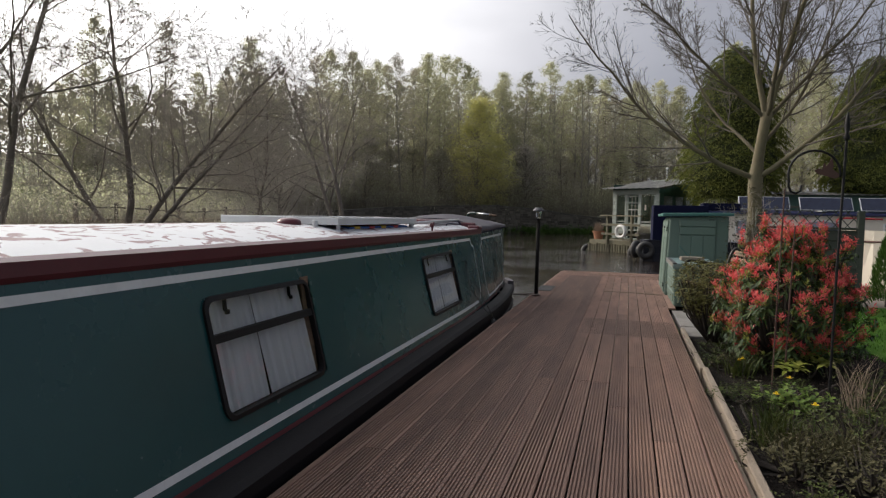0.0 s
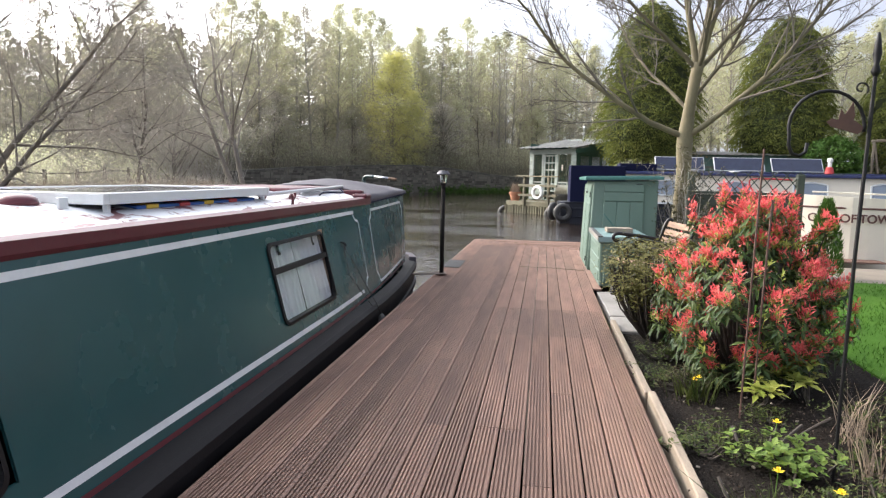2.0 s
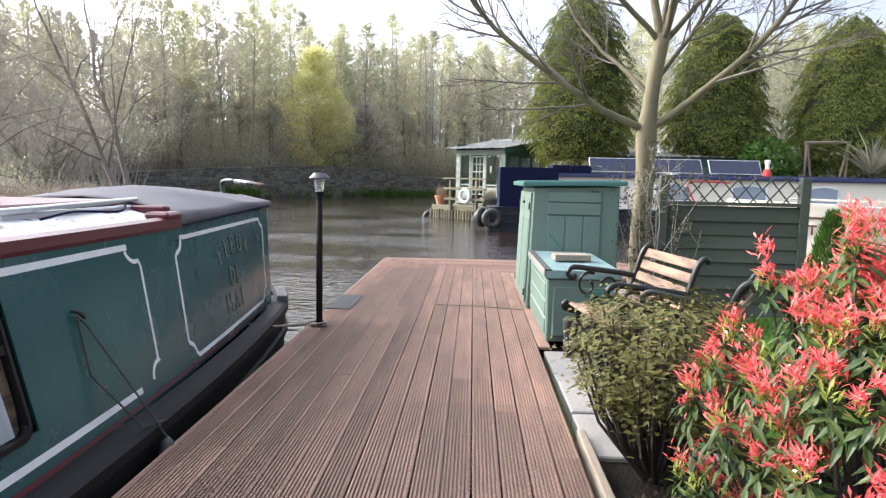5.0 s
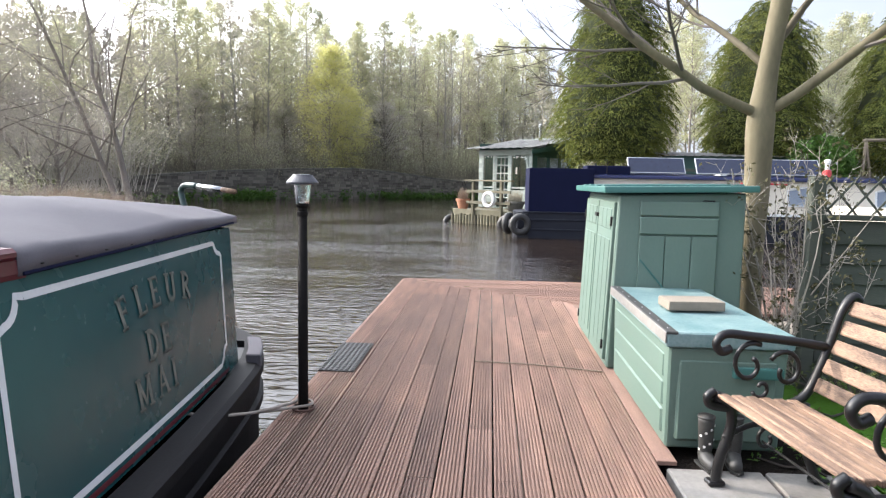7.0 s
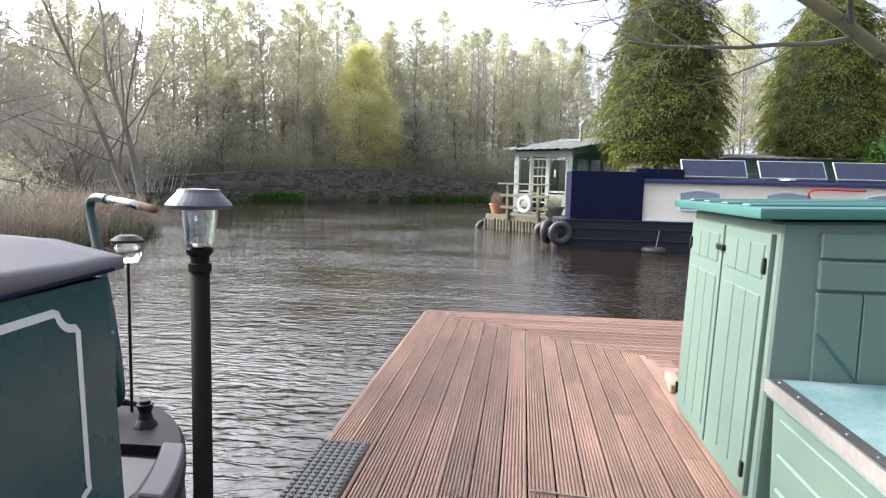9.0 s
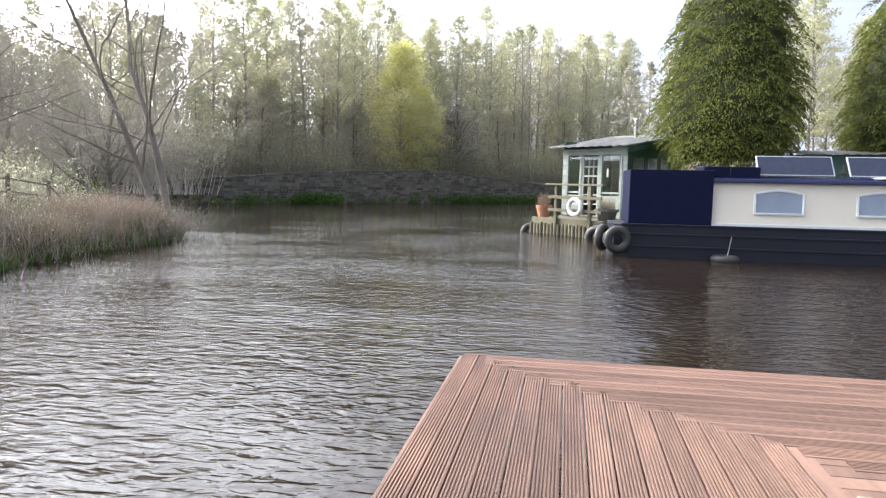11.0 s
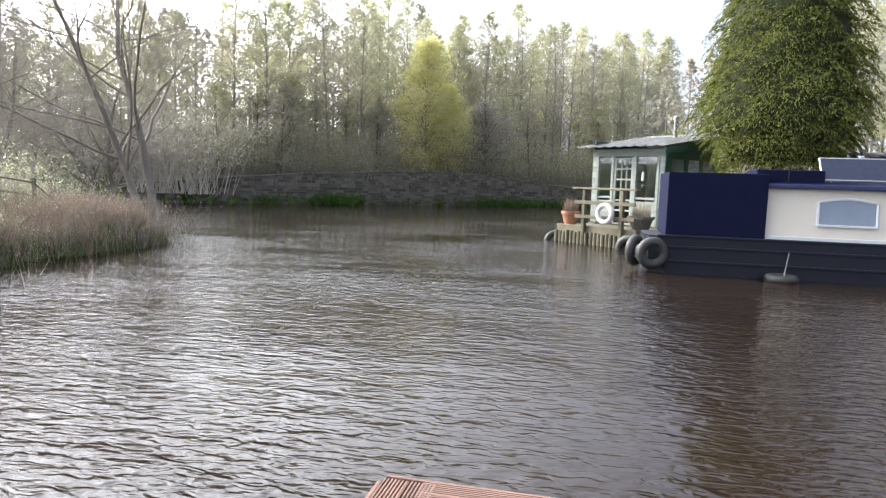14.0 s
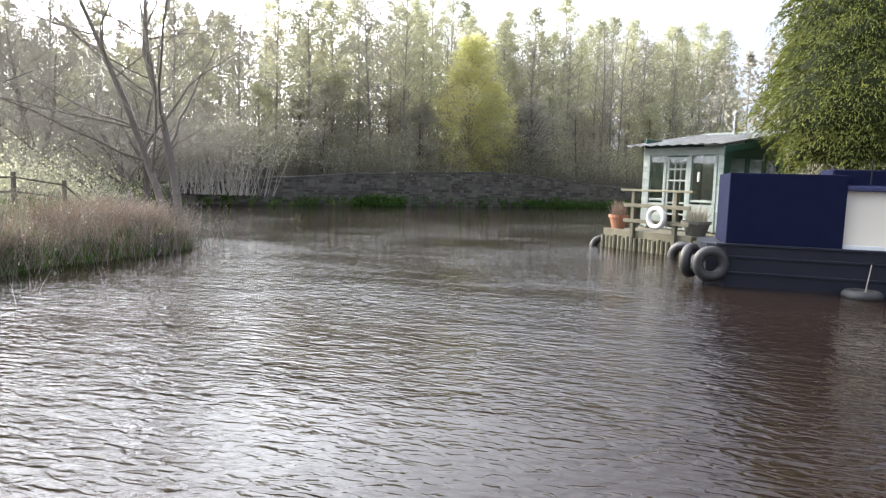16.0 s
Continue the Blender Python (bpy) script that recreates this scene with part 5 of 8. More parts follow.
# ---- fence with lattice ----
fence = thing("garden_fence", 3.3, 8.92, -0.05, 0, "dark green overlap fence panel with lattice top", "fence")
for x in (-0.03, 1.34):
    part("post", box(x - 0.045, x + 0.045, -0.045, 0.045, 0, 1.45, 0.008), M["fence"], fence)
frng = random.Random(4)
for k in range(8):
    z = 0.06 + k * 0.135
    bm = box(0.02, 1.30, -0.012, 0.008, 0, 0.155, 0.003)
    for v in bm.verts:
        v.co.y -= 0.022 * (1 - v.co.z / 0.155)
    bmesh.ops.translate(bm, verts=bm.verts[:], vec=(0, frng.uniform(-0.003, 0.003), z))
    part("panel_board", bm, M["fence"], fence)
part("cap_rail", box(0.0, 1.31, -0.04, 0.03, 1.165, 1.20, 0.004), M["fence"], fence)
for k in range(-1, 10):
    for sgn, yy in ((1, -0.004), (-1, 0.004)):
        x0 = 0.02 + k * 0.16
        x1 = x0 + 0.26 * 0.85
        z0, z1 = (1.20, 1.46) if sgn > 0 else (1.46, 1.20)
        p, q = Vector((x0, yy, z0)), Vector((x1, yy, z1))
        if q.x < 0.05 or p.x > 1.27:
            continue
        if p.x < 0.02:
            p = p.lerp(q, (0.02 - p.x) / (q.x - p.x))
        if q.x > 1.30:
            q = p.lerp(q, (1.30 - p.x) / (q.x - p.x))
        part("lattice_strip", tube([p, q], 0.009, 4), M["fence"], fence)

# ---- hanging-basket pole and canes ----
hook = thing("hanging_basket_pole", 2.60, 2.80, -0.05, 0, "black wrought iron hanging-basket pole with bird ornament", "garden pole")
part("pole", tube([(0, 0, -0.05), (0.005, 0, 1.0), (0.02, 0, 1.80)], 0.0085, 8), M["black_metal"], hook)
part("finial", lathe([(0.010, 1.78), (0.020, 1.80), (0.010, 1.83), (0.018, 1.87), (0.012, 1.92), (0.004, 1.96)], 10, centre=(0.02, 0, 0)), M["black_metal"], hook, smooth=True)
arc = [(-0.005, 0, 1.55)] + [(-0.155 + 0.15 * math.cos(radians(a)), 0, 1.57 + 0.15 * math.sin(radians(a))) for a in range(0, 200, 15)] + [(-0.30, 0, 1.49), (-0.285, 0, 1.455), (-0.255, 0, 1.445), (-0.23, 0, 1.46), (-0.225, 0, 1.50)]
part("arm", tube(arc, 0.0075, 8), M["black_metal"], hook, smooth=True)
bird = slab([(-0.155, 0.02), (-0.135, 0.035), (-0.11, 0.03), (-0.10, 0.075), (-0.085, 0.05), (-0.055, 0.105), (-0.045, 0.045), (-0.05, 0.03), (0.0, -0.005), (-0.03, -0.03), (-0.09, -0.012), (-0.135, 0.0)], -0.002, 0.002)
part("bird_ornament", moved(bird, pose(0, 0, 1.57, 90, 0, 0)), M["rust"], hook, "flat dark bird silhouette")
part("scroll", tube(scroll(-0.03, 1.73, 0.03, 0.01, -40, 300, 0), 0.004, 6), M["black_metal"], hook)
for x, y, h in ((2.42, 3.55, 1.46), (2.55, 3.75, 1.18), (3.10, 2.05, 0.85)):
    c = part("garden_cane", tube([(x, y, -0.06), (x + 0.01, y, h * 0.5), (x + 0.02, y - 0.01, h)], 0.0055, 6), M["rust"])
    tagged(c, "thin rusty brown support stake in the flower bed", "stake", "stakes in the bed")

# ---- floating-deck summer house ----
HUT_EYE = Vector((0.887, 10.94, 1.426))
HUT = Matrix.Translation(HUT_EYE) @ Matrix.Scale(1.27, 4) @ Matrix.Translation(-HUT_EYE) @ pose(0.80, 29.4, 0, 0, 0, -40)
hut = thing("summer_house", 0, 0, 0, 0, "pale green timber summer house on a jetty over water", "summer house")
hut.matrix_world = HUT
# local x runs along the glazed front (towards the camera end), local y goes back from the water
HL, HW = 2.35, 2.45


def hpart(name, bm, mat, label="", parent=None):
    return part(name, bm, mat, parent or hut, label)


FZ = 0.42
hpart("floor", box(-0.1, HL + 0.1, 0, HW, FZ - 0.15, FZ, 0.01), M["mossy_timber"])
for k in range(15):
    z = FZ + 0.02 + k * 0.155
    if z < 2.45:
        bm = bmesh.new()
        box(0.0, 0.14, -0.03, 0.0, z, z + 0.165, 0.004, bm)
        hpart("clapboard", bm, M["hut_paint"])
        hpart("clapboard", box(HL - 0.16, HL, -0.03, 0.0, z, z + 0.165, 0.004), M["hut_paint"])
        if z < 1.05:
            hpart("clapboard", box(0.14, 0.70, -0.03, 0.0, z, z + 0.165, 0.004), M["hut_paint"])
            hpart("clapboard", box(1.46, HL - 0.16, -0.03, 0.0, z, z + 0.165, 0.004), M["hut_paint"])
hpart("lintel", box(0, HL, -0.05, 0.06, 2.26, 2.46, 0.01), M["hut_paint"])
for x in (0.14, 0.66, 1.40, HL - 0.24):
    hpart("frame_post", box(x, x + 0.09, -0.045, 0.05, FZ, 2.27, 0.008), M["hut_paint"])
for x0, x1 in ((0.23, 0.66), (1.49, HL - 0.24)):
    w = hpart("window", box(x0, x1, -0.02, 0.02, 1.12, 1.18, 0.005), M["hut_paint"])
    g = hpart("pane", box(x0, x1, -0.003, 0.003, 1.18, 2.24), M["glass"], parent=w)
    g.visible_shadow = False
door = hpart("door", box(0.75, 0.83, -0.03, 0.03, FZ, 2.24, 0.008), M["hut_paint"], "glazed door with small panes")
hpart("stile", box(1.32, 1.40, -0.03, 0.03, FZ, 2.24, 0.008), M["hut_paint"], parent=door)
for z in (FZ, 0.78, 1.06, 1.34, 1.62, 1.90, 2.18):
    hpart("rail", box(0.83, 1.32, -0.025, 0.025, z, z + (0.12 if z < 0.2 else 0.045), 0.004), M["hut_paint"], parent=door)
for x in (0.98, 1.15):
    hpart("glazing_bar", box(x, x + 0.03, -0.022, 0.022, 0.82, 2.2, 0.003), M["hut_paint"], parent=door)
g = hpart("pane", box(0.83, 1.32, -0.003, 0.003, 0.5, 2.2), M["glass"], parent=door)
g.visible_shadow = False
hpart("door_handle", tube([(1.35, -0.03, 1.35), (1.35, -0.07, 1.35), (1.29, -0.07, 1.35)], 0.01, 6), M["steel"], parent=door)
# near end wall, green, with three windows under the eave
for x0, x1, z0, z1 in ((0.0, HW, FZ, 1.45), (0.0, 0.25, 1.45, 2.5), (0.85, 1.0, 1.45, 2.3), (1.55, 1.7, 1.45, 2.3), (2.2, HW, 1.45, 2.75), (0.25, 2.2, 2.2, 2.5), (0.8, 2.2, 2.5, 2.68)):
    hpart("end_boarding", box(HL - 0.04, HL, x0, x1, z0, z1), M["hut_green"], "dark green end wall")
for x0, x1 in ((0.25, 0.85), (1.0, 1.55), (1.7, 2.2)):
    g = hpart("pane", box(HL - 0.025, HL - 0.019, x0, x1, 1.45, 2.2), M["glass"])
    g.visible_shadow = False
    hpart("window_frame", box(HL - 0.05, HL + 0.012, x0 - 0.02, x1 + 0.02, 1.41, 1.46, 0.004), M["hut_green"])
hpart("far_end_wall", box(0, 0.04, 0, HW, FZ, 2.7), M["hut_green"])
hpart("back_wall", box(0.04, HL - 0.04, HW - 0.04, HW, FZ, 3.0), M["hut_paint"])
bm = bmesh.new()
nseg = 36
prev = None
for k in range(nseg + 1):
    x = lerp(-0.35, HL + 0.25, k / nseg)
    cur = [bm.verts.new((x, y, lerp(2.50, 3.02, (y + 0.45) / 3.3) + 0.02 * math.sin(k * 1.57))) for y in (-0.45, 1.2, 2.85)]
    if prev:
        for j in range(2):
            bm.faces.new((prev[j], cur[j], cur[j + 1], prev[j + 1]))
    prev = cur
bmesh.ops.solidify(bm, geom=bm.faces[:], thickness=0.02)
hpart("roof", bm, M["roof_sheet"], "weathered corrugated roof sheets")
hpart("barge_board", moved(box(0, 0.03, -0.42, 2.85, -0.16, -0.02, 0.005), pose(HL + 0.23, 0, 2.50, 9.0, 0, 0)), M["hut_green"])
hpart("flue", lathe([(0.05, 2.85), (0.05, 3.32), (0.075, 3.33), (0.075, 3.40), (0.03, 3.44)], 12, centre=(1.55, 1.5, 0)), M["steel"])
hpart("bird_bell", tube([(1.75, -0.10, 1.85), (1.75, -0.10, 1.62)], 0.03, 6), M["white_plastic"])
# jetty with rails
hpart("jetty_boards", box(0.0, 2.6, -1.3, 0, FZ - 0.12, FZ - 0.04, 0.01), M["mossy_timber"], "mossy jetty boards")
hpart("jetty_beam", box(0.0, 2.6, -1.38, -1.30, FZ - 0.27, FZ - 0.02, 0.01), M["mossy_timber"])
prng = random.Random(9)
for k in range(20):
    x = 0.05 + k * 0.132
    hpart("timber_stake", lathe([(0.05, -1.1), (0.052, FZ - 0.18 + prng.uniform(-0.03, 0.03))], 8, centre=(x, -1.43 + prng.uniform(-0.02, 0.02), 0)), M["mossy_timber"], "upright mossy timber pile")
for x in (0.98, 2.18):
    hpart("rail_post", box(x - 0.05, x + 0.05, -1.48, -1.38, FZ - 0.5, 1.35, 0.01), M["mossy_timber"])
for z in (0.60, 0.97):
    hpart("rail_bar", box(0.72, 2.6, -1.50, -1.46, z, z + 0.09, 0.005), M["mossy_timber"])
hpart("rail_cap", box(0.62, 2.65, -1.52, -1.36, 1.35, 1.40, 0.008), M["mossy_timber"])

buoy = part("life_ring", tube([(0.215 * math.cos(a), 0, 0.215 * math.sin(a)) for a in [k * math.pi / 14 for k in range(28)]], 0.062, 10, closed=True), M["white_plastic"], smooth=True)
buoy.matrix_world = HUT @ pose(1.78, -1.585, 0.76)
tagged(buoy, "white life ring hung on the jetty rail", "life ring")


def pot(name, r, h, at, label, mat, plant):
    p = thing(name, 0, 0, 0, 0, label, "plant pot")
    p.matrix_world = HUT @ pose(*at)
    part("pot_body", lathe([(r * 0.7, 0), (r, h * 0.8), (r * 1.12, h * 0.8), (r * 1.12, h), (r * 0.95, h), (r * 0.9, h * 0.9)], 16), mat, p)
    rng = random.Random(int(r * 1000))
    v, f = [], []
    for i in range(160):
        a, t = rng.uniform(0, 6.28), rng.uniform(0.1, 0.6)
        d = Vector((math.cos(a) * t, math.sin(a) * t, 1)).normalized() * rng.uniform(0.2, 0.5)
        s = d.orthogonal().normalized() * 0.012
        b = Vector((rng.uniform(-1, 1) * r * 0.6, rng.uniform(-1, 1) * r * 0.6, h * 0.9))
        k = len(v)
        v += [tuple(b - s), tuple(b + s), tuple(b + d)]
        f.append((k, k + 1, k + 2))
    raw("plant", v, f, plant, p, "dry grassy plant")


pot("plant_pot", 0.22, 0.36, (0.22, -1.1, FZ - 0.04), "terracotta pot with dry grass on the jetty", M["terracotta"], M["reed"])
pot("plant_pot", 0.30, 0.34, (2.35, -0.9, FZ - 0.04), "wide dark stone urn on the jetty", M["dark_stone"], M["leaf_dull"])


def tyre(m, label, r=0.30):
    t = part("tyre_fender", tube([(r * 0.72 * math.cos(a), 0, r * 0.72 * math.sin(a)) for a in [k * math.pi / 12 for k in range(24)]], r * 0.30, 10, closed=True), M["black_rubber"], smooth=True)
    t.matrix_world = m
    return tagged(t, label, "tyre", "fender tyres")


tyre(HUT @ pose(-0.2, -1.25, -0.12, 0, 0, 70), "old tyre fender on the jetty corner")
tyre(HUT @ pose(2.62, -1.62, -0.05, 0, 0, 20), "old tyre fender beside the jetty", 0.36)

# ---- blue and cream narrowboat ----
B2Y = 25.6
boat2 = thing("narrowboat", 9, B2Y + 1.05, WATER_Z, 0, "blue and cream narrowboat with solar panels on its roof", "narrowboat")
b2m = Matrix.Translation((-9, -(B2Y + 1.05), -WATER_Z))


def b2(name, bm, mat, label="", parent=None, smooth=False):
    return part(name, moved(bm, b2m), mat, parent or boat2, label, smooth)


plan2 = [(2.05, B2Y + 0.5), (2.15, B2Y + 0.2), (2.5, B2Y), (18.5, B2Y), (20.0, B2Y + 0.5), (20.6, B2Y + 1.05), (20.0, B2Y + 1.6), (18.5, B2Y + 2.1), (2.5, B2Y + 2.1), (2.15, B2Y + 1.9), (2.05, B2Y + 1.6)]
b2("hull", slab(plan2, -1.1, 0.36), M["navy_hull"], "blue-black steel hull")
for z in (0.10, -0.22):
    b2("rubbing_strake", box(2.5, 18.5, B2Y - 0.03, B2Y + 0.01, z, z + 0.05, 0.008), M["navy_hull"])
b2("gunwale", box(2.3, 18.6, B2Y - 0.035, B2Y + 0.08, 0.34, 0.39, 0.01), M["navy_hull"])
bm = box(4.55, 17.5, B2Y + 0.12, B2Y + 1.98, 0.38, 1.50)
for v in bm.verts:
    v.co.y += (0.10 if v.co.y < B2Y + 1 else -0.10) * (v.co.z - 0.38)
b2("cabin", bm, M["cream"], "cream painted cabin side")
b2("plinth_line", box(4.5, 17.5, B2Y + 0.09, B2Y + 0.14, 0.38, 0.46, 0.004), M["white_line"])
bm = bmesh.new()
prev = None
for k in range(13):
    t = k / 12
    y = lerp(B2Y + 0.12, B2Y + 1.98, t)
    z = 1.52 + 0.17 * (1 - (2 * t - 1) ** 2)
    cur = [bm.verts.new((x, y, z)) for x in (4.35, 17.6)]
    if prev:
        bm.faces.new((prev[0], prev[1], cur[1], cur[0]))
    prev = cur
bmesh.ops.solidify(bm, geom=bm.faces[:], thickness=0.06)
b2("roof", bm, M["blue_roof"], "blue painted cambered roof")
b2("roof_rail", box(4.35, 17.6, B2Y + 0.08, B2Y + 0.15, 1.50, 1.60, 0.015), M["blue_roof"])
b2("roof_band", box(8.55, 8.75, B2Y + 0.14, B2Y + 0.9, 1.655, 1.69, 0.004), M["white_line"])
b2("canvas_hood", box(2.48, 4.56, B2Y + 0.05, B2Y + 2.05, 0.37, 1.80, 0.03, seg=2), M["navy"], "navy canvas hood over the well deck")
b2("canvas_hood_top", box(4.40, 5.80, B2Y + 0.55, B2Y + 1.6, 1.6, 1.92, 0.02), M["navy"])
for k, (x0, x1) in enumerate(((5.6, 6.75), (8.0, 9.2), (10.7, 11.9), (13.4, 14.4))):
    w = b2("window", box(x0, x1, B2Y + 0.10, B2Y + 0.22, 0.70, 0.75, 0.006), M["white_line"], "white framed arched window")
    arch = [(x0, 0.72)] + [(lerp(x0, x1, t / 10), 1.22 + 0.09 * math.sin(math.pi * t / 10)) for t in range(11)] + [(x1, 0.72)]
    b2("window_frame", tube([(x, B2Y + 0.115 + 0.10 * (z - 0.38), z) for x, z in arch], 0.035, 6), M["white_line"], parent=w)
    bm = bmesh.new()
    bm.faces.new([bm.verts.new((x, B2Y + 0.108 + 0.10 * (z - 0.38), z)) for x, z in arch])
    b2("pane", bm, M["sky_toned_pane"], parent=w, label="glass with the sky's reflection painted pale blue")
for k, x0 in enumerate((5.75, 7.95, 10.05)):
    pnl = b2("solar_panel", moved(box(0, 1.85, -0.02, 0.02, 0, 0.62, 0.004), pose(x0, B2Y + 0.62, 1.70, -34, 0, 0)), M["alu"], "tilted solar panel in aluminium frame")
    b2("cell_panel", moved(box(0.03, 1.82, -0.026, -0.02, 0.03, 0.59), pose(x0, B2Y + 0.62, 1.70, -34, 0, 0)), M["solar"], parent=pnl)
    for xx in (x0 + 0.2, x0 + 1.6):
        b2("strut", tube([(xx, B2Y + 0.95, 1.66), (xx, B2Y + 0.97, 2.2)], 0.012, 6), M["alu"], parent=pnl)
        b2("foot", tube([(xx, B2Y + 0.63, 1.60), (xx, B2Y + 0.63, 1.75)], 0.012, 6), M["alu"], parent=pnl)
b2("chimney", lathe([(0.12, 1.65), (0.10, 1.85), (0.07, 1.88), (0.07, 2.1), (0.10, 2.12), (0.10, 2.22), (0.06, 2.25)], 14, centre=(12.15, B2Y + 0.8, 0)), M["white_plastic"], "white and red flue")
b2("flue_collar", lathe([(0.17, 1.66), (0.12, 1.9), (0.08, 1.92)], 14, centre=(12.15, B2Y + 0.8, 0)), M["red_paint"])
b2("mast", tube([(5.0, B2Y + 0.3, 1.6), (5.0, B2Y + 0.3, 2.1)], 0.012, 6), M["black_metal"])
for x, z, m in ((2.28, -0.08, pose(2.22, B2Y - 0.06, -0.04, 0, 0, 12)), (1.9, 0, pose(1.86, B2Y + 0.25, -0.02, 0, 0, 60))):
    tyre(m, "black tyre fender hung at the boat's end", 0.36)
float_ = part("round_float", lathe([(0.02, -0.05), (0.13, -0.04), (0.15, 0.0), (0.13, 0.04), (0.02, 0.05)], 18), M["white_plastic"], smooth=True)
float_.matrix_world = pose(1.93, B2Y + 0.13, -0.02, 90, 0, 60)
tagged(float_, "white round float inside a tyre fender", "float")
t = tyre(pose(4.85, B2Y - 0.32, WATER_Z + 0.05, 90, 0, 0), "tyre floating flat in the water on a rope", 0.34)
r_ = part("fender_rope", tube([(5.05, B2Y - 0.02, 0.12), (4.95, B2Y - 0.2, -0.25), (4.9, B2Y - 0.3, -0.40)], 0.012, 6), M["rope"])
tagged(r_, "short rope from hull to floating tyre", "rope")

# ---- cream boat behind the fence ----
def bow_half(x):
    return 1.15 * min(1, ((x - 5.55) / 9.45 * 8) ** 0.4 + 0.03)


boat3 = thing("cream_boat", 9.0, 12.6, WATER_Z, 0, "cream steel boat with dark brown lettering on the hull", "boat")
bm = bmesh.new()
prev = None
n = 24
for i in range(n + 1):
    t = i / n
    x = lerp(5.55, 15.0, t ** 1.6)
    t = t ** 1.6
    half = 1.15 * min(1, (t * 8) ** 0.4 + 0.03)
    top = 1.10 - 0.16 * min(1, t * 2.2)
    cur = []
    for z in (-1.0, -0.2, 0.35, top - 0.06, top):
        f = 1.0
        cur.append((x + (0.10 * (top - z) if t < 0.02 else 0), 12.9 - half * f, z))
    cur += [(x, 12.9 + half, z) for z in (top, 0.2, -1.0)]
    cur = [bm.verts.new((a - 9.0, b - 12.6, c - WATER_Z)) for a, b, c in cur]
    if prev:
        for k in range(len(cur)):
            bm.faces.new((prev[k], cur[k], cur[(k + 1) % len(cur)], prev[(k + 1) % len(cur)]))
    else:
        bm.faces.new(cur[::-1])
    prev = cur
bm.faces.new(prev)
bmesh.ops.recalc_face_normals(bm, faces=bm.faces[:])
part("hull", bm, M["cream"], boat3, "cream painted hull", smooth=False)
part("rubbing_band", tube([(x - 9.0, 12.9 - bow_half(x) - 12.6, 1.36 - 0.01 * (x - 5.6)) for x in (5.6, 5.7, 5.85, 6.1, 6.4, 6.8, 7.3, 9, 14)], 0.018, 6), M["brown_letter"], boat3)
for wd, xc in (("OUT", 6.16), ("OF", 6.52), ("TOW", 6.92)):
    ang = math.degrees(math.atan2(-(bow_half(xc + 0.1) - bow_half(xc - 0.1)), 0.2))
    lettering("name_lettering", wd, 0.20, M["brown_letter"], boat3, pose(xc - 9.0, 12.9 - bow_half(xc) - 12.6 - 0.03, 0.63 - WATER_Z, 90, 0, ang), 0.004, "dark brown painted name")
part("handrail", tube([(-3.0, -0.6, 1.62), (-2.0, -0.75, 1.60), (5.0, -0.8, 1.52)], 0.015, 6), M["cream"], boat3)

# ---- far side beyond the blue boat ----
shed = thing("green_shed", 10.6, 31.0, 0.15, 0, "low dark green shed with corrugated roof", "shed")
part("shed_wall", box(-2.2, 2.4, 0, 2.2, 0, 2.35, 0.02), M["hut_green"], shed, "dark green boarded wall")
bm = bmesh.new()
prev = None
for k in range(61):
    x = lerp(-2.5, 2.7, k / 60)
    cur = [bm.verts.new((x, y, lerp(2.35, 2.60, (y + 0.3) / 2.8) + 0.025 * math.sin(k * 1.57))) for y in (-0.3, 2.5)]
    if prev:
        bm.faces.new((prev[0], cur[0], cur[1], prev[1]))
    prev = cur
bmesh.ops.solidify(bm, geom=bm.faces[:], thickness=0.02)
part("shed_roof", bm, M["roof_sheet"], shed, "weathered corrugated sheets")
trl = thing("trellis_fence", 8.2, 29.6, 0.15, 0, "dark slatted trellis fence behind the boat", "fence")
for k in range(5):
    part("post", box(-3.0 + k * 1.3, -2.92 + k * 1.3, 0, 0.08, 0, 1.95, 0.01), M["fence"], trl)
for k in range(9):
    part("slat", box(-3.0, 2.3, -0.03, 0.0, 0.10 + k * 0.2, 0.20 + k * 0.2, 0.005), M["fence"], trl)
swing = thing("timber_frame", 16.2, 30.2, 0.15, 0, "weathered timber swing frame in the garden", "timber frame")
part("beam", tube([(-0.9, 0, 3.0), (1.0, 0, 3.05)], 0.06, 6), M["raw_wood"], swing)
for x0, x1 in ((-0.8, -0.8), (-0.8, -0.2), (0.9, 0.9), (0.9, 0.4)):
    part("leg", tube([(x0, 0, 3.0), (x1, 0.1, -0.1)], 0.055, 6), M["raw_wood"], swing)
rb = thing("red_rail", 9.05, B2Y - 0.05, 0.5, 0, "bent red metal rail beside the cream cabin", "rail")
part("tube_rail", tube(smooth_path([(1.5, 0, 0.90), (0.3, 0, 0.92), (0.0, 0, 0.80), (0.2, 0, 0.35), (0.45, 0, -0.12)], 5), 0.03, 8), M["red_paint"], rb, smooth=True)

# ---- trees and plants ----


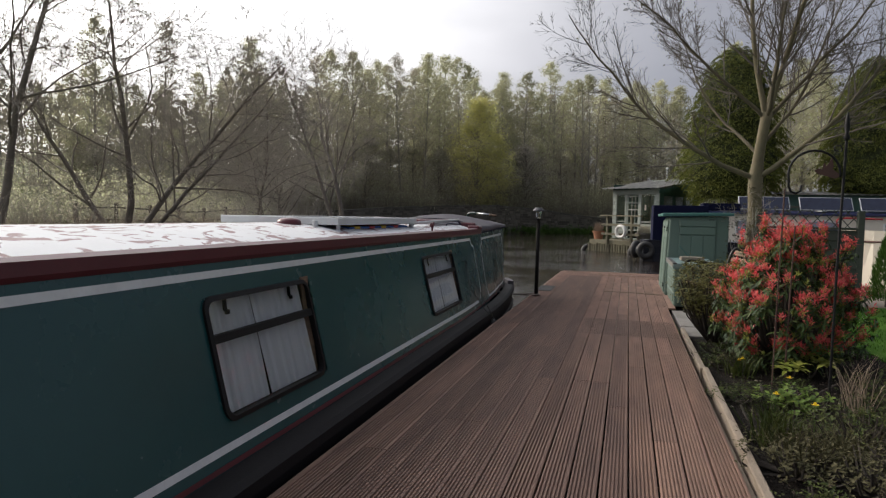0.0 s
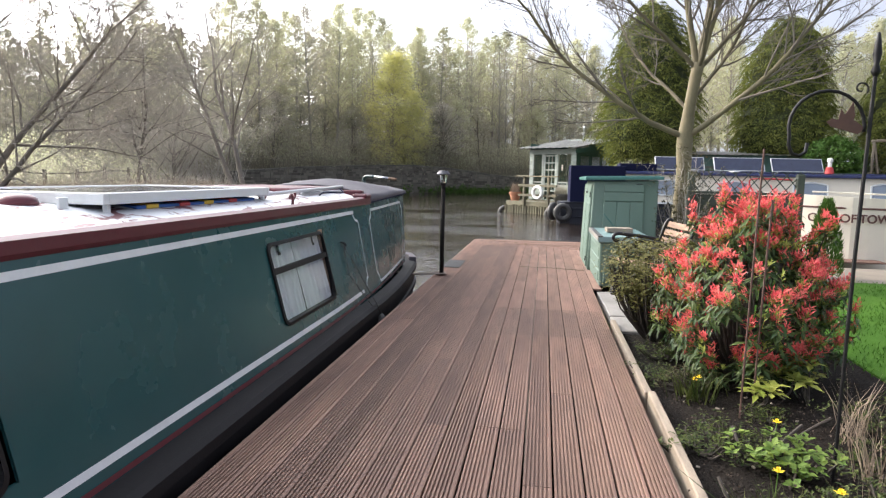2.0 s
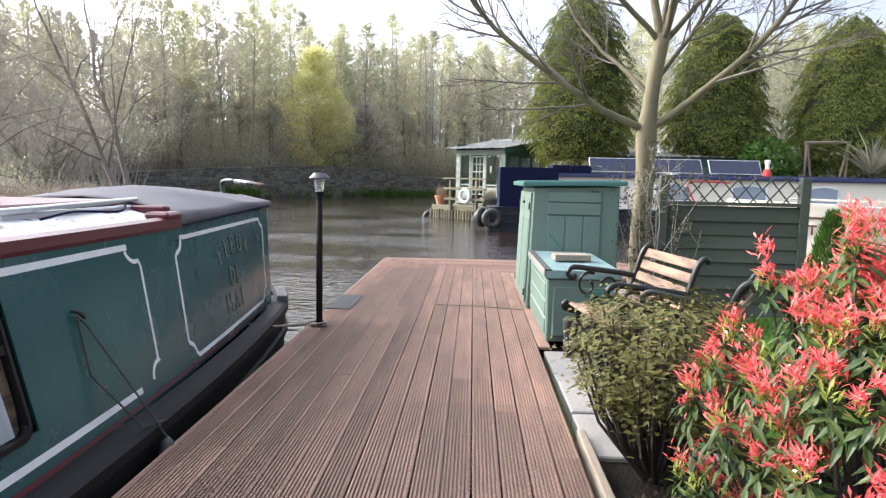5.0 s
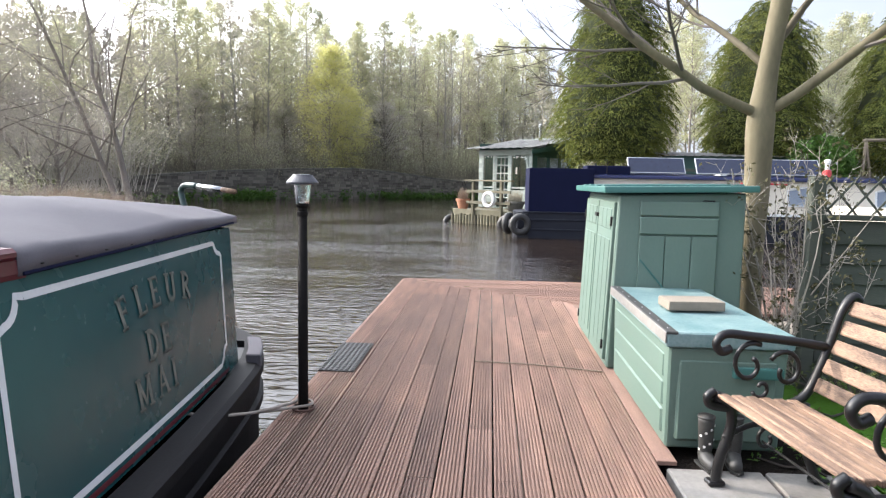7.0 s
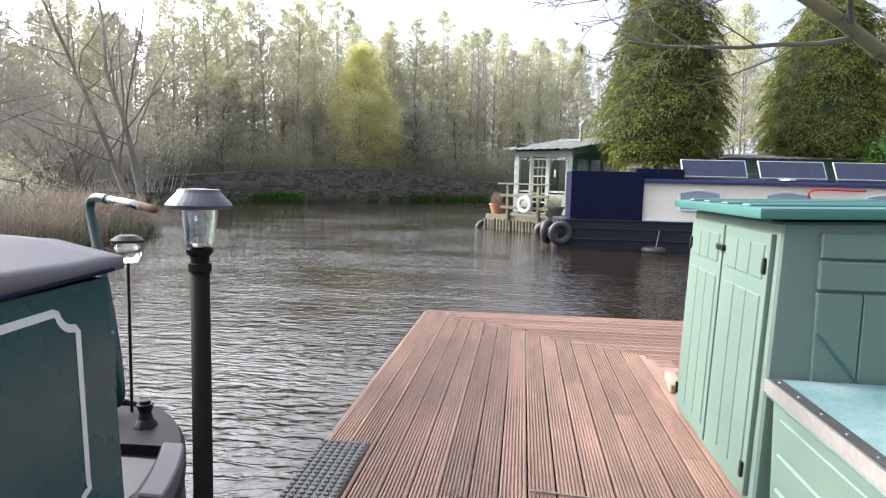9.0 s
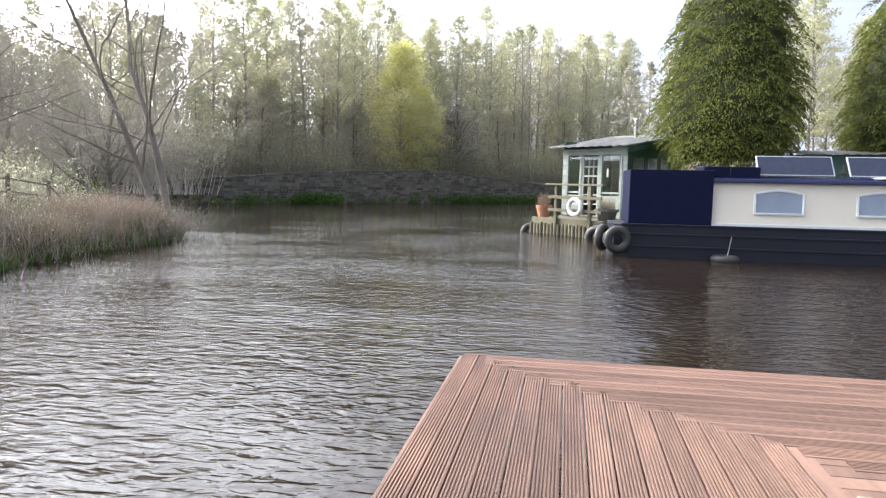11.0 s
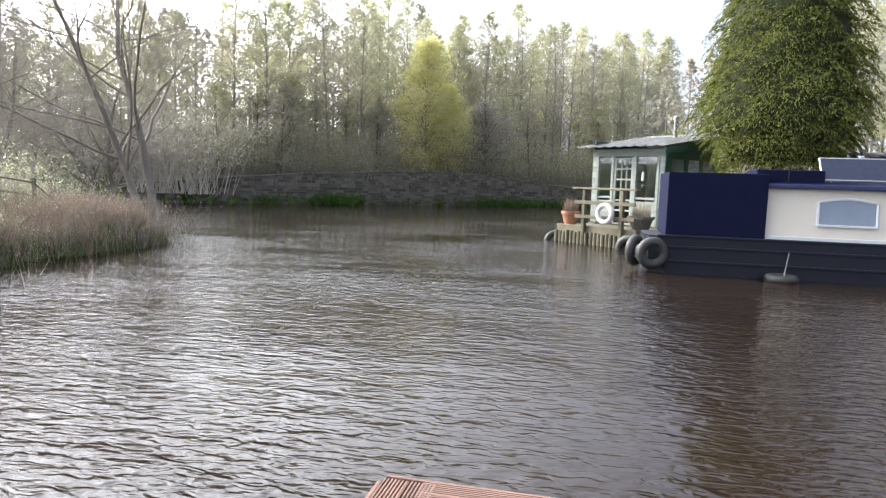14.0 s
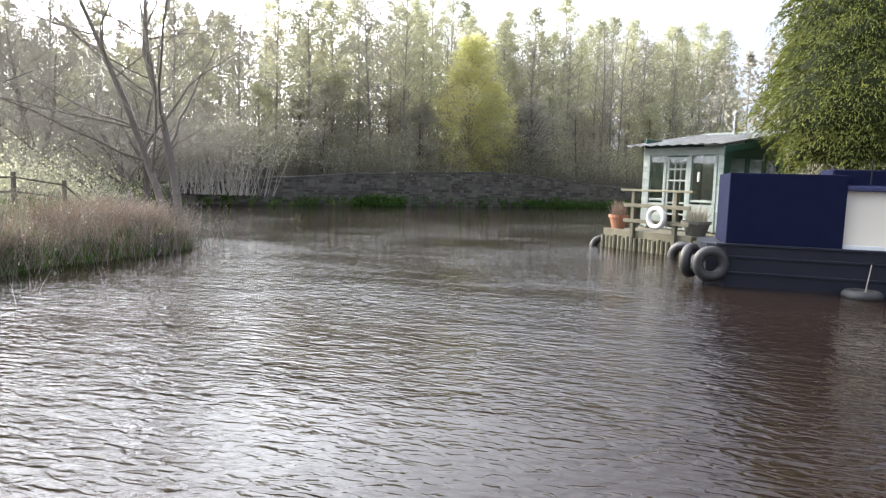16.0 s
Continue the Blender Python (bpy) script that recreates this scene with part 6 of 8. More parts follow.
def segments_mesh(segs, sides):
    """Tubes for (p0, p1, r0, r1) segments, as verts and faces."""
    p0 = np.array([s[0] for s in segs], float)
    p1 = np.array([s[1] for s in segs], float)
    r0 = np.array([s[2] for s in segs], float)
    r1 = np.array([s[3] for s in segs], float)
    d = p1 - p0
    d /= np.linalg.norm(d, axis=1, keepdims=True) + 1e-9
    ref = np.where(np.abs(d[:, 2:3]) < 0.9, np.array([[0, 0, 1.0]]), np.array([[1.0, 0, 0]]))
    u = np.cross(d, ref)
    u /= np.linalg.norm(u, axis=1, keepdims=True) + 1e-9
    w = np.cross(d, u)
    a = np.arange(sides) * 2 * math.pi / sides
    ring = u[:, None, :] * np.cos(a)[None, :, None] + w[:, None, :] * np.sin(a)[None, :, None]
    v = np.concatenate([p0[:, None, :] + ring * r0[:, None, None], p1[:, None, :] + ring * r1[:, None, None]], 1)
    base = (np.arange(len(segs)) * 2 * sides)[:, None]
    k = np.arange(sides)
    quad = np.stack([k, (k + 1) % sides, (k + 1) % sides + sides, k + sides], 1)
    faces = (base[:, :, None] + quad[None]).reshape(-1, 4)
    return v.reshape(-1, 3).tolist(), faces.tolist()


TWIG_MIN = 0.003
LOW_BRANCH = 0.25
KID_GIRTH = 1.0
TAPER = 0.4


def grow(rng, start, heading, length, radius, levels, spec, out, tips):
    """One limb and what grows from it. spec per level: (pieces, children, child length, child angle, droop, wander)."""
    level = levels
    pieces, kids, klen, kang, lift, wander = spec[level]
    p, d = Vector(start), Vector(heading).normalized()
    step = length / pieces
    kid_at = sorted(rng.uniform(LOW_BRANCH, 0.98) for _ in range(kids))
    r_end = radius * (0.35 if level > 0 else TAPER)
    turn = rng.uniform(0, 6.28)
    done = 0
    for i in range(pieces):
        d = (d + Vector((rng.gauss(0, wander), rng.gauss(0, wander), rng.gauss(0, wander) + lift))).normalized()
        q = p + d * step
        ra, rb = lerp(radius, r_end, i / pieces), lerp(radius, r_end, (i + 1) / pieces)
        out[level].append((p, q, ra, rb))
        while done < kids and kid_at[done] <= (i + 1) / pieces:
            t = kid_at[done] * pieces - i
            turn += 2.4 + rng.uniform(-0.5, 0.5)
            side = d.orthogonal().normalized()
            side = (Matrix.Rotation(turn, 3, d) @ side)
            ang = radians(kang * rng.uniform(0.7, 1.25))
            kd = d * math.cos(ang) + side * math.sin(ang)
            if level + 1 < len(spec):
                grow(rng, p.lerp(q, max(0, min(1, t))), kd, klen * length * rng.uniform(0.6, 1.15) * (1.1 - 0.5 * kid_at[done]),
                     max(TWIG_MIN, lerp(ra, rb, t) * rng.uniform(0.45, 0.65) * KID_GIRTH), level + 1, spec, out, tips)
            done += 1
        p = q
    tips.append((p, d))


def leaf_cloud(rng, anchors, count, size, spread, shape=1.6):
    """Small leaf quads scattered round anchor places."""
    a = np.array([tuple(x) for x in anchors])
    r = np.random.RandomState(rng.randint(0, 10 ** 6))
    c = a[r.randint(0, len(a), count)] + r.normal(0, spread, (count, 3))
    u = r.normal(0, 1, (count, 3))
    u /= np.linalg.norm(u, axis=1, keepdims=True)
    w = np.cross(u, r.normal(0, 1, (count, 3)))
    w /= np.linalg.norm(w, axis=1, keepdims=True) + 1e-9
    s = size * r.uniform(0.6, 1.3, (count, 1))
    v = np.stack([c - u * s * shape / 2, c + w * s / 2, c + u * s * shape / 2, c - w * s / 2], 1).reshape(-1, 3)
    f = (np.arange(count) * 4)[:, None] + np.arange(4)[None]
    return v.tolist(), f.tolist()


def tree(name, seed, heads, spec, bark, twig, leaves=None, label="", group="", sides=(7, 5, 4, 3, 3)):
    """A tree of real limbs. heads: stems (start, heading, length, radius). leaves: (material, count, size, spread)."""
    rng = random.Random(seed)
    out = [[] for _ in spec]
    tips = []
    for st, hd, ln, rad in heads:
        grow(rng, st, hd, ln, rad, 0, spec, out, tips)
    t = thing(name, 0, 0, 0, 0, label, "tree", group)
    v, f = [], []
    for lv in (0, 1):
        if lv < len(out) and out[lv]:
            a, b = segments_mesh(out[lv], sides[lv])
            f += [[i + len(v) for i in q] for q in b]
            v += a
    raw("trunk", v, f, bark, t, smooth=True)
    v, f = [], []
    for lv in range(2, len(out)):
        if out[lv]:
            a, b = segments_mesh(out[lv], sides[lv])
            f += [[i + len(v) for i in q] for q in b]
            v += a
    if v:
        raw("twig_crown", v, f, twig, t, smooth=True)
    if leaves:
        mat, count, size, spread = leaves
        anchors = [s[1] for lv in out[1:] for s in lv] if len(out) > 1 else [p for p, d in tips]
        a, b = leaf_cloud(rng, anchors, count, size, spread)
        raw("crown", a, b, mat, t)
    return t


def gz(x, y):
    return float(ground_height(np.array([float(x)]), np.array([float(y)]))[0])


TAPER, KID_GIRTH, LOW_BRANCH = 0.18, 0.85, 0.16
# bare tree beside the cupboard: stout trunk, then spreading limbs with buds
near = thing("garden_tree", 0, 0, 0, 0, "bare olive-barked garden tree with spreading budding branches", "tree")
part("trunk", tube(smooth_path([(0.02, 0, -0.15), (0.0, 0, 0.15), (-0.01, -0.01, 0.8), (0.01, -0.02, 1.4), (0.0, -0.03, 1.95), (0.05, -0.03, 2.55), (0.13, -0.03, 3.12)], 4),
                   [0.160, 0.155, 0.150, 0.141, 0.133, 0.128, 0.123, 0.120, 0.118, 0.115, 0.113, 0.111, 0.110, 0.111, 0.114, 0.118, 0.119, 0.108, 0.094, 0.087, 0.084, 0.084, 0.084, 0.086, 0.087], 14), M["bark"], near, smooth=True)
near.matrix_world = pose(3.46, 10.40, -0.05)
rng = random.Random(43)
spec_n = [(14, 20, 0.36, 36, 0.05, 0.075), (6, 9, 0.50, 32, 0.05, 0.07), (5, 6, 0.50, 32, 0.04, 0.09), (3, 0, 0, 0, 0.03, 0.12)]
all_out = [[] for _ in spec_n]
tips = []
FORK, HUB = (0.0, -0.03, 2.0), (0.12, -0.03, 3.0)
for st, hd, ln, rad in ((FORK, (-0.92, -0.25, 0.42), 4.4, 0.047), (FORK, (0.85, -0.30, 0.48), 4.2, 0.048), ((0.05, -0.03, 2.55), (0.75, 0.35, 0.80), 3.8, 0.034), ((0.03, -0.03, 2.4), (-0.55, 0.65, 0.75), 3.6, 0.032),
                        (HUB, (-0.75, -0.25, 0.75), 3.6, 0.036), (HUB, (-0.14, 0.05, 1.0), 4.4, 0.054), (HUB, (0.22, -0.10, 1.0), 4.4, 0.054), (HUB, (0.70, 0.15, 0.85), 3.8, 0.038), (HUB, (0.1, 0.6, 0.85), 3.6, 0.036), (HUB, (0.25, -0.65, 0.85), 3.4, 0.034)):
    out = [[] for _ in spec_n]
    grow(rng, st, hd, ln, rad, 0, spec_n, out, tips)
    for lv in range(4):
        all_out[lv] += out[lv]
    a, b = segments_mesh(out[0], 8)
    raw("limb", a, b, M["limb_bark"] if rad < 0.045 else M["bark"], near, smooth=True)
v, f = [], []
for lv, sd in ((1, 5), (2, 4), (3, 3)):
    a, b = segments_mesh(all_out[lv], sd)
    f += [[i + len(v) for i in q] for q in b]
    v += a
raw("twig_crown", v, f, M["grey_bark"], near, "fine bare twigs")
a, b = leaf_cloud(rng, [p for p, d in tips], 3500, 0.018, 0.012, 2.6)
raw("bud_cover", a, b, M["shrub_leaf"], near, "small opening buds", kind="stuff")

# bare trees on the opposite bank
TWIG_MIN, KID_GIRTH, LOW_BRANCH = 0.0055, 0.72, 0.22
# bank twig colour lightened to imitate veiling glare
M["bank_twig"] = material("glare_paled_bank_twigs", (0.27, 0.24, 0.205), (0.40, 0.365, 0.315), 0.9, scale=1, bump=0)
spec_b = [(10, 15, 0.54, 50, 0.03, 0.08), (7, 8, 0.58, 44, 0.03, 0.13), (6, 7, 0.6, 42, 0.02, 0.13), (4, 5, 0.6, 38, 0.0, 0.16), (2, 0, 0, 0, 0, 0.2)]
for nm, seed, x, y, heads, bark, lab in (
        ("bank_tree", 3, -10.9, 11.6, [((0, 0, -0.2), (-0.45, 0.1, 1), 5.5, 0.085), ((0.2, 0, -0.2), (0.55, 0.3, 0.9), 6.2, 0.085), ((0.1, 0.1, -0.2), (0.25, -0.2, 1), 6.5, 0.095), ((0.2, 0.2, -0.2), (0.85, 0.1, 0.6), 5.5, 0.07)], "bank_bark", "dark multi-stemmed bare tree leaning on the bank"),
        ("bank_tree", 7, -12.2, 9.0, [((0, 0, -0.2), (-0.1, 0, 1), 9.0, 0.13), ((0.3, 0.1, -0.2), (0.3, 0.15, 1), 8.0, 0.10)], "bank_bark", "tall dark bare tree with long limbs"),
        ("bank_tree", 19, -11.7, 19.2, [((0, 0, -0.2), (0.12, 0, 1), 5.2, 0.06), ((0.4, 0.2, -0.2), (-0.2, 0.1, 1), 4.8, 0.05)], "grey_bark", "slender pair of bare grey stems"),
        ("bank_tree", 23, -11.4, 26.3, [((0, 0, -0.2), (-0.22, 0, 1), 9.0, 0.125), ((0.13, 0.1, -0.2), (-0.06, 0.05, 1), 9.6, 0.13)], "bank_bark", "twin-stemmed bare tree on the reedy headland"),
        ("bank_tree", 31, -19.8, 34.0, [((0, 0, -0.2), (-0.35, 0.1, 1), 7.0, 0.20), ((0.2, 0, -0.2), (0.35, -0.2, 0.9), 6.5, 0.17), ((0, 0.1, -0.2), (-0.8, -0.2, 0.7), 6.0, 0.15)], "bank_bark", "gnarled spreading bare tree in the field"),
        ("bank_tree", 37, -25.0, 33.0, [((0, 0, -0.2), (-0.2, 0.1, 1), 7.5, 0.18), ((0.2, 0, -0.2), (0.5, 0.2, 0.9), 6.5, 0.15)], "bank_bark", "gnarled spreading bare tree in the field")):
    t = tree(nm, seed, heads, spec_b, M[bark], M["bank_twig"], leaves=(M["leaf_dull"], 500, 0.035, 0.10), label=lab)
    t.matrix_world = pose(x, y, gz(x, y))

# woodland: a few grown kinds, set out many times
def plume_tree(seed, h, rad, bark, leaf, count, width, low, size=0.13, droop=0.25, name="woodland_tree", label="", group="woodland trees", boughs=46):
    """A slender tree: a straight stem, boughs that rise and then hang at their ends, leaves gathered on them."""
    rng = random.Random(seed)
    r = np.random.RandomState(seed)
    stem, bough, fine, hold = [], [], [], []
    p, lean = Vector((0, 0, -0.4)), Vector((rng.gauss(0, 0.03), rng.gauss(0, 0.03), 1))
    spine = [p]
    for i in range(12):
        q = p + (lean + Vector((rng.gauss(0, 0.025), rng.gauss(0, 0.025), 0))) * (h + 0.4) / 12
        stem.append((p, q, lerp(rad, 0.02, i / 12), lerp(rad, 0.02, (i + 1) / 12)))
        p = q
        spine.append(p)
    for i in range(boughs):
        t = low + (0.985 - low) * ((i + rng.random()) / boughs) ** 0.9
        k = t * 12
        b = spine[int(k)].lerp(spine[min(12, int(k) + 1)], k - int(k))
        u = (t - low) / (1 - low)
        reach = width * (min(1, 0.45 + 2.2 * u) * (1 - u ** 2.2) ** 0.8 + 0.06) * rng.uniform(0.65, 1.12)
        a = i * 2.4 + rng.uniform(-0.5, 0.5)
        o = Vector((math.cos(a), math.sin(a), 0))
        q1 = b + o * reach * 0.5 + Vector((0, 0, reach * rng.uniform(0.5, 0.85)))
        q2 = q1 + o * reach * 0.5 + Vector((0, 0, reach * (rng.uniform(0.25, 0.6) - droop)))
        rb = lerp(rad, 0.02, t) * 0.42 + 0.006
        bough += [(b, q1, rb, rb * 0.6), (q1, q2, rb * 0.6, 0.006)]
        for j in range(14):
            s = rng.uniform(0.3, 1.0)
            c = b.lerp(q1, s * 2) if s < 0.5 else q1.lerp(q2, s * 2 - 1)
            d = (o * rng.uniform(-0.1, 0.9) + Vector((rng.gauss(0, 0.5), rng.gauss(0, 0.5), rng.uniform(0.1, 0.9) - droop))).normalized()
            e = c + d * reach * rng.uniform(0.22, 0.45)
            fine.append((c, e, 0.014, 0.007))
            hold += [c.lerp(e, 0.4), c.lerp(e, 0.75), e]
    t = thing(name, 0, 0, 0, 0, label, "tree", group)
    a, b = segments_mesh(stem, 7)
    a2, b2_ = segments_mesh(bough, 4)
    raw("trunk", a + a2, b + [[i + len(a) for i in q] for q in b2_], bark, t, smooth=True)
    a, b = segments_mesh(fine, 3)
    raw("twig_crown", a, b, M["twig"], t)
    if leaf:
        a, b = leaf_cloud(rng, hold, count, size, width * 0.085)
        raw("crown", a, b, leaf, t)
    return t


kinds = []
IN_LEAF, BARE = "tall slender woodland tree in young leaf, colours paled as haze", "bare woodland tree with fine twigs, greyed as haze"
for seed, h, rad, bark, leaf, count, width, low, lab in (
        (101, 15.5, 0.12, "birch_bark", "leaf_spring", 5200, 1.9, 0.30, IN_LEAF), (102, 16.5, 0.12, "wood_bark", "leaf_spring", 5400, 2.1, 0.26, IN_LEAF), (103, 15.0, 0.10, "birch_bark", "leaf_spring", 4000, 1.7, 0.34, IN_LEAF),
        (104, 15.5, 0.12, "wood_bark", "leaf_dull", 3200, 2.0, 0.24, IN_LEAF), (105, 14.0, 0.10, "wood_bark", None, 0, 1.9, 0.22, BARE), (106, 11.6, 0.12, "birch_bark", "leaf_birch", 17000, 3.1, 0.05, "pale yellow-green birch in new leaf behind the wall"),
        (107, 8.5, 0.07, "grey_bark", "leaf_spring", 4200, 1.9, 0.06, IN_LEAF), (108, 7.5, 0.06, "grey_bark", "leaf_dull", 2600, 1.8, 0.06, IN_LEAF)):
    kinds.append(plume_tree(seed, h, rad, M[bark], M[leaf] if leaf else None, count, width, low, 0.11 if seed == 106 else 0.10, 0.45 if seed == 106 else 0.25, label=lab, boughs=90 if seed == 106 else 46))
bare_bush = plume_tree(120, 7.6, 0.09, M["grey_bark"], None, 0, 2.7, 0.04, name="bare_tree", label="domed grey-brown leafless tree behind the wall", group="", boughs=150)
bare_bush.matrix_world = pose(-8.9, 68.2, 1.1)
wr = random.Random(77)
spots = []
for rowi, (off, gap) in enumerate(((4.5, 2.7), (7.5, 2.6), (11.5, 2.8), (16.0, 3.2))):
    s = -19.0 + wr.uniform(0, 2) - rowi * 1.0
    while s < 60:
        o = off + wr.uniform(-1.4, 1.4)
        x = -24 + (s - o) * 0.7071
        y = 50 + (s + o) * 0.7071
        spots.append((x, y, rowi))
        s += gap * wr.uniform(0.75, 1.3)
# wood behind the conifers on the other side
for rowi, (y0, gap) in enumerate(((46, 2.8), (51, 3.0), (57, 3.4))):
    x = 9.0
    while x < 50:
        spots.append((x + wr.uniform(-1, 1), y0 + wr.uniform(-2, 2), rowi))
        x += gap
for y0 in (49, 54, 60):
    x = 12.0
    while x < 34:
        spots.append((x + wr.uniform(-0.8, 0.8), y0 + wr.uniform(-1.5, 1.5), 8))
        x += 2.3
for _ in range(95):
    sv, o = wr.uniform(-20, 58), wr.choice((2.2, 3.5, 5.5, 9.0, 13.0, 19.0, 26.0)) + wr.uniform(-0.8, 0.8)
    spots.append((-24 + (sv - o) * 0.7071, 50 + (sv + o) * 0.7071, 9))
for _ in range(14):
    spots.append((wr.uniform(8, 48), wr.uniform(42, 58), 9))
used = set()
for x, y, rowi in spots:
    if water_depth(np.array([x]), np.array([y]))[0] > -1.5:
        continue
    k = wr.choice((0, 0, 1, 1, 2, 2, 3, 4, 4)) if x > -26 else wr.choice((0, 2, 4, 3, 6))
    if rowi == 9:
        k = wr.choice((6, 7))
    if rowi == 8:
        k = wr.choice((0, 1, 2, 3))
    m = pose(x, y, gz(x, y), 0, 0, wr.uniform(0, 360))
    sc = wr.uniform(0.80, 1.02) * (1 + 0.20 * min(1, max(0, (y - 64) / 26)) if x < 9 and rowi != 9 else 0.8 if x > 9 else 1.0)
    sc *= 0.78 if x < -29 else 1.0
    c = kinds[k] if k not in used else copy_thing(kinds[k], m)
    if k not in used:
        kinds[k].matrix_world = m
        used.add(k)
    else:
        c.scale = (sc * 1.1, sc * 1.1, sc)
kinds[5].matrix_world = pose(-13.4, 63.6, 1.1, 0, 0, 40)
c = copy_thing(kinds[5], pose(-12.0, 64.6, 1.1, 0, 0, 160))
c.scale = (0.8, 0.8, 0.72)


def far_wood(places, seed, label):
    """The depth of the wood: many slender leafing trees grown together."""
    r = np.random.RandomState(seed)
    stems, va, count = [], [], 0
    for x, y, z, h in places:
        stems.append((Vector((x, y, z - 0.3)), Vector((x + r.normal(0, 0.3), y, z + h * 0.96)), 0.12, 0.03))
        n = int(46 * h)
        u = r.uniform(0, 1, n) ** 0.8
        spread = 0.145 * h * np.minimum(1, 0.5 + 1.8 * u) * (1 - u ** 2.4) ** 0.8 + 0.08
        a, q = r.uniform(0, 6.283, n), np.sqrt(r.uniform(0.08, 1, n))
        va.append(np.stack([x + np.cos(a) * q * spread, y + np.sin(a) * q * spread, z + h * (0.16 + 0.84 * u)], 1))
    t = thing("far_wood", 0, 0, 0, 0, label, "wood", kind="stuff")
    v, f = segments_mesh(stems, 4)
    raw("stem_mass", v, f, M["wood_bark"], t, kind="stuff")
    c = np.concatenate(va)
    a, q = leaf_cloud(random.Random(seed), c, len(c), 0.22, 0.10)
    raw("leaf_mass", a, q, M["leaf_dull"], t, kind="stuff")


fw = []
for k in range(150):
    sv, o = -26 + 88 * (k + wr.random()) / 150, wr.uniform(20, 31)
    x, y = -24 + (sv - o) * 0.7071, 50 + (sv + o) * 0.7071
    fw.append((x, y, gz(x, y), wr.uniform(10.5, 14.0) * (0.72 if sv < -4 else 1.0)))
far_wood(fw, 301, "deep spring wood behind the stone wall, haze painted into its colours")
fw = []
for k in range(45):
    x, y = wr.uniform(5, 52), wr.uniform(60, 68)
    fw.append((x, y, gz(x, y), wr.uniform(9.5, 12.5)))
far_wood(fw, 302, "spring wood beyond the conifers, haze painted into its colours")


def thicket(name, places, seed, twigs, leaves, height, twig_mat, leaf_mat, label, leaf_size=0.10):
    """Undergrowth: stems springing from many places, with scattered leaves."""
    r = np.random.RandomState(seed)
    pl = np.array(places)
    b = pl[r.randint(0, len(pl), twigs)] + np.c_[r.normal(0, 0.8, (twigs, 2)), np.zeros(twigs)]
    d = np.c_[r.normal(0, 0.27, (twigs, 2)), np.ones(twigs)]
    ln = height * r.uniform(0.35, 1.0, (twigs, 1))
    mid = b + d * ln * 0.55
    tip = mid + (d + np.c_[r.normal(0, 0.5, (twigs, 2)), r.normal(0, 0.15, twigs)]) * ln * 0.45
    rad = 0.0022 * height * (1 + r.uniform(0, 1, twigs))
    segs = [(b[i], mid[i], rad[i], rad[i] * 0.7) for i in range(twigs)] + [(mid[i], tip[i], rad[i] * 0.7, rad[i] * 0.25) for i in range(twigs)]
    v, f = segments_mesh(segs, 3)
    t = thing(name, 0, 0, 0, 0, label, "undergrowth", kind="stuff")
    raw("stem_mass", v, f, twig_mat, t, kind="stuff")
    if leaves:
        rng = random.Random(seed)
        anchors = np.concatenate([mid, tip, (mid + tip) / 2])
        a, q = leaf_cloud(rng, anchors, leaves, leaf_size, 0.22)
        raw("leaf_mass", a, q, leaf_mat, t, kind="stuff")
    return t


ur = random.Random(5)
for i in range(6):
    pl = []
    for _ in range(60):
        s = -6 + i * 8.0 + ur.uniform(0, 8.0)
        o = ur.choice((1.6, 2.5, 4.5, 7, 10, 15, 21)) + ur.uniform(-0.8, 0.8)
        x, y = -24 + (s - o) * 0.7071, 50 + (s + o) * 0.7071
        if water_depth(np.array([x]), np.array([y]))[0] < -0.6:
            pl.append((x, y, gz(x, y)))
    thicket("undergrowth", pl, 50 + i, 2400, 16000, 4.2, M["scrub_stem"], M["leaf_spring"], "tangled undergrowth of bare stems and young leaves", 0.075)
# hedges and scrub on the left, beyond the headland and along the field
pl = [(x, y, gz(x, y)) for x, y in [(-25 - k * 0.5 + ur.uniform(-1, 1), 33 + k * 0.8 + ur.uniform(-1.5, 1.5)) for k in range(14)]]
thicket("undergrowth", pl, 70, 500, 5000, 1.3, M["bank_twig"], M["leaf_spring"], "scrubby young growth along the far bank", 0.06)
pl = [(x, y, gz(x, y)) for x, y in [(-19 + ur.uniform(-3, 2), 12 + k * 1.3) for k in range(16)]]
thicket("undergrowth", pl, 71, 1500, 15000, 2.2, M["twig"], M["leaf_spring"], "leafy young hedge at the field edge", 0.055)
pl = [(-11.2 + ur.uniform(-1.2, 0.6), 8.5 + k * 0.9, gz(-11.2, 8.5 + k * 0.9)) for k in range(13)]
thicket("undergrowth", pl, 72, 1400, 5000, 1.5, M["bank_twig"], M["leaf_dull"], "low scrub below the bank trees", 0.028)
pl = [(-70 + k * 2.2, 45 + ur.uniform(-6, 6), 0.2) for k in range(22)]
thicket("undergrowth", pl, 73, 1800, 30000, 6.0, M["twig"], M["leaf_dull"], "distant hedgerow across the field, haze painted into its colours", 0.12)


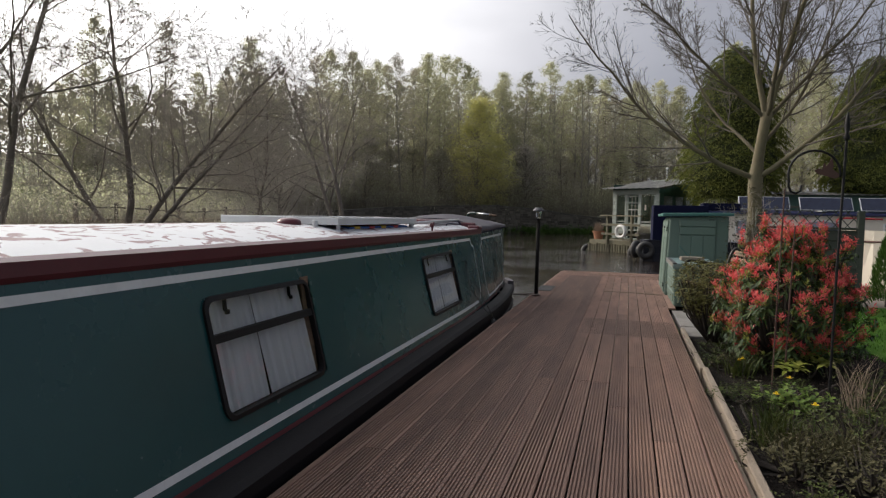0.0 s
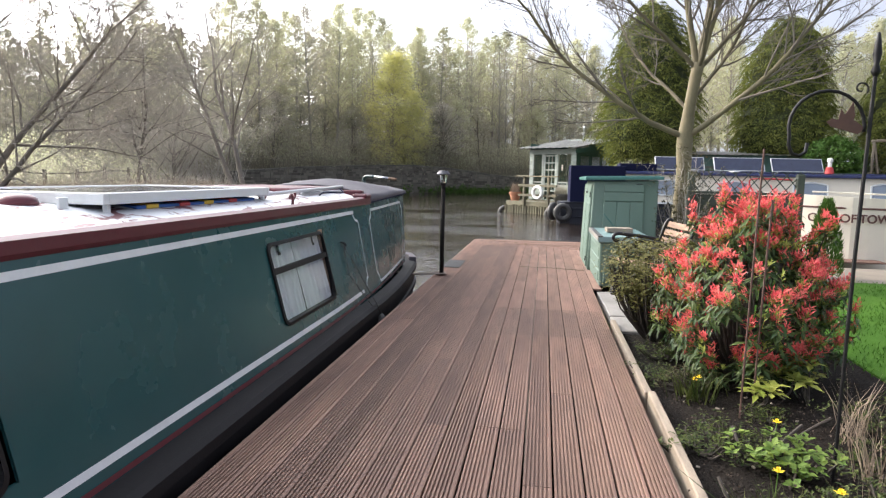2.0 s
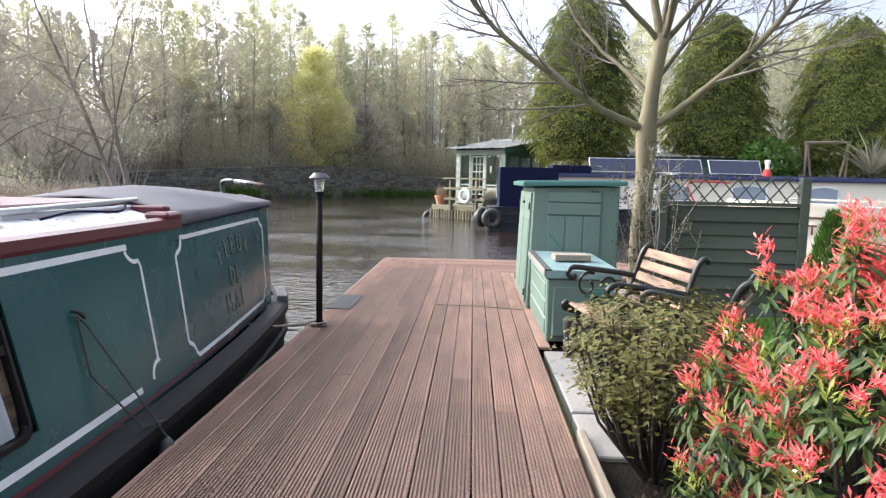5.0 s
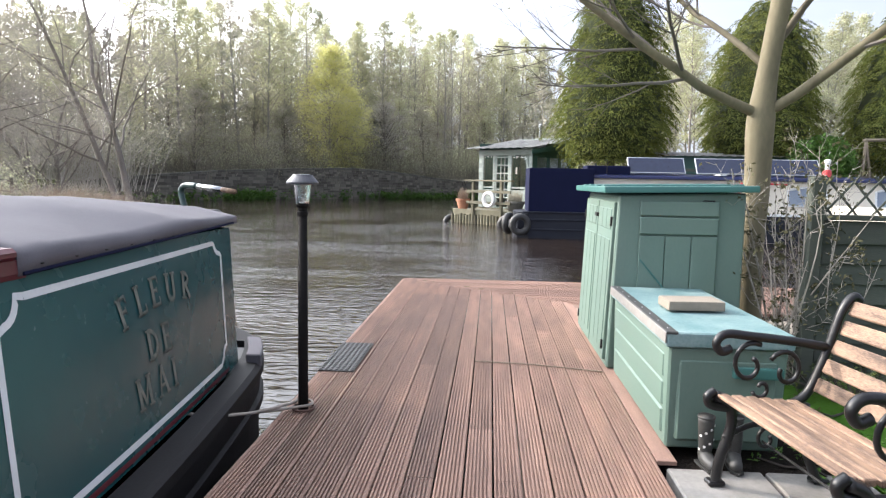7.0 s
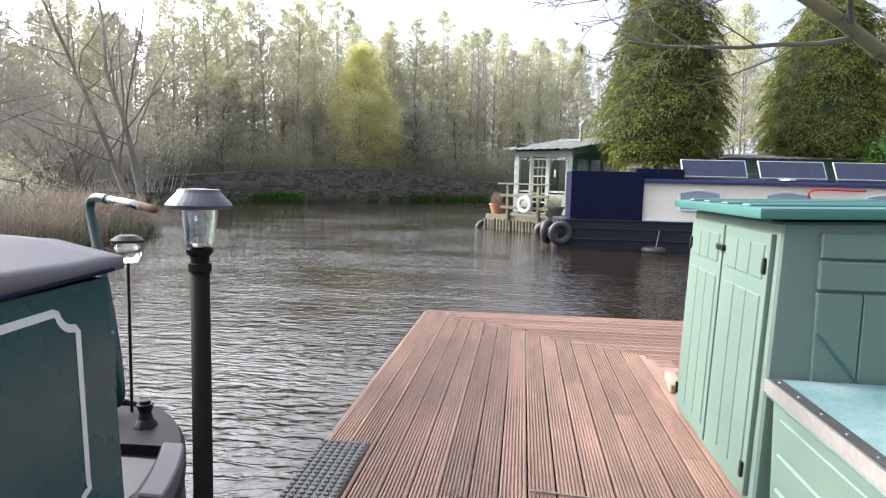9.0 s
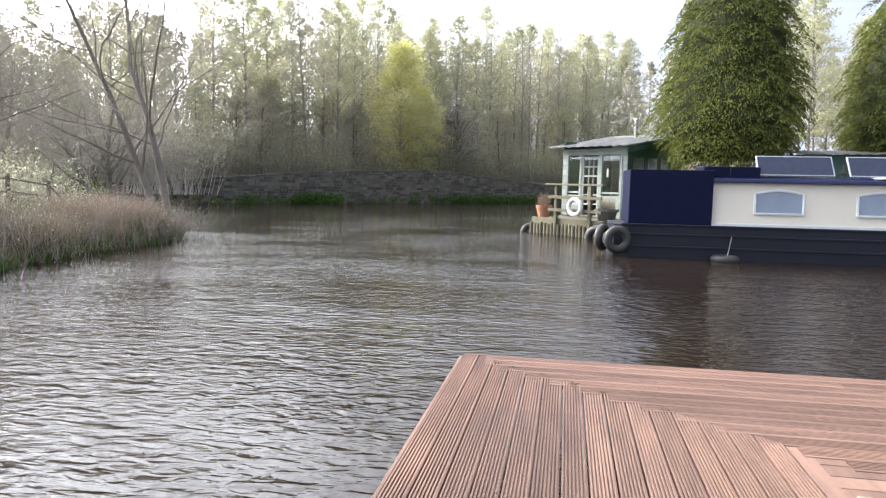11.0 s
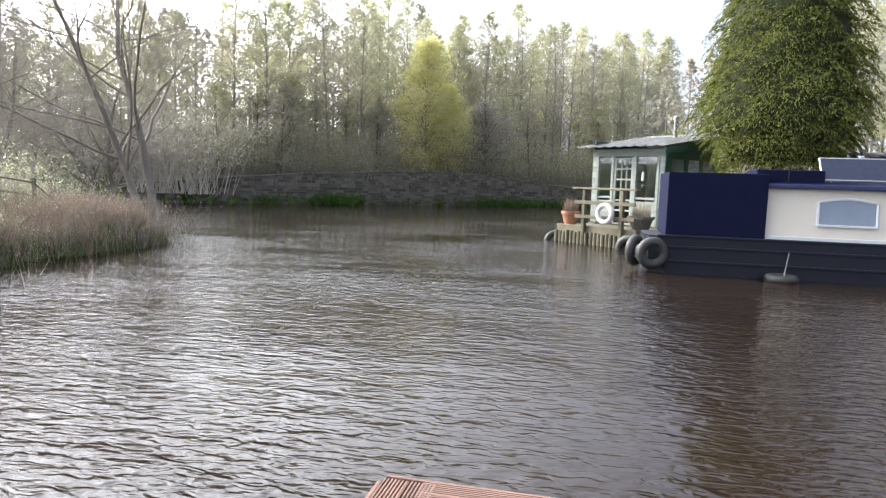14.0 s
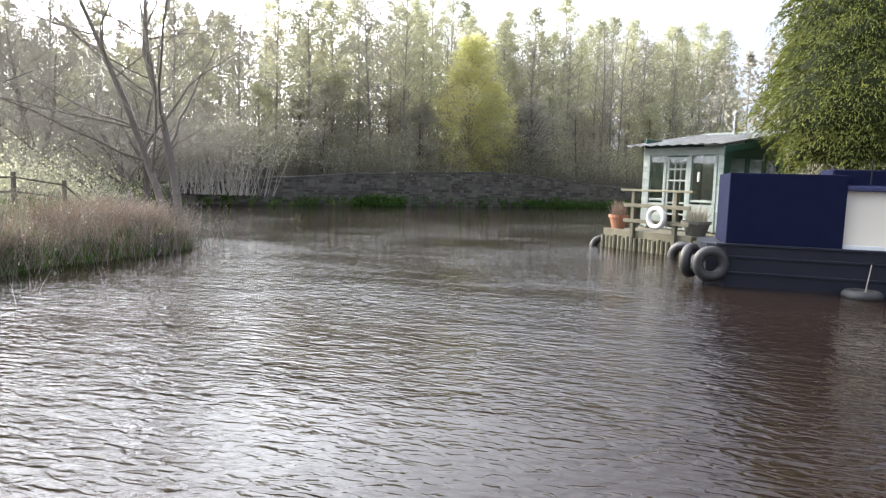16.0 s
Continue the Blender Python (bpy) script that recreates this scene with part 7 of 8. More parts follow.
def conifer(seed, h, r, x, y, z):
    """A dense golden cypress: tiers of flat sprays that hang at their tips, over a dark shell painted as the shaded
    inside.
    """
    rng = random.Random(seed)
    t = thing("conifer", x, y, z, rng.uniform(0, 360), "dense golden-green cypress conifer", "conifer", "golden conifers")
    part("trunk", lathe([(0.20, -0.2), (0.14, h * 0.5), (0.03, h * 0.96)], 8), M["dark_bark"], t)
    low = 0.22

    def girth(u):
        return r * (min(1, 0.66 + 1.7 * u) if u < 0.2 else 1 - 0.55 * ((u - 0.2) / 0.8) ** 1.25) * min(1, (1.0 - u) * 5.5 + 0.03) ** 0.55

    r_ = np.random.RandomState(seed)
    n, per = 560, 190
    i = np.arange(n)
    u = 1 - (1 - (i + 0.5) / n) ** 0.72
    zz = h * (low + (1 - low) * u)
    a = i * 2.39996
    rad = np.array([girth(q) for q in u]) * (1 + 0.05 * np.sin(3 * a + zz * 2.1) + 0.05 * np.sin(5 * a - zz * 2.7)) * r_.uniform(0.74, 1.0, n)
    reach = r_.uniform(0.50, 0.90, n) * (0.6 + 0.4 * np.minimum(1, rad / 1.4))
    tilt, heel = r_.uniform(0.15, 0.75, n), r_.uniform(-0.35, 0.35, n)
    a, zz, rad, reach, tilt, heel = (np.repeat(q, per) for q in (a, zz, rad, reach, tilt, heel))
    o = np.stack([np.cos(a), np.sin(a), 0 * a], 1)
    side = np.stack([-np.sin(a), np.cos(a), 0 * a], 1)
    up = np.array([[0, 0, 1.0]])
    N = n * per
    fan = r_.normal(0, 0.62, N)
    s_ = reach * r_.uniform(0.12, 1.0, N) * np.cos(fan * 0.8)
    across = np.sin(fan) * s_
    base = o * (rad * 0.84 + np.cos(fan) * s_)[:, None] + side * across[:, None] + up * (zz + tilt * s_ - 1.1 * s_ * s_ / reach + heel * across + r_.normal(0, 0.025, N))[:, None]
    d = o * np.cos(fan)[:, None] + side * np.sin(fan + r_.normal(0, 0.35, N))[:, None] + up * (tilt - 2.0 * s_ / reach + r_.normal(0, 0.25, N))[:, None]
    d /= np.linalg.norm(d, axis=1, keepdims=True)
    e = base + d * r_.uniform(0.07, 0.14, (N, 1))
    w = np.cross(d, np.c_[r_.normal(0, 0.5, (N, 2)), np.ones(N)])
    w *= r_.uniform(0.010, 0.018, (N, 1)) / (np.linalg.norm(w, axis=1, keepdims=True) + 1e-9)
    mid = base * 0.55 + e * 0.45
    v = np.stack([base, mid - w, e, mid + w], 1).reshape(-1, 3).tolist()
    f = ((np.arange(N) * 4)[:, None] + np.arange(4)[None]).tolist()
    raw("crown", v, f, M["conifer"], t, "feathery golden-green sprays")
    # solid shell, coloured dark so the gaps between sprays read as shade
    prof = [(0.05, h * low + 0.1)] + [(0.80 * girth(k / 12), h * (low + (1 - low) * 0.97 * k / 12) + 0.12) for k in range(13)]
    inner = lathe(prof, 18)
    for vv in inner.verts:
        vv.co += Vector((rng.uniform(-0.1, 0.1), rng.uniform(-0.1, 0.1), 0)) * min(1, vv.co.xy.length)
    part("inner_foliage", inner, M["inner_shade"], t, "solid dark shell painted as the shaded inside")


M["inner_shade"] = material("conifer_inside_shade", (0.02, 0.028, 0.008), (0.035, 0.045, 0.012), 0.95, scale=6, bump=0.8)
conifer(1, 9.5, 2.5, 6.3, 32.2, 0.1)
conifer(2, 8.9, 2.45, 12.6, 33.0, 0.15)
conifer(3, 8.6, 2.3, 17.9, 32.0, 0.15)


# ---- reeds, ivy and grass ----


def blades(places, seed, count, height, width, spread, lean, mat, name, label, category, kind="stuff"):
    """Thin curved blades, two pieces each."""
    r = np.random.RandomState(seed)
    pl = np.array(places, float)
    b = pl[r.randint(0, len(pl), count)] + np.c_[r.normal(0, spread, (count, 2)), np.zeros(count)]
    d = np.c_[r.normal(0, lean, (count, 2)), np.ones(count)]
    h = height * r.uniform(0.45, 1.1, (count, 1))
    m = b + d * h * 0.55
    t = m + (d * np.array([[1.8, 1.8, 0.75]])) * h * 0.45
    a = r.uniform(0, 6.283, count)
    w = np.c_[np.cos(a), np.sin(a), np.zeros(count)] * width
    v = np.stack([b - w, b + w, m + w * 0.8, t, m - w * 0.8], 1).reshape(-1, 3)
    k = np.arange(count)[:, None] * 5
    f = np.concatenate([k + np.array([[0, 1, 2, 4]])], 0).tolist() + (k + np.array([[4, 2, 3]])).tolist()
    ob = raw(name, v.tolist(), f, mat)
    return tagged(ob, label, category, kind=kind)


edge = [(-8.8, 4), (-8.8, 10), (-9.7, 18.4), (-10.4, 21.6), (-10.1, 22.8), (-10.3, 25.2), (-11.0, 26.3), (-12.6, 27.0)]
rp_, gp_ = [], []
rr = random.Random(31)
for (ax, ay), (bx, by) in zip(edge, edge[1:]):
    n = int(math.hypot(bx - ax, by - ay) * 14)
    for k in range(n):
        t = rr.random()
        inl = abs(rr.gauss(0, 1.3)) + 0.05
        nx_, ny_ = -(by - ay), (bx - ax)
        q = math.hypot(nx_, ny_)
        x, y = lerp(ax, bx, t) + nx_ / q * inl, lerp(ay, by, t) + ny_ / q * inl
        rp_.append((x, y, gz(x, y) - 0.05))
        if inl < 0.9:
            gp_.append((x, y, gz(x, y) - 0.05))
blades(rp_, 1, 13000, 0.95, 0.007, 0.16, 0.45, M["reed"], "reed_bed", "dry fawn reeds and dead stems along the bank", "reeds")
blades(gp_, 2, 7000, 0.45, 0.011, 0.18, 0.45, M["ivy"], "bank_grass", "rough green grass at the water's edge", "grass")
lp = [(rr.uniform(3.6, 9), rr.uniform(-1, 9.1), -0.05) for _ in range(900)]
blades(lp, 3, 26000, 0.05, 0.004, 0.12, 0.35, M["lawn"], "lawn_grass", "short mown green lawn", "grass")
iv = []
for k in range(500):
    s_ = rr.choice((rr.uniform(6.5, 10.5), rr.uniform(21.5, 34), rr.uniform(-4, 36)))
    iv.append((-24 + s_ * 0.7071 + 0.10, 50 + s_ * 0.7071 - 0.10, WATER_Z + abs(rr.gauss(0, 0.28)) + 0.02))
a, b = leaf_cloud(rr, iv, 9000, 0.13, 0.16, 1.2)
ob = raw("wall_ivy", a, b, M["ivy"])
tagged(ob, "green ivy growing at the foot of the wall", "ivy", kind="stuff")
gp2 = [(-24 + s_ * 0.7071 - o * 0.7071, 50 + s_ * 0.7071 + o * 0.7071, 0) for s_, o in [(rr.uniform(-6, 38), rr.uniform(0.7, 3)) for _ in range(700)]]
gp2 = [(x, y, gz(x, y)) for x, y, z in gp2]
blades(gp2, 4, 9000, 0.8, 0.02, 0.3, 0.4, M["leaf_dull"], "path_grass", "rough grass behind the wall", "grass")
fieldp = [(rr.uniform(-26, -12.5), rr.uniform(6, 44), 0) for _ in range(1500)]
fieldp = [(x, y, gz(x, y)) for x, y, z in fieldp if water_depth(np.array([x]), np.array([y]))[0] < -1]
blades(fieldp, 6, 22000, 0.30, 0.012, 0.5, 0.4, M["ivy"], "field_grass", "rough green field grass", "grass")

hl = [(x, y, z) for x, y, z in rp_ if y > 16]
thicket("bramble", hl, 74, 2600, 2600, 1.0, M["bank_twig"], M["leaf_dull"], "brown bramble tangle among the headland reeds", 0.022)
# piling at the headland, and a post and rail fence along the bank
for k in range(7):
    x, y = lerp(-10.35, -11.1, k / 6), lerp(24.3, 26.1, k / 6)
    ob = part("piling_board", box(-0.03, 0.03, -0.15, 0.15, -0.5, 0.42 + rr.uniform(-0.08, 0.03), 0.01), M["grey_bark"])
    ob.matrix_world = pose(x + 0.18, y, WATER_Z, 0, 0, rr.uniform(-4, 12))
    tagged(ob, "weathered timber piling board at the headland", "piling board", "headland piling")
bank_fence = thing("field_fence", -14.5, 24, 0, 0, "weathered post and rail fence along the field", "fence")
for k in range(9):
    x, y = -14.6 - 0.25 * k, 14 + 1.9 * k
    part("post", box(x + 14.5 - 0.05, x + 14.5 + 0.05, y - 24.05, y - 23.95, gz(x, y) - 0.1, gz(x, y) + 1.0, 0.01), M["grey_bark"], bank_fence)
    if k:
        for hh in (0.45, 0.85):
            part("rail", tube([(x + 14.5, y - 24, gz(x, y) + hh), (x + 0.25 + 14.5, y - 25.9, gz(x + 0.25, y - 1.9) + hh)], 0.03, 5), M["grey_bark"], bank_fence)

# ---- flower bed ----


STEM_STEP = 1


def leafy_shrub(name, x, y, z, seed, heads, leaf_size, label, stem_mat, groups, category="shrub"):
    """heads: whorl places; groups: (material, leaves in a whorl, length, width, up) built as pointed folded leaves."""
    rng = random.Random(seed)
    t = thing(name, x, y, z, 0, label, category)
    segs = []
    for h in heads[::STEM_STEP]:
        p = Vector(h)
        r0 = Vector((p.x * 0.18, p.y * 0.18, 0))
        m1 = r0.lerp(p, 0.5) + Vector((p.x * 0.12, p.y * 0.12, -0.02))
        segs += [(r0, m1, 0.010, 0.007), (m1, p, 0.007, 0.004)]
    v, f = segments_mesh(segs, 4)
    raw("stem_mass", v, f, stem_mat, t, "woody stems", kind="stuff")
    for nm, mat, per, ln, wd, up, share, off, *jit in groups:
        jit = jit[0] if jit else 0.0
        v, f = [], []
        for h in heads:
            if rng.random() > share:
                continue
            p = Vector(h) + Vector((0, 0, off))
            outd = Vector((h[0], h[1], 0.25)).normalized() if abs(h[0]) + abs(h[1]) > 0.05 else Vector((0, 0, 1))
            axis = (Vector((0, 0, 1)) * 0.65 + outd * 0.5).normalized()
            u = axis.orthogonal().normalized()
            w = axis.cross(u)
            for k in range(per):
                a = k * 2.4 + rng.uniform(-0.4, 0.4)
                rad_ = u * math.cos(a) + w * math.sin(a)
                d = (rad_ + axis * (up + rng.uniform(-0.25, 0.25))).normalized()
                l_ = ln * rng.uniform(0.65, 1.15)
                s = d.cross(axis)
                if s.length < 1e-4:
                    continue
                s = s.normalized() * wd * rng.uniform(0.8, 1.2)
                b0 = p + axis * rng.uniform(-0.02, 0.02) + Vector((rng.gauss(0, jit), rng.gauss(0, jit), rng.gauss(0, jit)))
                mid = b0 + d * l_ * 0.5 - axis * 0.004
                tip = b0 + d * l_ - axis * l_ * 0.18
                k0 = len(v)
                v += [tuple(b0), tuple(mid + s + axis * 0.003), tuple(tip), tuple(mid - s + axis * 0.003), tuple(mid)]
                f += [(k0, k0 + 1, k0 + 4), (k0 + 1, k0 + 2, k0 + 4), (k0 + 2, k0 + 3, k0 + 4), (k0 + 3, k0, k0 + 4)]
        raw(nm, v, f, mat, t, kind="stuff")
    return t


pr = random.Random(14)
heads = []
while len(heads) < 430:
    a, q = pr.uniform(0, 6.283), pr.random()
    zz = 0.16 + 0.98 * q
    if 0.36 < zz < 0.50 and pr.random() < 0.75:
        continue
    env = 0.62 * (1 - max(0, (q - 0.45) / 0.62) ** 1.5) * (1 - 0.25 * max(0, 0.2 - q) / 0.2)
    rad = env * math.sqrt(pr.uniform(0.5, 1.0)) * (1 + 0.14 * math.sin(3 * a + 1))
    heads.append((rad * math.cos(a), rad * math.sin(a), zz + pr.uniform(-0.04, 0.04)))
for a, rad, zz in ((0.3, 0.30, 1.20), (1.7, 0.22, 1.24), (2.6, 0.36, 1.12), (3.5, 0.25, 1.27), (4.4, 0.33, 1.16), (5.2, 0.20, 1.22), (6.0, 0.42, 1.10)):
    for k in range(4):
        heads.append((rad * math.cos(a) + pr.gauss(0, 0.03), rad * math.sin(a) + pr.gauss(0, 0.03), zz - 0.035 * k))
STEM_STEP = 3
leafy_shrub("pieris_shrub", 2.68, 4.42, -0.05, 6, heads, 0.06, "pieris shrub with bright red young leaves over green", M["dark_bark"],
            (("old_leaf_mass", M["pieris_leaf"], 14, 0.085, 0.011, -0.35, 1.0, -0.065, 0.016), ("lime_leaf_mass", M["lime_leaf"], 14, 0.055, 0.005, 1.3, 0.8, -0.016, 0.010), ("red_leaf_mass", M["red_tip"], 38, 0.05, 0.0045, 1.1, 0.76, 0.02, 0.016)))
fl = [(h[0] * 0.9, h[1] * 0.9, h[2] - 0.02) for h in heads if pr.random() < 0.07]
a, b = leaf_cloud(pr, [(2.68 + x, 4.42 + y, z - 0.05) for x, y, z in fl], 380, 0.012, 0.03, 1.0)
ob = raw("pieris_flower", a, b, M["white_plastic"])
tagged(ob, "small clusters of white bell flowers on the pieris", "flower", kind="stuff")
heads = []
for k in range(420):
    a, q = pr.uniform(0, 6.283), pr.random()
    zz = 0.28 + 0.54 * q
    rad = 0.36 * math.sqrt(pr.uniform(0.1, 1.0)) * (0.72 + 0.5 * min(1, q * 2.5)) * (1 - 0.3 * max(0, q - 0.75) / 0.25)
    heads.append((rad * math.cos(a), rad * math.sin(a), zz))
leafy_shrub("evergreen_shrub", 2.24, 5.36, -0.05, 8, heads, 0.05, "rounded bronze-green evergreen shrub on bare stems", M["dark_bark"],
            (("leaf_mass", M["shrub_leaf"], 20, 0.042, 0.0085, 0.35, 1.0, 0.0, 0.03),))
STEM_STEP = 2
# low plants in the soil
for x, y, hh, rr_, nm, lab in ((2.53, 3.72, 0.16, 0.09, "rhododendron", "young rhododendron with pale green leaves"), (2.78, 3.95, 0.22, 0.10, "rhododendron", "young rhododendron with pale green leaves"), (2.92, 3.9, 0.2, 0.08, "rhododendron", "young rhododendron with pale green leaves")):
    hd = [(pr.uniform(-rr_, rr_), pr.uniform(-rr_, rr_), hh * pr.uniform(0.6, 1.1)) for _ in range(5)]
    leafy_shrub(nm, x, y, -0.05, int(x * 1000), hd, 0.1, lab, M["dark_bark"], (("leaf_whorl", M["lime_leaf"], 9, 0.11, 0.019, 0.25, 1.0, 0.0),), "shrub")
for x, y, n_, hh, rr_, mat_, lab in ((2.43, 2.85, 60, 0.15, 0.17, "clump_leaf", "clump of lime-green lobed leaves"), (2.05, 3.02, 45, 0.08, 0.15, "bed_leaf", "low blue-green ground cover"), (2.25, 3.25, 30, 0.07, 0.14, "bed_leaf", "low green ground cover"),
                                (2.62, 2.2, 90, 0.22, 0.28, "bed_leaf", "low bronze heather-like shrub"), (2.95, 2.5, 90, 0.22, 0.28, "bed_leaf", "low dark green shrub"), (2.15, 1.65, 70, 0.16, 0.22, "bed_grey", "greyish leafy perennial on dark soil"),
                                (2.45, 1.55, 80, 0.18, 0.25, "bed_grey", "greyish leafy perennial on dark soil"), (3.2, 3.3, 90, 0.25, 0.28, "bed_leaf", "low dark green shrub"), (2.1, 4.15, 40, 0.08, 0.15, "bed_leaf", "low creeping plant on dark soil"), (2.25, 4.75, 60, 0.09, 0.2, "bed_leaf", "low creeping plant on dark soil"),
                                (2.85, 1.3, 90, 0.2, 0.28, "bed_leaf", "low green shrub in the bed"), (3.3, 1.8, 90, 0.3, 0.3, "bed_leaf", "twiggy bronze shrub in the bed"), (3.35, 5.0, 70, 0.2, 0.2, "ivy", "leafy green clump by the lawn"), (2.9, 7.6, 90, 0.12, 0.3, "ivy", "green leafy weeds behind the bench"), (3.5, 8.6, 120, 0.25, 0.45, "bed_leaf", "green leafy plants along the fence")):
    hd = [(pr.gauss(0, rr_ * 0.55), pr.gauss(0, rr_ * 0.55), hh * pr.uniform(0.3, 1.0)) for _ in range(n_)]
    leafy_shrub("bedding_plant", x, y, -0.055, int(x * 777 + y * 31), hd, 0.05, lab, M["dark_bark"], (("leaf_whorl", M[mat_], 9, 0.036, 0.0065, 0.5, 1.0, 0.0, 0.012),) if mat_ != "clump_leaf" else (("leaf_whorl", M[mat_], 7, 0.05, 0.014, 0.5, 1.0, 0.0),), "plant")

for k in range(22):
    x, y, hh, rr_ = pr.uniform(2.05, 3.2), pr.uniform(0.2, 4.0), pr.uniform(0.05, 0.16), pr.uniform(0.09, 0.18)
    hd = [(pr.gauss(0, rr_ * 0.55), pr.gauss(0, rr_ * 0.55), hh * pr.uniform(0.3, 1.0)) for _ in range(34)]
    leafy_shrub("bedding_plant", x, y, -0.055, 900 + k, hd, 0.05, "small low green bedding plant on dark soil", M["dark_bark"], (("leaf_whorl", M["bed_leaf" if k % 3 else "bed_grey"], 9, 0.032, 0.005, 0.5, 1.0, 0.0, 0.012),), "plant")


def strap_clump(x, y, seed, n_, hh, mat_, label, lean=0.35, width=0.005):
    ob = blades([(x, y, -0.06)], seed, n_, hh, width, 0.05, lean, mat_, "grassy_clump", label, "plant", kind="")
    return ob


strap_clump(2.14, 2.12, 11, 130, 0.30, M["bed_leaf"], "clump of green daffodil leaves", 0.25)
strap_clump(2.24, 3.82, 12, 70, 0.24, M["bed_leaf"], "clump of green daffodil leaves", 0.25)
strap_clump(2.2, 1.75, 13, 220, 0.28, M["bed_grey"], "grey-green grassy clump on soil", 0.5, 0.003)
strap_clump(2.45, 1.95, 14, 200, 0.26, M["bed_grey"], "grey-green grassy clump on soil", 0.5, 0.003)
strap_clump(2.76, 2.75, 15, 45, 0.42, M["reed"], "dry fawn dead stems in the bed", 0.22, 0.0025)
strap_clump(2.9, 3.3, 16, 40, 0.45, M["reed"], "dry fawn dead stems in the bed", 0.22, 0.0025)
strap_clump(2.35, 4.1, 17, 90, 0.2, M["bed_leaf"], "clump of thin green leaves", 0.35, 0.003)
for x, y, z in ((2.22, 3.79, 0.13), (2.25, 3.81, 0.14), (2.36, 2.2, 0.22), (2.18, 2.3, 0.24), (2.40, 2.95, 0.20)):
    fb = thing("daffodil", x, y, -0.05, pr.uniform(0, 360), "small yellow daffodil flower on a green stalk", "flower", "daffodils")
    part("stalk", tube([(0, 0, 0), (0.004, 0, z * 0.6), (0, 0, z)], 0.0022, 5), M["ivy"], fb)
    bm = bmesh.new()
    for k in range(6):
        a_ = k * math.pi / 3
        c_ = Vector((math.cos(a_), math.sin(a_), 0.25))
        s_ = Vector((-math.sin(a_), math.cos(a_), 0)) * 0.007
        base_ = Vector((0, 0, z))
        bm.faces.new([bm.verts.new(q) for q in (base_, base_ + c_ * 0.012 + s_, base_ + c_ * 0.026, base_ + c_ * 0.012 - s_)])
    part("petals", bm, M["yellow_flower"], fb, "yellow petals")
    part("trumpet", lathe([(0.004, z), (0.007, z + 0.012), (0.009, z + 0.016)], 8, ends=False), M["yellow_flower"], fb)
# sticks lying on the soil
for x, y, an, ln in ((2.36, 2.95, 60, 0.22), (2.42, 3.05, 40, 0.26), (2.30, 2.98, 105, 0.16), (2.62, 3.3, 15, 0.2), (2.1, 2.4, 120, 0.14)):
    st = part("fallen_stick", tube(smooth_path([(0, 0, 0.0), (ln * 0.5, 0.012, 0.05), (ln, 0, 0.11)], 3), 0.008, 6), M["dark_bark"])
    st.matrix_world = pose(x, y, -0.06, 0, 0, an)
    tagged(st, "short dark broken stick lying on the soil", "stick", "sticks in the bed")
for k in range(60):
    st = part("pebble", lathe([(0.004, -0.004), (0.011, 0.0), (0.009, 0.006), (0.002, 0.009)], 6), M["stone"], smooth=True)
    st.matrix_world = pose(pr.uniform(2.0, 3.2), pr.uniform(1.2, 4.0), -0.052, 0, 0, pr.uniform(0, 360))
    st.scale = (pr.uniform(0.6, 1.5), pr.uniform(0.6, 1.3), 0.9)
    tagged(st, "small pale pebble on the dark soil", "pebble", "pebbles in the bed")
# dry stems standing at the back of the bed
for x, y, sd in ((3.05, 2.35, 21), (3.2, 2.75, 22), (3.12, 2.05, 23), (2.98, 1.7, 24)):
    ds = thing("dry_perennial", 0, 0, 0, 0, "dry fawn branching stems of a dead perennial", "plant")
    g_ = random.Random(sd)
    o_, tp_ = [[], [], []], []
    TWIG_MIN = 0.0014
    for k in range(9):
        grow(g_, (x + g_.gauss(0, 0.05), y + g_.gauss(0, 0.05), -0.06), (g_.gauss(0, 0.22), g_.gauss(0, 0.22), 1), g_.uniform(0.3, 0.62), 0.004, 0,
             [(5, 5, 0.4, 38, 0.02, 0.1), (3, 2, 0.5, 40, 0.02, 0.15), (2, 0, 0, 0, 0, 0.2)], o_, tp_)
    a, b = segments_mesh(o_[0] + o_[1] + o_[2], 3)
    raw("stem_mass", a, b, M["raw_wood"], ds, kind="stuff")
# clods and fallen leaves on the soil
cl = [(pr.uniform(1.99, 3.5), pr.uniform(0.2, 5.3), -0.052) for _ in range(700)]
a, b = leaf_cloud(pr, cl, 3600, 0.012, 0.03, 1.3)
ob = raw("leaf_litter", a, b, M["litter"])
tagged(ob, "brown leaf litter and clods on the soil", "leaf litter", kind="stuff")

# tall twiggy shrub beside the cupboard, and small conifer by the gravel
TWIG_MIN = 0.002
tsh = thing("twiggy_shrub", 0, 0, 0, 0, "tall twiggy half-bare shrub beside the cupboard", "shrub")
rng = random.Random(82)
out = [[] for _ in range(3)]
tips = []
for k in range(26):
    grow(rng, (3.24 + rng.uniform(-0.12, 0.2), 9.05 + rng.uniform(-0.15, 0.15), -0.05), (rng.gauss(0.04, 0.10), rng.gauss(0, 0.14), 1), rng.uniform(0.9, 1.7), 0.010, 0,
         [(7, 6, 0.28, 40, 0.02, 0.09), (4, 3, 0.5, 40, 0.02, 0.15), (3, 0, 0, 0, 0, 0.2)], out, tips)
v, f = segments_mesh(out[0] + out[1] + out[2], 4)
raw("stem_mass", v, f, M["bank_twig"], tsh, "brown bare stems", kind="stuff")
a, b = leaf_cloud(rng, [q for q, d in tips], 2000, 0.016, 0.018, 2.2)
raw("leaf_mass", a, b, M["bed_grey"], tsh, "small grey-green leaves", kind="stuff")

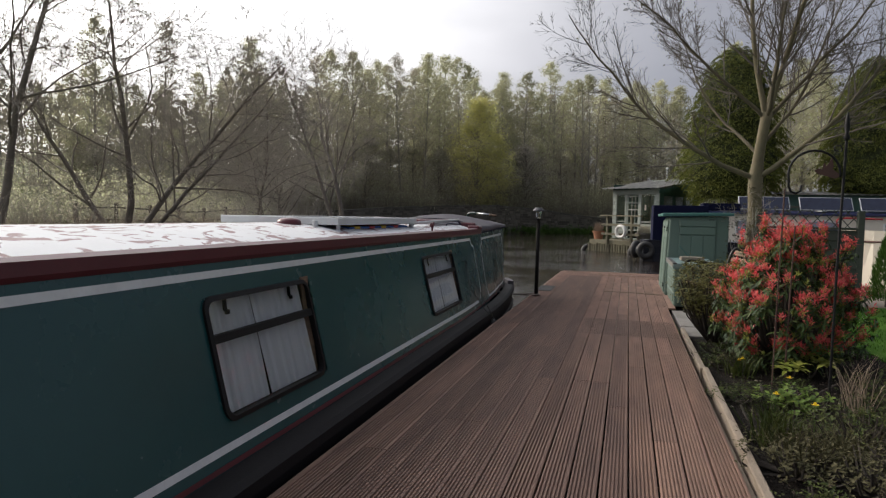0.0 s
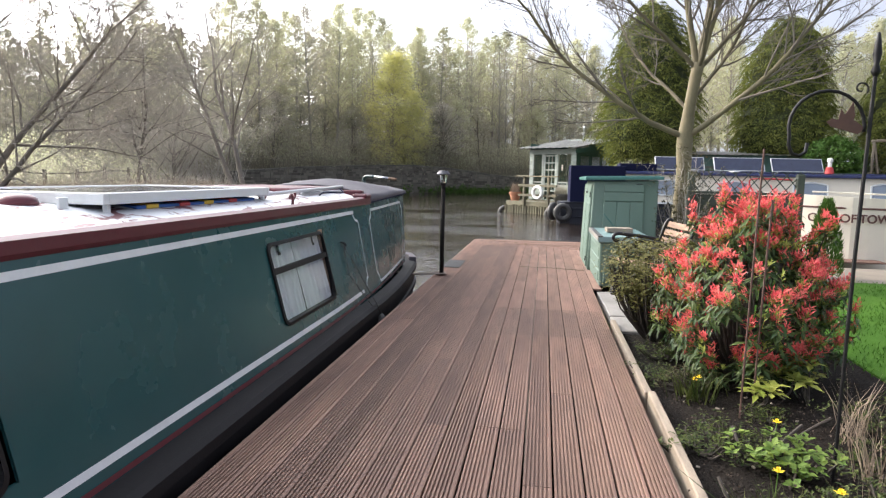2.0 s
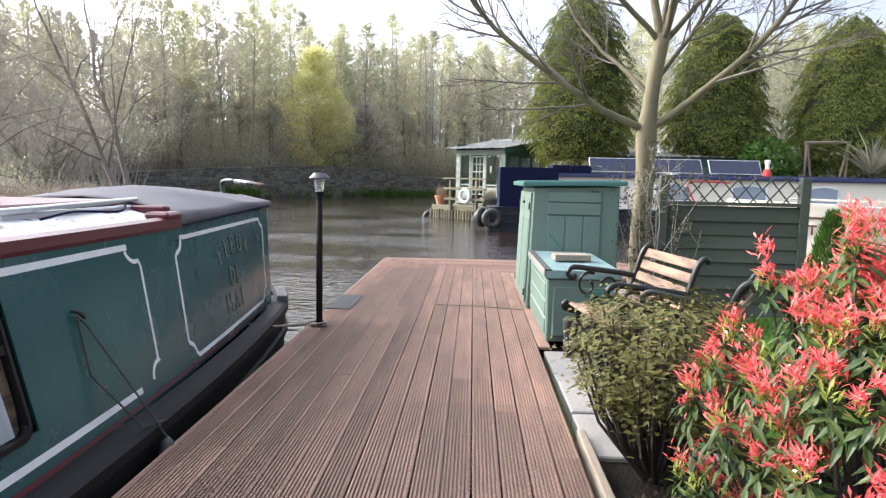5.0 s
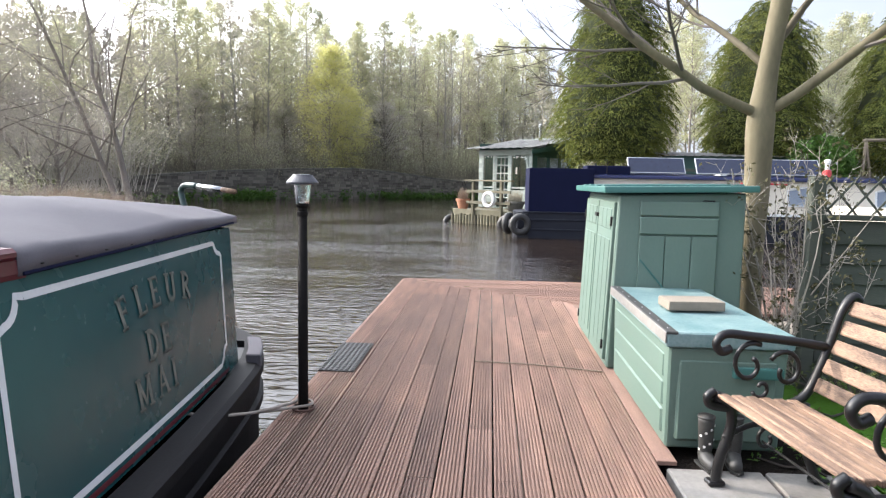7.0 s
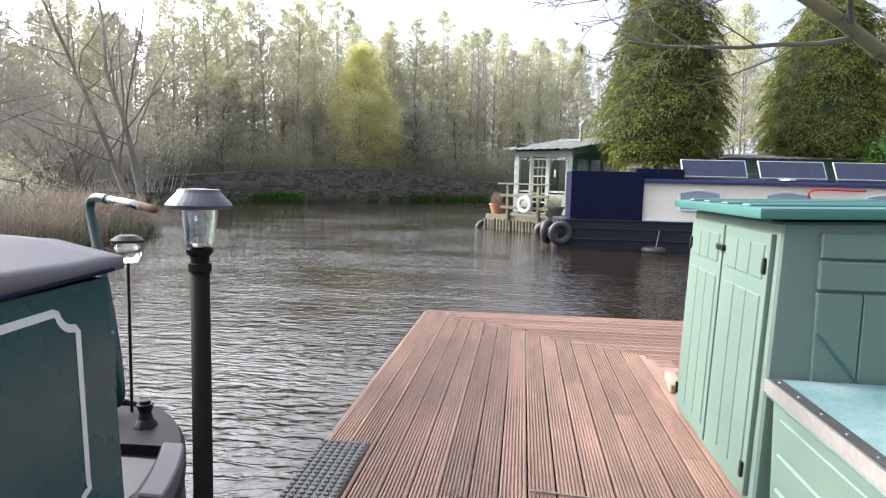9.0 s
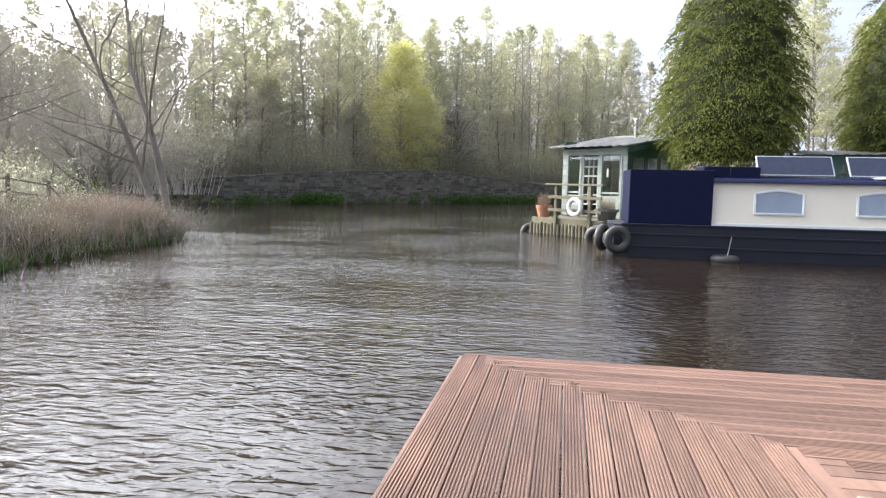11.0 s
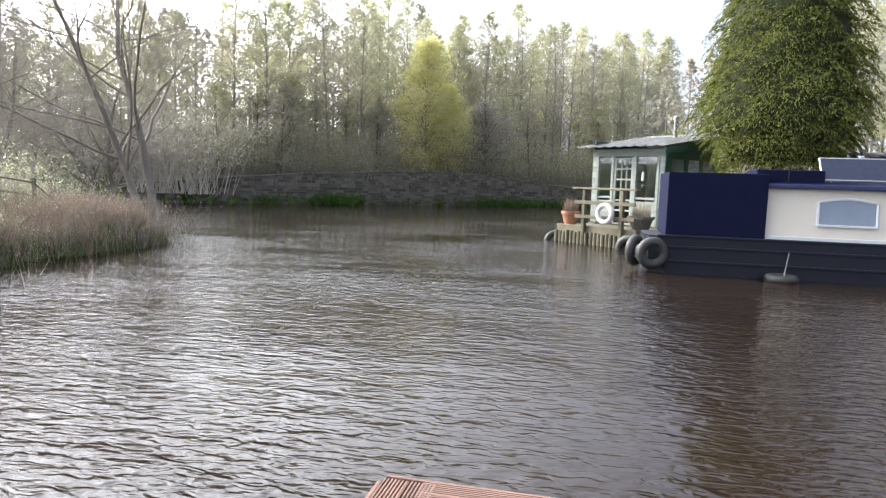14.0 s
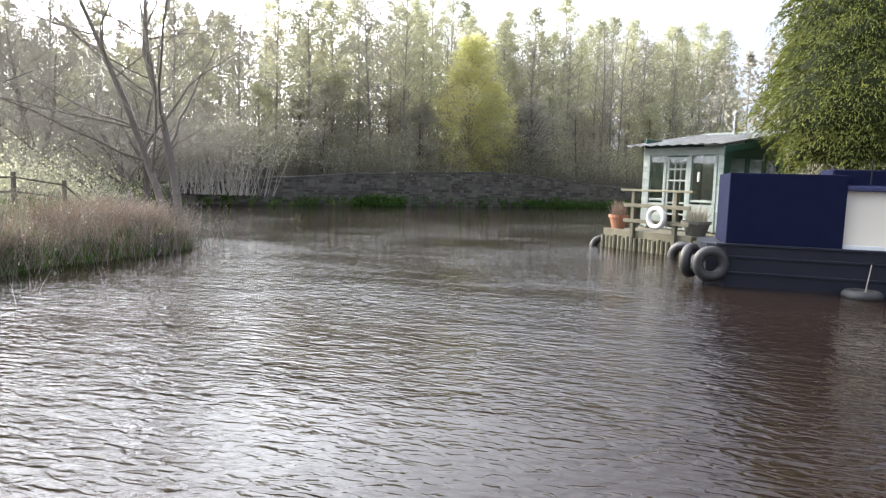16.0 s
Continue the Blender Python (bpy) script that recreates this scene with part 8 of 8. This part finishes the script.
tj = thing("dwarf_conifer", 5.2, 9.4, -0.05, 0, "small bright green upright dwarf conifer", "conifer")
v, f = [], []
for i in range(2600):
    q = rng.random() ** 0.8
    zz = 0.06 + 1.02 * q
    rad = 0.24 * (1 - q ** 1.6) ** 0.8 * rng.uniform(0.6, 1.0) + 0.01
    a = rng.uniform(0, 6.283)
    p = Vector((math.cos(a) * rad, math.sin(a) * rad, zz))
    d = Vector((math.cos(a) * 0.5, math.sin(a) * 0.5, 1)).normalized() * rng.uniform(0.06, 0.11)
    w = d.cross(Vector((rng.gauss(0, 1), rng.gauss(0, 1), 0.1))).normalized() * 0.010
    k0 = len(v)
    v += [tuple(p - w), tuple(p + w), tuple(p + d)]
    f.append((k0, k0 + 1, k0 + 2))
raw("foliage", v, f, M["ivy"], tj, "dense bright green foliage", kind="stuff")
part("trunk", lathe([(0.03, 0), (0.015, 0.6)], 6), M["dark_bark"], tj)

rbush = thing("round_bush", 0, 0, 0, 0, "rounded green bush beside the shed", "bush")
part("trunk", tube([(13.8, 30.2, 0.1), (13.8, 30.2, 2.2)], 0.08, 6), M["dark_bark"], rbush)
gb = random.Random(91)
anch = []
for k in range(700):
    d = Vector((gb.gauss(0, 1), gb.gauss(0, 1), gb.gauss(0, 1))).normalized() * gb.uniform(0.75, 1.05)
    anch.append((13.8 + d.x * 1.15, 30.2 + d.y * 1.15, 2.2 + d.z * 1.05))
a, b = leaf_cloud(gb, anch, 7000, 0.09, 0.06)
raw("leaf_mass", a, b, M["ivy"], rbush, "dense green leaves", kind="stuff")
hp = [(14.5 + k * 0.7, 32.5 + gb.uniform(-0.5, 0.5), 0.2) for k in range(14)]
thicket("undergrowth", hp, 92, 1500, 7000, 2.6, M["twig"], M["pieris_leaf"], "dark evergreen hedge behind the garden", 0.10)
blades([(17.9, 29.8, 1.9)], 93, 170, 1.7, 0.035, 0.10, 0.75, M["leaf_dull"], "yucca_plant", "spiky grey-green yucca with arching leaves", "plant", kind="")
part("trunk", lathe([(0.14, 0.0), (0.11, 1.95)], 8, centre=(17.9, 29.8, 0.1)), M["dark_bark"], bpy.data.objects["yucca_plant"])

# ---- wire netting pinned over the slippery boards ----
M["wire"] = material("rusty_netting_wire", (0.10, 0.065, 0.055), (0.16, 0.115, 0.095), 0.7, scale=30, bump=0)


def netting(x0, x1, y0, y1, label):
    """Diamond wire netting, its wires lying on the ridges."""
    segs = []
    st = 0.042
    n = int((y1 - y0 + (x1 - x0)) / st)
    for k in range(n):
        for sg in (1, -1):
            c = y0 + k * st if sg < 0 else y0 - (x1 - x0) + k * st
            xa, xb = x0, x1
            ya, yb = c, c + sg * (x1 - x0) * 1.0
            lo, hi = 0.0, 1.0
            for bound, side in ((y0, 1), (y1, -1)):
                fa, fb = (ya - bound) * side, (yb - bound) * side
                if fa < 0 and fb < 0:
                    lo, hi = 1, 0
                elif fa < 0:
                    lo = max(lo, fa / (fa - fb))
                elif fb < 0:
                    hi = min(hi, fa / (fa - fb))
            if hi - lo > 0.01:
                p0 = (lerp(xa, xb, lo), lerp(ya, yb, lo), 0.003)
                p1 = (lerp(xa, xb, hi), lerp(ya, yb, hi), 0.003)
                segs.append((p0, p1, 0.0009, 0.0009))
    v, f = segments_mesh(segs, 3)
    v = [(x + DECK_SKEW * y, y, z) for x, y, z in v]
    ob = raw("wire_netting", v, f, M["wire"])
    return tagged(ob, label, "wire netting", kind="stuff")


netting(0.15, 0.80, -6.0, 11.9, "rusty wire netting pinned flat over the deck boards")
netting(0.82, 1.82, 5.0, 6.1, "patch of wire netting across the deck boards")
mo = [(x, mitre(x) + 0.02, 0.004) for x in (0.30, 0.42, 0.62, 0.85, 1.05, 1.4)]
blades(mo, 95, 130, 0.016, 0.002, 0.016, 0.6, M["bed_leaf"], "moss_tuft", "small moss tufts in the mitre joint", "moss")
